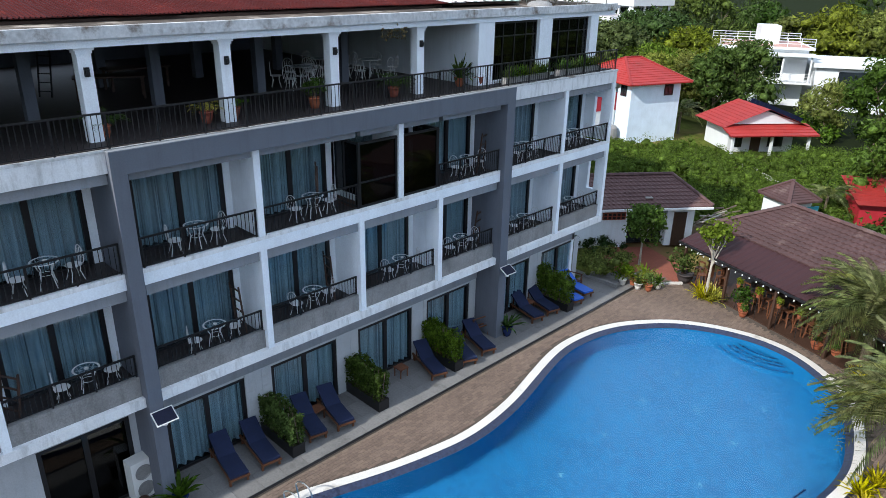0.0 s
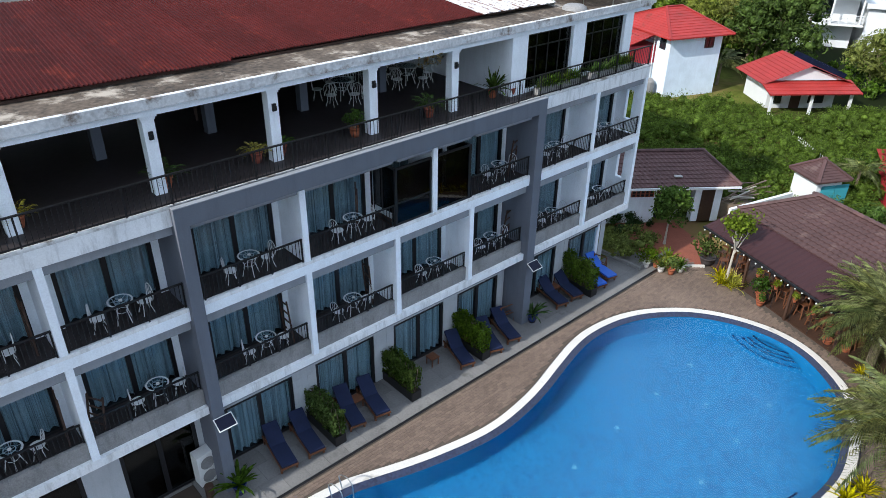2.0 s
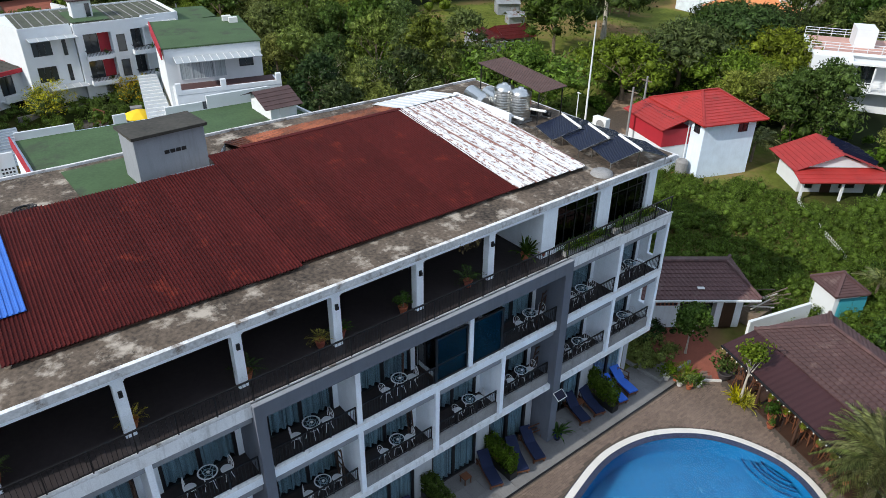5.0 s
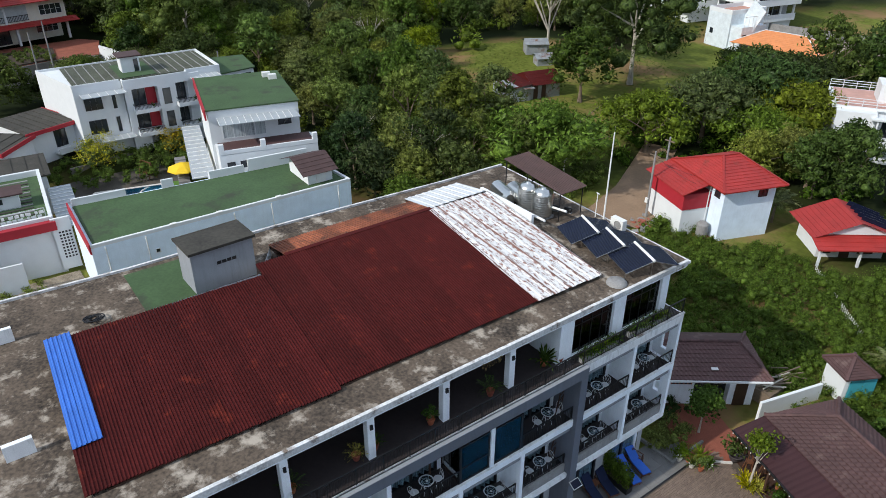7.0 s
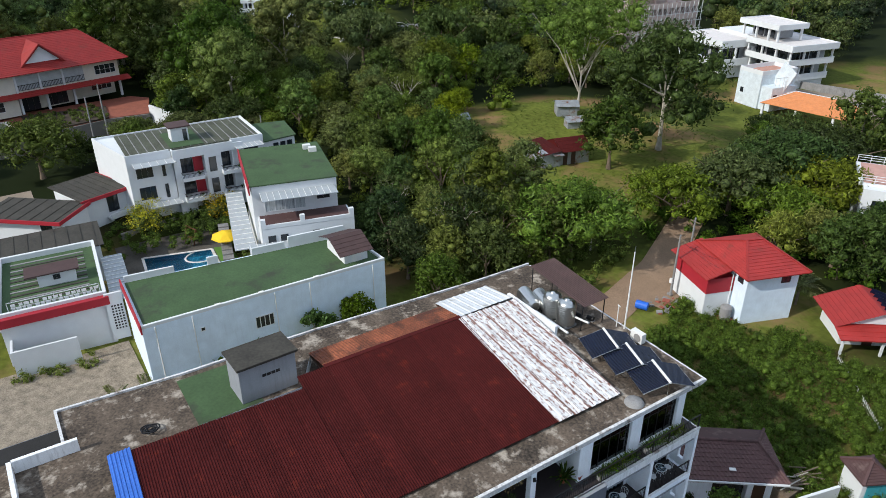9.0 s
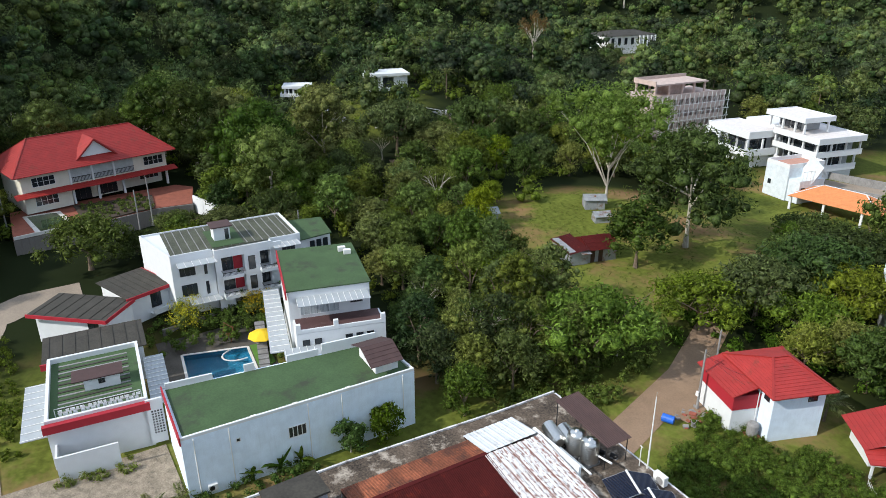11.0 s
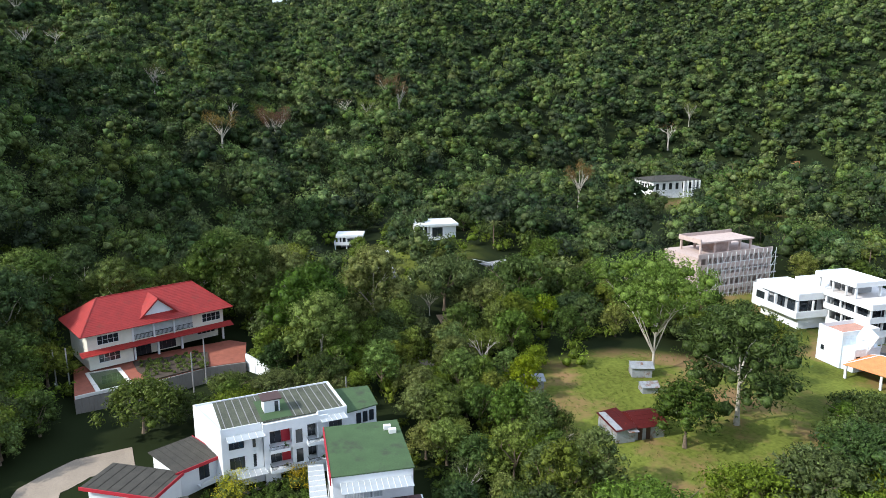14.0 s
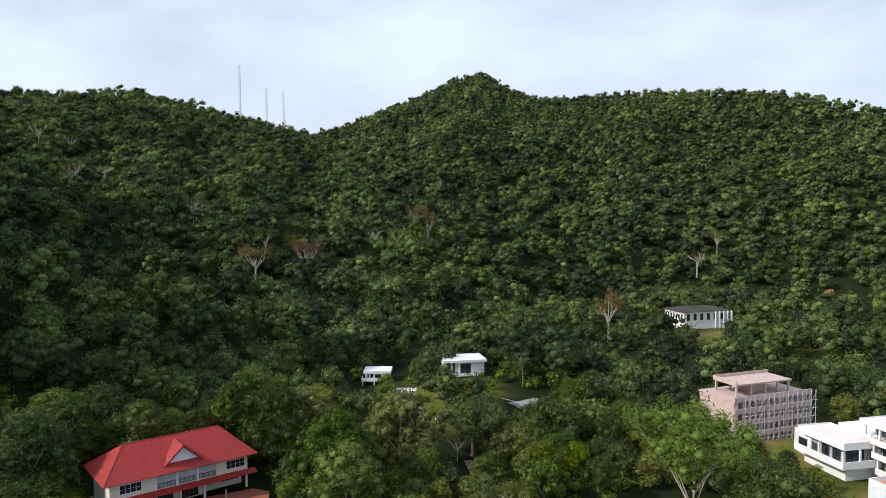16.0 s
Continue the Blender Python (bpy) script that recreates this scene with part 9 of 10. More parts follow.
def tile_courses(a, b, c, d, courses, cols, lip=0.05):
    """A slope of curved roof tiles: courses step up from the eave a-b to the top d-c, each waved along its length."""
    g = Geo()
    a, b, c, d = (np.array(p, float) for p in (a, b, c, d))
    for i in range(courses):
        u, v = i / courses, (i + 1.04) / courses
        l0, r0 = a + (d - a) * u, b + (c - b) * u
        l1, r1 = a + (d - a) * min(v, 1), b + (c - b) * min(v, 1)
        k = max(2, int(cols * np.linalg.norm(r0 - l0) / np.linalg.norm(b - a)))
        for j in range(k):
            for s, (h0, h1) in enumerate(((0.0, 0.045), (0.045, 0.0))):
                p, q = (j + s * 0.5) / k, (j + s * 0.5 + 0.5) / k
                z0, z1 = np.array([0, 0, lip + h0]), np.array([0, 0, lip + h1])
                t0, t1 = np.array([0, 0, h0]), np.array([0, 0, h1])
                g.face(l0 + (r0 - l0) * p + z0, l0 + (r0 - l0) * q + z1, l1 + (r1 - l1) * q + t1, l1 + (r1 - l1) * p + t0)
                g.face(l0 + (r0 - l0) * p, l0 + (r0 - l0) * q, l0 + (r0 - l0) * q + z1, l0 + (r0 - l0) * p + z0)
    return g


E0, E1 = (0.0, 2.05, 2.9), (W, 2.05, 2.9)
R0, R1 = (2.5, 4.8, 4.35), (W - 2.0, 4.8, 4.35)
B0, B1 = (0.0, 7.6, 2.9), (W, 7.6, 2.9)
roof = part("roof", Geo().face(E0, E1, R1, R0).face(E1, B1, R1).face(B1, B0, R0, R1).face(B0, E0, R0).face(B0, B1, E1, E0), MAROON_TILE, rs, "maroon tiled hip roof", at=(0, 0, -0.03))
for a, b, c, d, n, m in ((E0, E1, R1, R0, 11, 50), (B0, E0, R0, R0, 11, 22), (B1, B0, R0, R1, 11, 50)):
    part("tile_slope", tile_courses(a, b, c, d, n, m), MAROON_TILE, roof, "overlapping maroon roof tiles")
for a, b in ((R0, R1), (E0, R0), (B0, R0)):
    m = int((Vector(b) - Vector(a)).length / 0.3)
    for i in range(m):
        p, q = Vector(a).lerp(Vector(b), i / m), Vector(a).lerp(Vector(b), (i + 1.1) / m)
        part("ridge_tile", Geo().tube(p + Vector((0, 0, 0.08)), q + Vector((0, 0, 0.08)), 0.13, 0.1, 6), MAROON_TILE, roof)
for u in (0.3, 3.2, 6.1, 9.0, 12.0):
    part("post", Geo().box(u - 0.06, u + 0.06, 0.2, 0.32, 0, 2.25), DARK_WOOD, rs)
    part("post", Geo().box(u - 0.06, u + 0.06, 7.2, 7.32, 0, 2.85), DARK_WOOD, rs)
part("back_wall", Geo().box(1.0, W, 7.35, 7.5, 0, 2.85), INTERIOR_SHADE, rs)
part("floor", Geo().box(0.2, W, 0.3, 7.35, -0.05, 0.05), DARK_WOOD, rs)
part("bar_counter", Geo().box(2.0, 7.0, 5.0, 5.6, 0.05, 1.1), DARK_WOOD, rs)
for k in range(30):
    u = 0.1 + k * 0.42
    bulb = part("bulb", Geo().lathe([(0, -0.06), (0.035, -0.03), (0.035, 0.02), (0, 0.05)], 8, at=(u, -0.02, 2.05 + 0.03 * math.sin(k * 1.3))), PLASTIC_WHITE, rs, "small white festoon bulb")


def stool(at, turn):
    t = thing("bar_stool", "tall red-brown wooden bar stool", "stool", at, turn, "bar stools")
    part("seat", Geo().box(-0.19, 0.19, -0.19, 0.19, 0.72, 0.76), WOOD, t)
    for sx in (-1, 1):
        for sy in (-1, 1):
            part("leg", Geo().bar((sx * 0.22, sy * 0.22, 0), (sx * 0.15, sy * 0.15, 0.72), 0.045), WOOD, t)
    part("rung", Geo().box(-0.2, 0.2, -0.19, -0.16, 0.3, 0.33).box(-0.2, 0.2, 0.16, 0.19, 0.3, 0.33), WOOD, t)
    part("backrest", Geo().box(-0.19, 0.19, 0.16, 0.19, 0.98, 1.08).box(-0.19, -0.15, 0.16, 0.19, 0.76, 0.98).box(0.15, 0.19, 0.16, 0.19, 0.76, 0.98), WOOD, t)
    return t


RM = rs.matrix_basis
for u, v, a in ((0.7, 1.0, 10), (1.4, 0.5, -30), (2.0, 1.2, 60), (3.6, 1.15, 5), (4.3, 1.1, -8), (4.9, 1.3, 12), (5.6, 1.15, 3), (6.2, 1.2, -5), (7.0, 1.1, 8), (7.6, 1.15, 0), (8.3, 1.1, -10), (9.0, 1.15, 6)):
    p = RM @ Vector((u, v, 0.0))
    stool((p.x, p.y, 0.05), a - 19)
for u in (1.1, 4.4, 6.6, 8.6):
    p = RM @ Vector((u, 1.9, 0.05))
    tb = thing("bar_table", "red-brown wooden bar table", "table", tuple(p), -19, "bar tables")
    part("top", Geo().box(-0.55, 0.55, -0.3, 0.3, 0.98, 1.03), WOOD, tb)
    for sx in (-0.45, 0.45):
        part("leg", Geo().box(sx - 0.04, sx + 0.04, -0.22, 0.22, 0, 0.98), WOOD, tb)
for u, s in ((3.9, 91), (5.1, 92), (6.3, 93), (7.4, 94), (8.4, 95)):
    p = RM @ Vector((u, 0.35, 0.0))
    hb = potted("small leafy plant in a hanging clay pot", (p.x, p.y, 1.15), 0.1, 0.16, TERRACOTTA, "shrub", 0.3, s, LEAF_BRIGHT)
    part("hook_post", Geo().tube((0, 0, -1.15), (0, 0, 0.0), 0.015, n=5), BLACK_METAL, hb)

# ---- service house and wall ----
sv, L = house("service_house", "low white service house with maroon tiled roof", (-20.89, 33.2), (-16.63, 38.75), 0.0, "house")
part("wall", Geo().box(-2.5, 2.6, 0.3, 4.2, 0, 2.6).box(2.6, 5.0, 0.9, 4.2, 0, 2.6).box(5.0, L - 0.3, 0.3, 4.2, 0, 2.6), WHITE, sv, "white rendered walls")
part("door", Geo().box(5.4, 6.2, 0.24, 0.296, 0, 2.1), DARK_WOOD, sv, "dark wooden door")
# dark panes added across the recess to give the porch its shade
window(sv, 2.62, 4.98, 0.02, 2.45, y=0.9, cols=3, label="dark glazing added to stand for the porch's shade")
part("vent_panel", Geo().box(1.0, 2.4, 0.24, 0.296, 1.75, 2.2), CLAY_BLOCK, sv, "red clay vent blocks")
# dark plates on the panel paint the shade of its holes
for i in range(5):
    for j in range(2):
        part("vent_hole", Geo().box(1.07 + i * 0.27, 1.25 + i * 0.27, 0.225, 0.238, 1.79 + j * 0.2, 1.94 + j * 0.2), DARK_FRAME, sv)
e0, e1, r0, r1 = (-3.2, -0.4, 2.65), (L + 0.4, -0.4, 2.65), (-3.0, 2.3, 3.85), (L - 1.1, 2.3, 3.85)
b0, b1 = (-3.2, 5.0, 2.65), (L + 0.4, 5.0, 2.65)
roof = part("roof", Geo().face(e0, e1, r1, r0).face(e1, b1, r1).face(b1, b0, r0, r1).face(b0, e0, r0).face(b0, b1, e1, e0), MAROON_TILE, sv, "maroon tiled roof", at=(0, 0, -0.03))
part("tile_slope", tile_courses(e0, e1, r1, r0, 9, 36), MAROON_TILE, roof)
part("tile_slope", tile_courses(e1, b1, r1, r1, 9, 18), MAROON_TILE, roof)
for a, b in ((r0, r1), (e1, r1), (b1, r1)):
    m = int((Vector(b) - Vector(a)).length / 0.3)
    for i in range(m):
        p, q = Vector(a).lerp(Vector(b), i / m), Vector(a).lerp(Vector(b), (i + 1.1) / m)
        part("ridge_tile", Geo().tube(p + Vector((0, 0, 0.08)), q + Vector((0, 0, 0.08)), 0.12, 0.1, 6), MAROON_TILE, roof)
part("gutter", Geo().box(-3.2, L + 0.4, -0.5, -0.4, 2.5, 2.62), WHITE_CLEAN, sv)
part("roof_vent", Geo().box(3.5, 3.95, 0.2, 0.6, 3.1, 3.16), STEEL, sv, at=Matrix.Translation((0, 0, -0.1)))
cov = thing("tarp", "bright blue tarpaulin behind the hotel", "tarpaulin", (-23.5, 32.5, 2.5), 15)
part("sheet", Geo().face((-1.5, -1.5, 0.0), (1.6, -1.3, 0.1), (1.5, 1.6, 0.9), (-1.4, 1.4, 0.8)).face((-1.4, 1.4, 0.78), (1.5, 1.6, 0.88), (1.6, -1.3, 0.08), (-1.5, -1.5, -0.02)), BLUE_SHEET, cov)
for x, y in ((-1.4, -1.4), (1.5, -1.2), (1.4, 1.5), (-1.3, 1.3)):
    part("pole", Geo().tube((x, y, -2.5), (x, y, 0.05 if y < 0 else 0.8), 0.03), STEEL, cov)
gw2 = thing("garden_wall", "white garden wall with stacked timber behind", "wall", (-15.6, 41.0, 0.0))
world_part("wall", Geo().bar((-15.9, 37.6, 0.8), (-14.55, 42.7, 0.8), 0.2, 1.6), WHITE_CLEAN, gw2)
prng = random.Random(3)
tp = thing("timber_pile", "loose pile of pale poles and boards", "timber", (-16.6, 41.5, 0.0))
for i in range(18):
    x, y = prng.uniform(-17.3, -16.2), prng.uniform(39.6, 42.4)
    a = prng.uniform(-0.5, 0.5) + 1.1
    l = prng.uniform(0.5, 1.0)
    z = prng.uniform(1.0, 1.5)
    world_part("pole", Geo().bar((x - math.cos(a) * l, y - math.sin(a) * l, z), (x + math.cos(a) * l, y + math.sin(a) * l, z + prng.uniform(-0.15, 0.25)), 0.07), BARK if i % 3 else BARK_PALE, tp)
world_part("timber_bed", Geo().box(-17.4, -16.15, 39.3, 42.6, 0, 1.0), BARK, tp)

ks, L = house("kiosk", "small kiosk with teal shutters and maroon tiled roof", (-13.45, 43.4), (-12.6, 45.0), 0.0, "kiosk")
part("wall", Geo().box(0.0, 0.3, 0.0, 2.1, 0, 2.5).box(0.3, L, 0.05, 2.1, 0, 2.5), WHITE_CLEAN, ks)
for i in range(2):
    part("shutter", Geo().box(0.4 + i * 1.0, 1.35 + i * 1.0, -0.02, 0.046, 0.2, 2.1), TEAL, ks, "teal painted shutter")
hip_roof(ks, -0.35, L + 0.35, -0.35, 2.3, 2.55, 1.0, MAROON_TILE, 9, None, "maroon tiled hip roof")
rr, L = house("small_red_hut", "small hut with bright red roof", (-10.6, 48.0), (-7.0, 50.5), 0.0, "hut")
part("wall", Geo().box(0, L, 0.2, 3, 0, 2.2), RED_PAINT, rr)
g = Geo()
tiled(g, (-0.4, -0.3, 2.1), (L + 0.4, -0.3, 2.1), (L + 0.4, 3.4, 3.0), (-0.4, 3.4, 3.0), 6)
part("roof", g, RED_TILE, rr, "bright red roof")

# ---- pots, beds and yard ----
tagged(part("red_yard", Geo().slab([(-16.6, 31.0), (-14.6, 33.2), (-15.2, 35.0), (-18.6, 36.4), (-21.0, 33.6)], -0.1, 0.02), RED_PAVING), "red clay paved yard", "paving", kind="structure")
tagged(part("yard_kerb", Geo().bar((-16.3, 31.1, 0.05), (-14.6, 33.0, 0.05), 0.14, 0.14), COPING), "white kerb of the red yard", "kerb", kind="structure")
WHITE_POT = mat("white_glazed_pot", (0.74, 0.72, 0.68), 0.35, var=0.05, bump=0.0)
for x, y, kind, size, pm, s in ((-16.7, 30.5, "shrub", 0.75, WHITE_POT, 101), (-16.3, 30.9, "frond", 1.2, TERRACOTTA, 102), (-15.9, 30.7, "blades", 0.8, WHITE_POT, 103), (-15.4, 30.9, "shrub", 0.6, TERRACOTTA, 104), (-15.2, 31.5, "blades", 0.7, WHITE_POT, 105), (-16.0, 31.5, "blades", 0.9, TERRACOTTA, 106)):
    potted("tropical plant in a " + ("white pot" if pm is WHITE_POT else "terracotta pot"), (x, y, 0.0), 0.2, 0.36, pm, kind, size, s, LEAF_HEDGE if s % 2 else LEAF_BRIGHT)
potted("bushy plant in a large dark pot", (-14.7, 33.4, 0.0), 0.45, 0.5, mat("dark_stone_pot", (0.06, 0.05, 0.05), 0.6), "shrub", 1.2, 107, LEAF_HEDGE)
potted("leafy plant in a terracotta pot", (-11.1, 32.3, 0.0), 0.24, 0.34, TERRACOTTA, "shrub", 0.8, 108, LEAF_HEDGE)
potted("leafy plant in a terracotta pot", (-10.8, 31.7, 0.0), 0.22, 0.3, TERRACOTTA, "shrub", 0.4, 109, LEAF_HEDGE)
potted("leafy plant in a terracotta pot", (-7.2, 31.0, 0.0), 0.24, 0.3, TERRACOTTA, "shrub", 0.3, 110, LEAF_HEDGE)
potted("small plant in a terracotta pot", (-6.4, 31.0, 0.0), 0.2, 0.28, TERRACOTTA, "shrub", 0.3, 111, LEAF_HEDGE)
brng = np.random.default_rng(9)


def blade_bed(label, spots, size, leaf, z=0.0):
    t = thing("variegated_clump", label, "plants", (spots[0][0], spots[0][1], z))
    for x, y in spots:
        part("clump", quad_mesh("clump", blade_plant(brng, 60, size * brng.uniform(0.8, 1.15), size * 0.09), leaf), leaf, t, at=(x - spots[0][0], y - spots[0][1], 0))
    return t


blade_bed("yellow-green variegated clump round the slim tree", [(-12.95, 32.1), (-12.55, 32.3), (-13.3, 32.4), (-12.8, 32.6)], 0.8, LEAF_YELLOW)
blade_bed("yellow-green variegated plants by the pool", [(-2.9, 22.2), (-2.5, 21.4), (-2.1, 20.7), (-2.6, 23.0), (-1.9, 21.8)], 0.8, LEAF_YELLOW)
blade_bed("yellow-green variegated plants beneath the palm", [(-4.8, 29.2), (-4.4, 28.6), (-5.2, 29.8), (-4.0, 28.0)], 0.7, LEAF_YELLOW)
thicket("shade_bed", "dark shrubs in the bed beside the hotel end", -19.6, -16.9, 30.0, 33.2, 0.7, 0.55, 90, 0.14, LEAF_TREE, 52)
bpy.data.objects["shade_bed"].location.z = 0.1
thicket("shade_bed", "dark shrubs along the service house", -22.5, -19.2, 32.0, 34.6, 0.8, 0.6, 80, 0.15, LEAF_TREE, 53)
tagged(part("bed_kerb", Geo().box(-19.7, -16.7, 29.9, 30.05, 0.0, 0.22).box(-16.85, -16.7, 30.05, 33.0, 0.0, 0.22), BARE), "low concrete bed kerb", "kerb", kind="structure")

# ---- balcony furniture ----
def iron_chair():
    t = thing("iron_chair", "white wrought iron chair with scrolled back", "chair", (0, 0, -70), group="iron chairs")
    part("seat", Geo().lathe([(0, 0.44), (0.2, 0.44), (0.215, 0.425), (0.2, 0.41), (0, 0.41)], 14), IRON_WHITE, t)
    for a in (45, 135, 225, 315):
        c, s = math.cos(radians(a)), math.sin(radians(a))
        part("leg", Geo().path([(c * 0.17, s * 0.17, 0.42), (c * 0.15, s * 0.15, 0.25), (c * 0.24, s * 0.24, 0.0)], 0.013, 5), IRON_WHITE, t)
    back = [(-0.17, -0.19, 0.43)] + [(-0.2, -0.21 * math.cos(a), 0.66 + 0.26 * math.sin(a)) for a in np.linspace(0, math.pi, 9)] + [(-0.17, 0.19, 0.43)]
    b = part("backrest", Geo().path(back, 0.014, 5), IRON_WHITE, t)
    for k in (-1, 0, 1):
        part("scroll", Geo().path([(-0.19, k * 0.1, 0.44), (-0.2, k * 0.12 + 0.03, 0.56), (-0.2, k * 0.09 - 0.03, 0.7), (-0.2, k * 0.1, 0.86 - 0.06 * abs(k))], 0.011, 4), IRON_WHITE, b)
    return t


def iron_table():
    t = thing("iron_table", "round white iron table with glass top", "table", (0, 0, -70), group="iron tables")
    part("rim", Geo().lathe([(0.33, 0.70), (0.36, 0.715), (0.33, 0.73), (0.3, 0.715), (0.33, 0.70)], 20), IRON_WHITE, t)
    p = part("glass_top", Geo().lathe([(0, 0.722), (0.315, 0.722), (0.315, 0.712), (0, 0.712)], 20), GLASS, t, "clear glass top")
    for k in range(3):
        c, s = math.cos(radians(k * 60)), math.sin(radians(k * 60))
        part("lattice_bar", Geo().bar((-c * 0.31, -s * 0.31, 0.702), (c * 0.31, s * 0.31, 0.702), 0.012), IRON_WHITE, t)
    part("lattice_ring", Geo().lathe([(0.15, 0.692), (0.18, 0.70), (0.15, 0.708)], 16), IRON_WHITE, t)
    for a in (45, 135, 225, 315):
        c, s = math.cos(radians(a)), math.sin(radians(a))
        part("leg", Geo().path([(c * 0.3, s * 0.3, 0.7), (c * 0.17, s * 0.17, 0.42), (c * 0.28, s * 0.28, 0.0)], 0.015, 5), IRON_WHITE, t)
    part("ring", Geo().lathe([(0.16, 0.36), (0.175, 0.37), (0.16, 0.38)], 14), IRON_WHITE, t)
    return t


def dry_rack():
    t = thing("drying_rack", "dark wooden ladder rack leaning on the wall", "rack", (0, 0, -70), group="drying racks")
    for s in (-0.28, 0.28):
        part("rail", Geo().bar((0, s, 0), (0.05, s + 0.35, 1.55), 0.05), DARK_WOOD, t)
    for k in range(4):
        u = 0.25 + k * 0.22
        part("rung", Geo().bar((0.05 * u, -0.28 + 0.35 * u, 1.55 * u), (0.05 * u, 0.28 + 0.35 * u, 1.55 * u), 0.04), DARK_WOOD, t)
    return t


chair, table, ladder_rack = iron_chair(), iron_table(), dry_rack()
ashtray_me = Geo().lathe([(0, 0), (0.05, 0), (0.06, 0.035), (0.045, 0.035), (0.04, 0.012), (0, 0.012)], 12).mesh("ashtray")
frng = random.Random(7)
for a, b in BAYS:
    if b < -1.5:
        continue
    for z in (4.304, 7.664):
        if z > 7 and 14 < a < 15:
            continue
        y = min((a + b) / 2 + 0.25 + frng.uniform(-0.25, 0.3), b - 1.1)
        if z > 7 and 17 < a < 18:
            y = 19.4
        if z > 7 and 10 < a < 11:
            y = 12.6
        x = -18.36 + frng.uniform(-0.1, 0.06)
        copy_thing(table, pose(x, y, z, 0, 0, frng.uniform(0, 90)))
        copy_thing(chair, pose(x + 0.02, y - 0.68, z, 0, 0, 90 + frng.uniform(-30, 30)))
        copy_thing(chair, pose(x - 0.02, y + 0.66, z, 0, 0, -90 + frng.uniform(-30, 30)))
        tr = thing("ashtray", "small white ashtray on the table", "ashtray", (x + 0.05, y, z + 0.732), group="ashtrays")
        part("bowl", ashtray_me, PLASTIC_WHITE, tr)
for x, y, z, turn in ((-18.6, 9.75, 4.304, 90), (-18.7, 13.4, 4.304, 80), (-18.7, 13.0, 7.664, 60), (-18.4, 20.8, 7.664, 20), (-18.6, 20.9, 4.304, 15), (-18.5, 2.15, 4.304, 85), (-18.6, 2.1, 7.664, 90), (-18.4, 2.95, 4.304, -60)):
    copy_thing(ladder_rack, pose(x, y, z, 0, 0, turn))
# terrace furniture
for x, y in ((-22.6, 15.3), (-22.6, 18.6), (-24.0, 17.2)):
    copy_thing(table, pose(x, y, 11.104) @ Matrix.Diagonal((1.3, 1.3, 1.05, 1)))
    for k in range(6):
        aa = 60 * k + frng.uniform(-8, 8)
        r = 0.95
        copy_thing(chair, pose(x + r * math.cos(radians(aa)), y + r * math.sin(radians(aa)), 11.104, 0, 0, aa + 180))
for src in (chair, table, ladder_rack):
    for o in (*src.children_recursive, src):
        bpy.data.objects.remove(o)
for x, y, tl in ((-24.5, 9.0, 70), (-26.0, 10.5, 90)):
    dt = thing("dining_table", "long dark wooden dining table on the terrace", "table", (x, y, 11.104), tl)
    part("top", Geo().box(-1.1, 1.1, -0.42, 0.42, 0.71, 0.76), DARK_WOOD, dt)
    for sx in (-1, 1):
        for sy in (-0.34, 0.34):
            part("leg", Geo().box(sx - 0.04, sx + 0.04, sy - 0.04, sy + 0.04, 0, 0.71), DARK_WOOD, dt)
lad = thing("step_ladder", "tall dark metal ladder leaning in the terrace", "ladder", (-26.0, 7.4, 11.104), 40)
for s in (-0.22, 0.22):
    part("rail", Geo().bar((s, 0, 0), (s, 0.5, 2.4), 0.04), BLACK_METAL, lad)
for k in range(8):
    part("rung", Geo().bar((-0.22, 0.06 * k + 0.03, 0.28 * k + 0.2), (0.22, 0.06 * k + 0.03, 0.28 * k + 0.2), 0.03), BLACK_METAL, lad)
for x, y, kind, size, s in ((-18.95, 6.6, "frond", 0.75, 121), (-18.95, 9.5, "frond", 0.6, 122), (-18.85, 13.2, "shrub", 0.5, 123), (-18.75, 16.5, "frond", 0.85, 124), (-18.9, 20.0, "blades", 1.0, 125), (-18.6, 20.75, "shrub", 0.25, 126), (-19.0, 2.7, "frond", 0.6, 127), (-19.0, 10.4, "frond", 0.6, 128), (-19.1, -1.2, "frond", 0.7, 129)):
    potted("potted plant beside a terrace column", (x, y, 11.104), 0.2, 0.34, TERRACOTTA if s % 2 else mat("clay_pot_%d" % s, (0.30, 0.08, 0.05), 0.8), kind, size, s, LEAF_HEDGE if kind != "frond" else LEAF_YELLOW if s in (122, 127) else LEAF_HEDGE)
for a, b, s in ((21.6, 24.4, 131), (25.1, 28.2, 132)):
    pb = thing("planter_box", "long planter with arching green grasses on the terrace", "planter", (-18.0, (a + b) / 2, 11.104), 0, "planter boxes")
    part("box", Geo().box(-0.14, 0.14, -(b - a) / 2, (b - a) / 2, 0, 0.28), BARE, pb)
    rg = np.random.default_rng(s)
    for k in range(9):
        part("grass_clump", quad_mesh("grass_clump", blade_plant(rg, 46, 0.55, 0.045), LEAF_HEDGE), LEAF_HEDGE, pb, at=(0, -(b - a) / 2 + 0.2 + k * (b - a - 0.4) / 8, 0.26))
hangr = thing("hanging_plant", "thin trailing plant hanging from the roof edge", "plant", (-18.5, 16.3, 13.62))
hr = np.random.default_rng(8)
c = np.stack([hr.uniform(-0.1, 0.1, 120), hr.uniform(-0.6, 0.6, 120), -hr.uniform(0, 0.55, 120) ** 1.0], 1)
part("trails", quad_mesh("trails", leaf_quads(c, hr.normal(0, 1, (120, 3)), 0.1, hr), LEAF_BROWN), LEAF_BROWN, hangr)
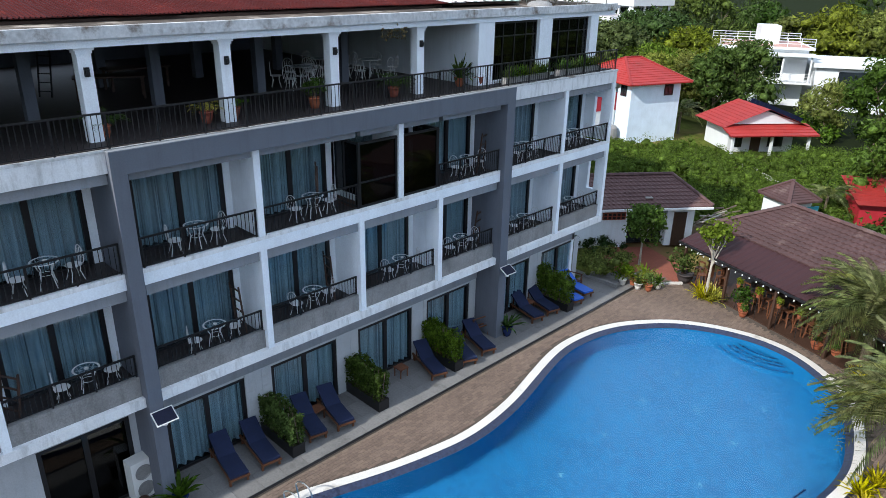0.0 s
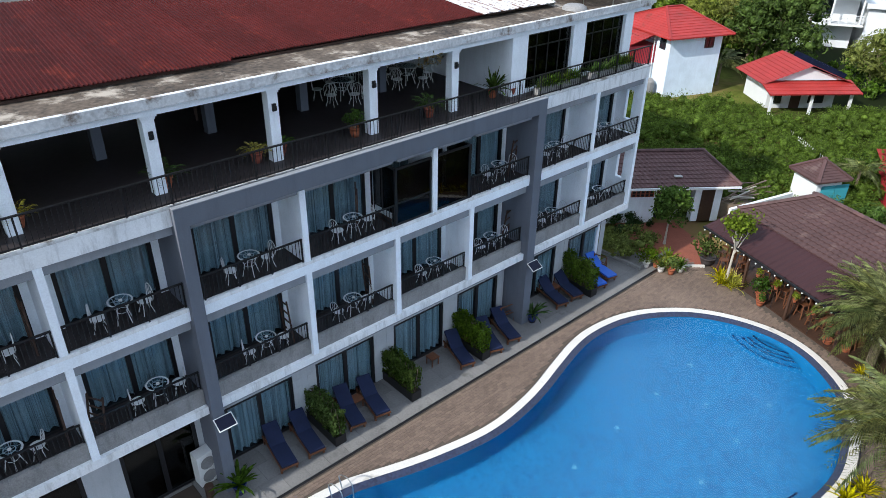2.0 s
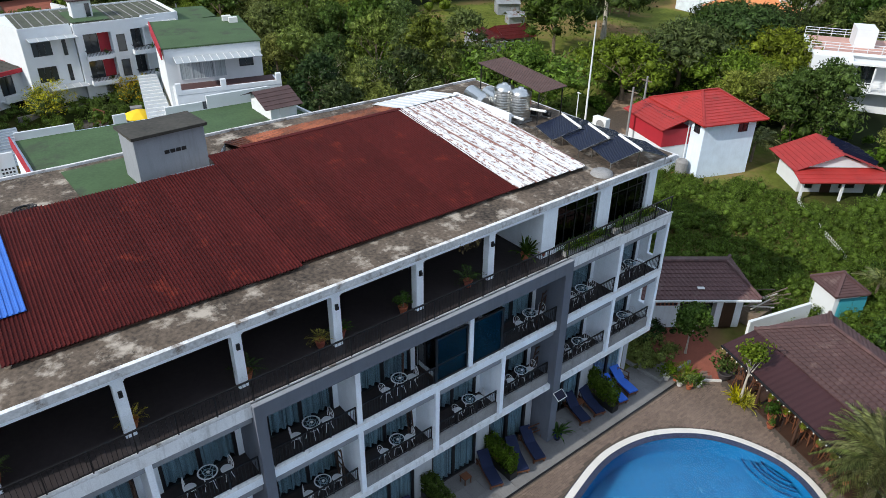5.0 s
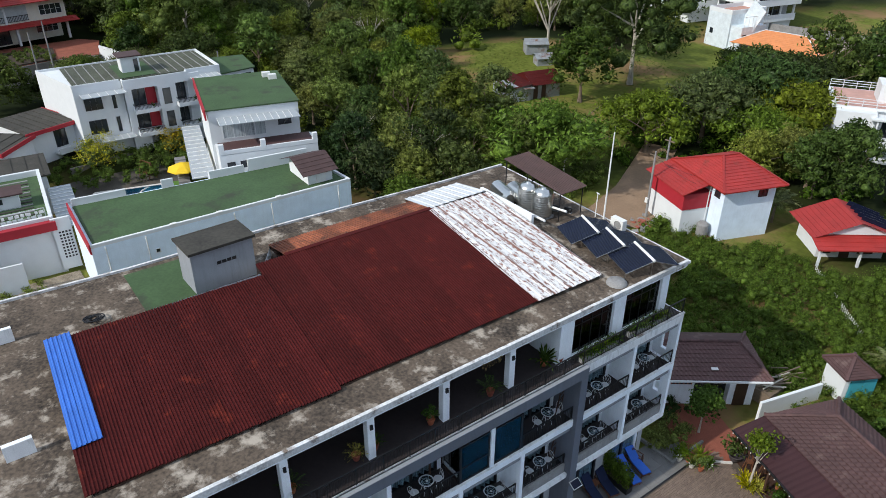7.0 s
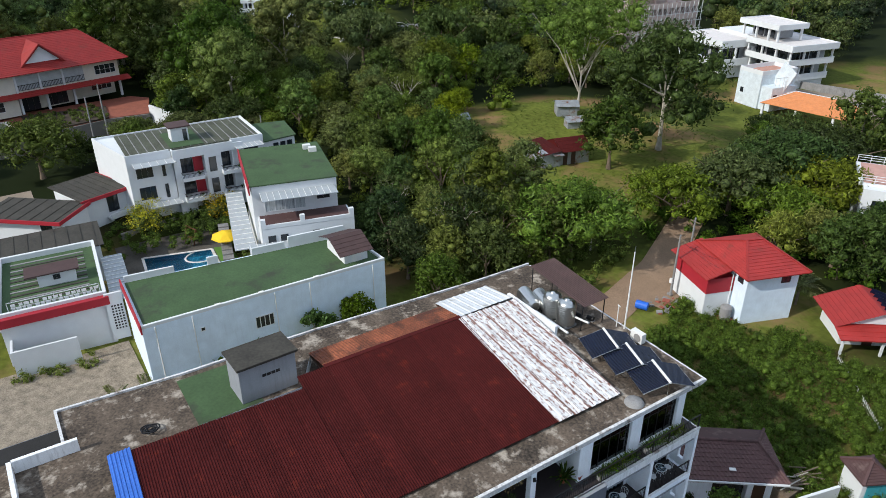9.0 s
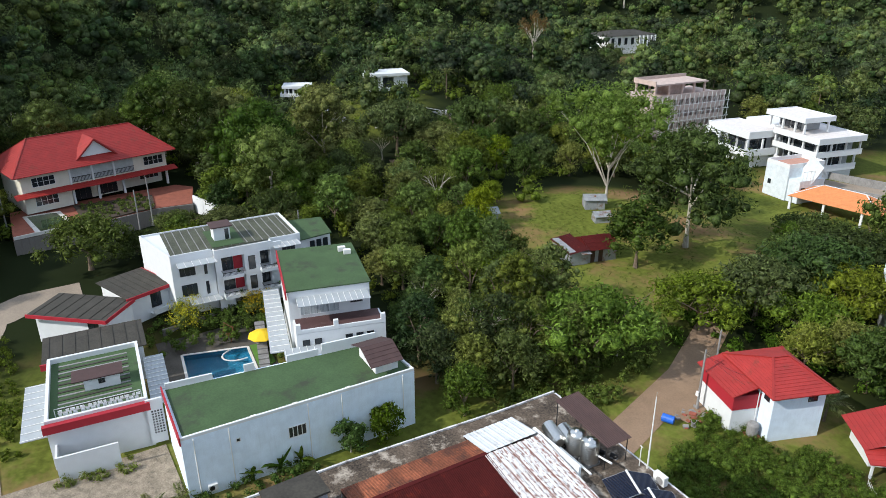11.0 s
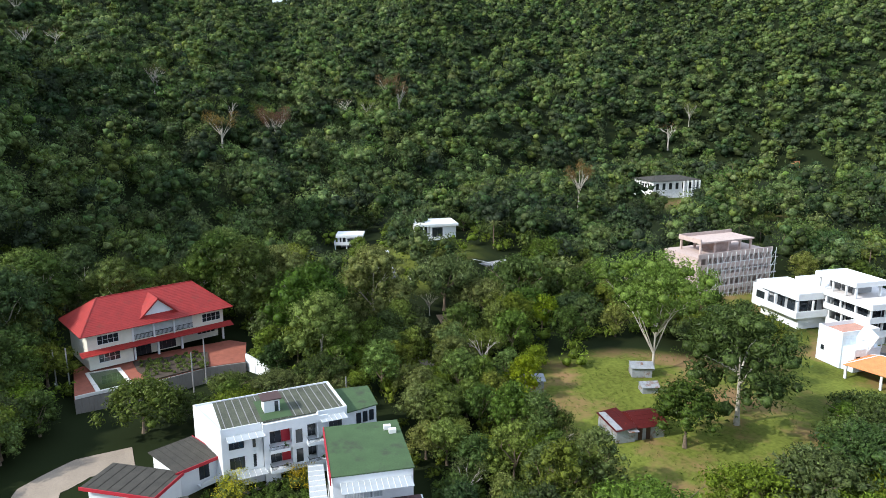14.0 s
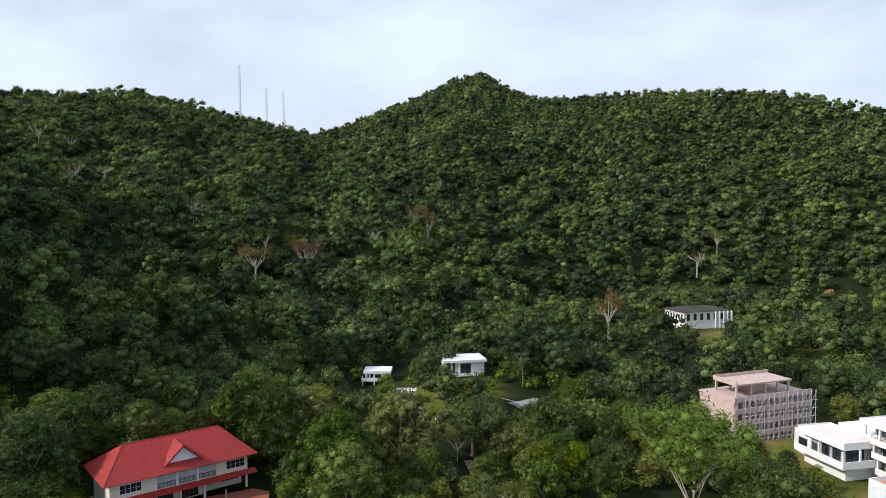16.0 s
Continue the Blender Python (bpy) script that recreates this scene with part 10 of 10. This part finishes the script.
# bed and lamp behind the glass corner
bedroom = thing("day_bed", "pale day bed seen through the glass", "bed", (-18.5, 14.95, 7.664))
part("mattress", Geo().box(-0.5, 0.5, -0.9, 0.9, 0.3, 0.5), CURTAIN, bedroom)
part("base", Geo().box(-0.48, 0.48, -0.88, 0.88, 0, 0.296), DARK_WOOD, bedroom)
part("pillow", Geo().box(-0.35, 0.35, 0.5, 0.85, 0.502, 0.62), WHITE_CLEAN, bedroom)

# ---- rooftop gear ----
def collector(at, turn):
    t = thing("solar_water_heater", "evacuated tube solar collector with white manifold", "solar collector", at, turn, "solar collectors")
    part("manifold", Geo().tube((-1.05, 0, 0.95), (1.05, 0, 0.95), 0.075, n=10), PLASTIC_WHITE, t, "white manifold pipe")
    for s in (-1, 1):
        wing_ = part("tube_bank", Geo().box(-1.0, 1.0, 0, 0.03, 0, 0.03), STEEL, t, "rack of dark glass tubes", at=Matrix.Translation((0, s * 1.55, 0.42)))
        for k in range(20):
            x = -0.98 + k * 0.103
            part("tube", Geo().tube((x, 0, 0.02), (x, -s * 1.47, 0.5), 0.036, n=6), TUBE, wing_)
        part("frame_rail", Geo().bar((-1.03, 0, 0.0), (-1.03, -s * 1.5, 0.49), 0.04), STEEL, wing_)
        part("frame_rail", Geo().bar((1.03, 0, 0.0), (1.03, -s * 1.5, 0.49), 0.04), STEEL, wing_)
    for x in (-0.9, 0.9):
        for y in (-1.5, 1.5, 0):
            part("leg", Geo().bar((x, y, 0), (x, y, 0.44 if y else 0.9), 0.03), STEEL, t)
    return t


for x, y in ((-23.25, 27.3), (-21.4, 27.3), (-19.4, 27.3)):
    collector((x, y, 13.904), -21)
hp("manifold_pipe", Geo().tube((-28.4, 25.9, 14.5), (-25.2, 25.7, 14.7), 0.07, n=8).tube((-27.2, 27.2, 14.6), (-25.2, 27.4, 14.8), 0.07, n=8), PLASTIC_WHITE, "white lagged pipe")
for x, y in ((-28.0, 26.9), (-26.85, 27.05)):
    tk = thing("water_tank", "ribbed stainless steel water tank on the roof", "water tank", (x, y, 13.904), group="water tanks")
    part("stand", Geo().box(-0.5, 0.5, -0.5, 0.5, 0, 0.2), BARE, tk)
    prof = [(0, 0.2), (0.58, 0.2)]
    for k in range(9):
        prof += [(0.58, 0.25 + k * 0.15), (0.615, 0.3 + k * 0.15), (0.58, 0.36 + k * 0.15)]
    prof += [(0.58, 1.65), (0.35, 1.82), (0.16, 1.86), (0.16, 1.92), (0, 1.92)]
    part("shell", Geo().lathe(prof, 22), STEEL, tk, smooth=True)
for x, y in ((-29.6, 26.3), (-28.9, 27.0)):
    tk = thing("water_tank", "horizontal stainless steel water tank on the roof", "water tank", (x, y, 13.904), -15, "water tanks")
    part("shell", Geo().tube((-0.85, 0, 0.75), (0.85, 0, 0.75), 0.5, n=18), STEEL, tk)
    part("end_cap", Geo().tube((0.85, 0, 0.75), (1.0, 0, 0.75), 0.5, 0.3, n=18), STEEL, tk)
    part("end_cap", Geo().tube((-1.0, 0, 0.75), (-0.85, 0, 0.75), 0.3, 0.5, n=18), STEEL, tk)
    part("cradle", Geo().box(-0.6, -0.45, -0.4, 0.4, 0, 0.35).box(0.45, 0.6, -0.4, 0.4, 0, 0.35), BLACK_METAL, tk)
hp("tank_wall", solid(-30.6, -25.9, 25.3, 25.5, 13.904, 14.9), WHITE_WORN, "worn white parapet by the tanks")
shed = thing("roof_shelter", "brown ribbed metal canopy over the pumps", "canopy", (-28.2, 28.3, 13.904), 0)
for k in range(14):
    part("canopy_sheet", sheet_mesh(0.145, -2.6, 2.35, 2.6, 1.85, 0.14, 0.03), BROWN_SHEET, shed, at=(0, -1.0 + k * 0.15, 0)) if k == 0 else part("canopy_sheet", shed.children[0].data, BROWN_SHEET, shed, at=(0, -1.0 + k * 0.15, 0))
for x in (-2.4, 0, 2.4):
    for y in (-0.9, 0.95):
        part("post", Geo().tube((x, y, 0), (x, y, 2.05 - x * 0.09), 0.035, n=6), BLACK_METAL, shed)
for x, y in ((-27.0, 28.3), (-26.3, 28.7), (-28.6, 28.4)):
    pm = thing("pump", "small dark water pump on the roof", "pump", (x, y, 13.904), 20)
    part("body", Geo().tube((-0.22, 0, 0.2), (0.22, 0, 0.2), 0.15, n=12), BLACK_METAL, pm)
    part("base", Geo().box(-0.25, 0.25, -0.12, 0.12, 0, 0.05), BARE, pm)
fp = thing("flag_pole", "tall white pole on the roof corner", "pole", (-24.45, 29.85, 13.904))
part("shaft", Geo().tube((0, 0, 0), (0, 0, 5.45), 0.055, 0.035), PLASTIC_WHITE, fp)
part("tip", Geo().tube((0, 0, 5.45), (0, 0, 5.8), 0.012), STEEL, fp)
lm = thing("roof_lamp", "bent white lamp post on the roof", "lamp", (-24.9, 29.6, 13.904))
part("post", Geo().path([(0, 0, 0), (0, 0, 1.5), (0.0, -0.1, 1.65), (0.25, -0.15, 1.65)], 0.03), PLASTIC_WHITE, lm)
bx = thing("roof_unit", "white rooftop air conditioner unit", "air conditioner", (-23.0, 29.45, 13.904))
part("casing", Geo().box(-0.45, 0.45, -0.18, 0.18, 0.1, 0.75), PLASTIC_WHITE, bx)
part("fan_grille", Geo().lathe([(0, 0), (0.24, 0), (0.26, 0.03)], 16), BARE, bx, at=Matrix.Translation((0.1, -0.184, 0.42)) @ Matrix.Rotation(math.pi / 2, 4, "X"))
part("foot", Geo().box(-0.4, -0.3, -0.15, 0.15, 0, 0.1).box(0.3, 0.4, -0.15, 0.15, 0, 0.1), BLACK_METAL, bx)
hat = thing("roof_drain_cover", "pale domed roof cover", "cover", (-19.1, 25.0, 13.904))
part("dome", Geo().lathe([(0.55, 0), (0.5, 0.12), (0.35, 0.2), (0, 0.24)], 16), BARE, hat, smooth=True)
junk = thing("coiled_hose", "black coiled hose on the roof", "hose", (-31.2, 2.6, 13.904))
for k in range(5):
    part("coil", Geo().path([(0.25 * math.cos(a) + 0.12 * k - 0.25, 0.32 * math.sin(a) + 0.14 * (k % 3), 0.05 + 0.05 * k) for a in np.linspace(0, 6.28, 12)], 0.035, 5), BLACK_METAL, junk)

# ---- utility poles and clutter ----
def pole(at, h, label="tall concrete utility pole", arm=True):
    p = thing("utility_pole", label, "utility pole", at)
    part("shaft", Geo().tube((0, 0, 0), (0, 0, h), 0.14, 0.09), BARE, p)
    if arm:
        part("cross_arm", Geo().box(-0.6, 0.6, -0.04, 0.04, h - 0.5, h - 0.4), BARK, p)
        part("meter_box", Geo().box(-0.2, 0.1, -0.3, -0.12, 1.6, 2.1), PLASTIC_WHITE, p)
    return p


pole((-39.0, 54.0, 0.9), 7.0)
pole((-41.5, 59.5, 0.9), 6.5)
pole((-121.2, 15.2, 2.5), 8.5, arm=False)
pole((-116.5, 12.5, 2.5), 8.0, arm=False)
pole((-128.0, -6.0, 2.0), 8.5)
pole((-129.5, -8.0, 2.0), 8.0)
pole((-100.0, 33.5, 3.2), 5.0, arm=False)
wires = thing("overhead_wires", "thin overhead wires between pole and house", "wires", (-39.0, 54.0, 7.5))
for dz, q in ((0.0, (-33.0, 55.5, 5.6)), (-0.3, (-33.5, 57.5, 6.0)), (0.1, (-41.5, 59.5, 7.2)), (-0.15, (-41.5, 59.5, 7.0))):
    p = Vector((-39.0, 54.0, 7.5 + dz))
    q = Vector(q)
    pts = [p.lerp(q, u) - Vector((0, 0, 0.5 * math.sin(math.pi * u))) for u in np.linspace(0, 1, 9)]
    world_part("wire", Geo().path([tuple(v) for v in pts], 0.012, 4), BLACK_METAL, wires)
br = thing("plastic_barrel", "blue plastic barrel lying on the verge", "barrel", (-38.9, 49.6, 0.9), 25)
part("drum", Geo().tube((-0.6, 0, 0.42), (0.6, 0, 0.42), 0.42, n=14), BLUE_BRIGHT, br)
part("rib", Geo().tube((-0.22, 0, 0.42), (-0.16, 0, 0.42), 0.44, n=14).tube((0.16, 0, 0.42), (0.22, 0, 0.42), 0.44, n=14), BLUE_BRIGHT, br)
crng = random.Random(5)
rub = thing("rubble_heap", "loose rubble and scrap beside the track", "rubble", (-38.5, 53.0, 0.8))
for i in range(40):
    s = crng.uniform(0.1, 0.35)
    part("stone", Geo().box(-s, s, -s * 0.7, s * 0.7, 0, s * 0.8), BARE if i % 3 else CLAY_BLOCK, rub, at=pose(crng.uniform(-1.2, 1.4), crng.uniform(-2.4, 2.2), -0.05, crng.uniform(-20, 20), crng.uniform(-20, 20), crng.uniform(0, 90)))
for az, r, el in ((81.2, 745, 11.43), (79.2, 790, 9.84), (77.9, 800, 9.67)):
    x, y = -r * math.sin(radians(az)), r * math.cos(radians(az))
    z0, z1 = float(land(x, y)), 57 + r * math.tan(radians(el))
    ms = thing("radio_mast", "tall lattice radio mast on the ridge", "mast", (x, y, z0), group="radio masts")
    h = z1 - z0
    for k in range(3):
        a = 2.094 * k
        part("leg", Geo().tube((1.4 * math.cos(a), 1.4 * math.sin(a), 0), (0.7 * math.cos(a), 0.7 * math.sin(a), h), 0.26, n=5), STEEL, ms)
    for k in range(int(h / 3)):
        u = k * 3 / h
        w = 1.4 - 0.9 * u
        part("brace", Geo().tube((w, 0, k * 3), (-w * 0.5, w * 0.87, k * 3 + 2.6), 0.17, n=4).tube((-w * 0.5, w * 0.87, k * 3), (-w * 0.5, -w * 0.87, k * 3 + 2.6), 0.17, n=4), STEEL, ms)


# ---- lane, track and yards ----
def strip(name, label, pts, width, material, lift=0.07, category="road"):
    g = Geo()
    pts = [Vector(p) for p in pts]
    fine = []
    for a, b in zip(pts, pts[1:]):
        n = max(1, int((b - a).length / 2))
        fine += [a.lerp(b, i / n) for i in range(n)]
    fine.append(pts[-1])
    rows = []
    for i, p in enumerate(fine):
        d = (fine[min(i + 1, len(fine) - 1)] - fine[max(i - 1, 0)]).normalized()
        s = Vector((-d.y, d.x)) * width / 2
        rows.append([(p + s * k, k) for k in (-1, -0.5, 0, 0.5, 1)])
    for ra_, rb_ in zip(rows, rows[1:]):
        for (p0, k0), (p1, k1), (q1, _), (q0, _) in zip(ra_, ra_[1:], rb_[1:], rb_):
            g.face(*[(v.x, v.y, float(land(v.x, v.y)) + lift) for v in (p0, p1, q1, q0)])
    ob = part(name, g, material)
    for p in ob.data.polygons:
        if p.normal.z < 0:
            p.flip()
    return tagged(ob, label, category, kind="structure")


strip("lane", "pale concrete lane beside the guesthouses", [(-46, -11.5), (-62, -11.4), (-80, -12.0), (-90, -11.4), (-97, -9.6), (-100.5, -4.5), (-100.5, 2.0)], 6.0, ROAD)
thicket("lane_bushes", "green bushes between the lane and the guesthouse", -90, -66, -8.4, -7.2, 1.2, 0.7, 60, 0.22, LEAF_BUSH, 57)
strip("garden_path", "pale sandy path between the trees on the slope", [(-136, 69.5), (-127, 67.0), (-121, 64.7), (-116, 66)], 4.0, DIRT)
strip("garden_path", "dusty path below the garden", [(-122, 46), (-115, 50), (-107, 56)], 3.0, ROAD)
fence = thing("plank_fence", "weathered grey plank fence round the garden", "fence", (-147.0, 60.5, float(land(-147.0, 60.5))))
for k in range(26):
    u = k / 25
    x, y = 8.5 * u, 2.0 * u
    z = float(land(-147.0 + x, 60.5 + y)) - fence.location.z
    part("plank", Geo().box(x - 0.13, x + 0.13, y - 0.03, y + 0.03, z - 0.1, z + 1.5), BARK_PALE, fence)
for h in (0.5, 1.2):
    part("rail", Geo().bar((0, 0.06, h), (8.5, 2.06, h), 0.05, 0.1), BARK, fence)
gwall = thing("garden_kerb", "low curved white garden wall", "wall", (-160.0, 74.0, float(land(-160.0, 74.0))))
part("wall", Geo().path([(2.4 * math.cos(a), 2.4 * math.sin(a), 0.35) for a in np.linspace(0.3, 5.2, 18)], 0.28, 6), COPING, gwall)
deck = thing("garden_deck", "grey concrete deck below the pavilion", "terrace", (-168.5, 67.5, float(land(-168.5, 67.5))))
part("slab", Geo().slab([(-4, -3), (3, -2.2), (2.2, 3.4), (-4.6, 2.4)], -0.5, 1.3), BARE, deck, "stained concrete")
for k in range(5):
    part("step", Geo().box(3.1 + k * 0.4, 3.5 + k * 0.4, 0.4, 2.6, -0.5, 1.05 - k * 0.22), BARE, deck)
for k in range(9):
    part("post", Geo().tube((-3.8 + k * 0.84, -2.8 + k * 0.09, 1.3), (-3.8 + k * 0.84, -2.8 + k * 0.09, 2.2), 0.05, n=5), IRON_WHITE, deck)
part("rail", Geo().bar((-3.8, -2.8, 2.2), (2.92, -2.08, 2.2), 0.07), IRON_WHITE, deck)
strip("dirt_track", "dusty dirt track behind the hotel", [(-36, 34), (-39, 42), (-41.5, 50), (-44, 58), (-47.5, 65), (-50, 70)], 4.0, DIRT)
strip("verge", "trampled bare earth beside the track", [(-39.5, 51), (-40.5, 57), (-43, 64)], 3.5, DIRT, 0.1)
strip("pebble_yard", "pebble-strewn yard behind the hotel", [(-36.4, -1), (-62, -1.5)], 14.0, COBBLE, 0.1, "yard")

# ---- block paving on the pool deck ----
PW, PL = 0.135, 0.27
prng = np.random.default_rng(77)
bx, by = np.meshgrid(np.arange(WALK_X + 0.12, 6.0, PW), np.arange(-6.0, 35.0, PL))
by = by + (np.round((bx - WALK_X) / PW) % 2) * PL / 2
bx, by = bx.ravel(), by.ravel()
ok = ~in_curve(bx, by, grown(RIM, 0.25)) & ~((by > 31.0) & (bx < -15.8)) & (by < 33.2 - 0.32 * (bx + 16)) & (bx < 1.5)
bx, by = bx[ok], by[ok]
PAVER_ME = Geo()
PAVER_ME.v = [(-0.065, -0.1325, 0), (0.065, -0.1325, 0), (0.065, 0.1325, 0), (-0.065, 0.1325, 0), (-0.06, -0.1275, 0.02), (0.06, -0.1275, 0.02), (0.06, 0.1275, 0.02), (-0.06, 0.1275, 0.02)]
PAVER_ME.f = [(4, 5, 6, 7), (0, 1, 5, 4), (1, 2, 6, 5), (2, 3, 7, 6), (3, 0, 4, 7)]
PAVER_ME.m = [0] * 5
paver_mesh = PAVER_ME.mesh("paver")
near = (bx > -16.3) & (bx < -13.6) & (by > 11.0) & (by < 18.0)
pick = np.flatnonzero(near)[:300]
rest = np.setdiff1d(np.arange(len(bx)), pick)
for i in pick:
    part("paver", paver_mesh, PAVER, pavement, at=(float(bx[i]), float(by[i]), 0.001 + 0.004 * prng.uniform()))
base_v, base_f = np.array(PAVER_ME.v), np.array(PAVER_ME.f)
vs = base_v[None] + np.stack([bx[rest], by[rest], 0.001 + 0.004 * prng.uniform(size=len(rest))], 1)[:, None]
fs = (base_f[None] + (np.arange(len(rest)) * 8)[:, None, None]).reshape(-1, 4)
pv = bpy.data.meshes.new("paver_field")
pv.from_pydata(vs.reshape(-1, 3).tolist(), [], fs.tolist())
pv.materials.append(PAVER_ISLAND)
tagged(part("paver_field", pv, PAVER_ISLAND, pavement), "brown concrete paving blocks", "", "", "stuff")
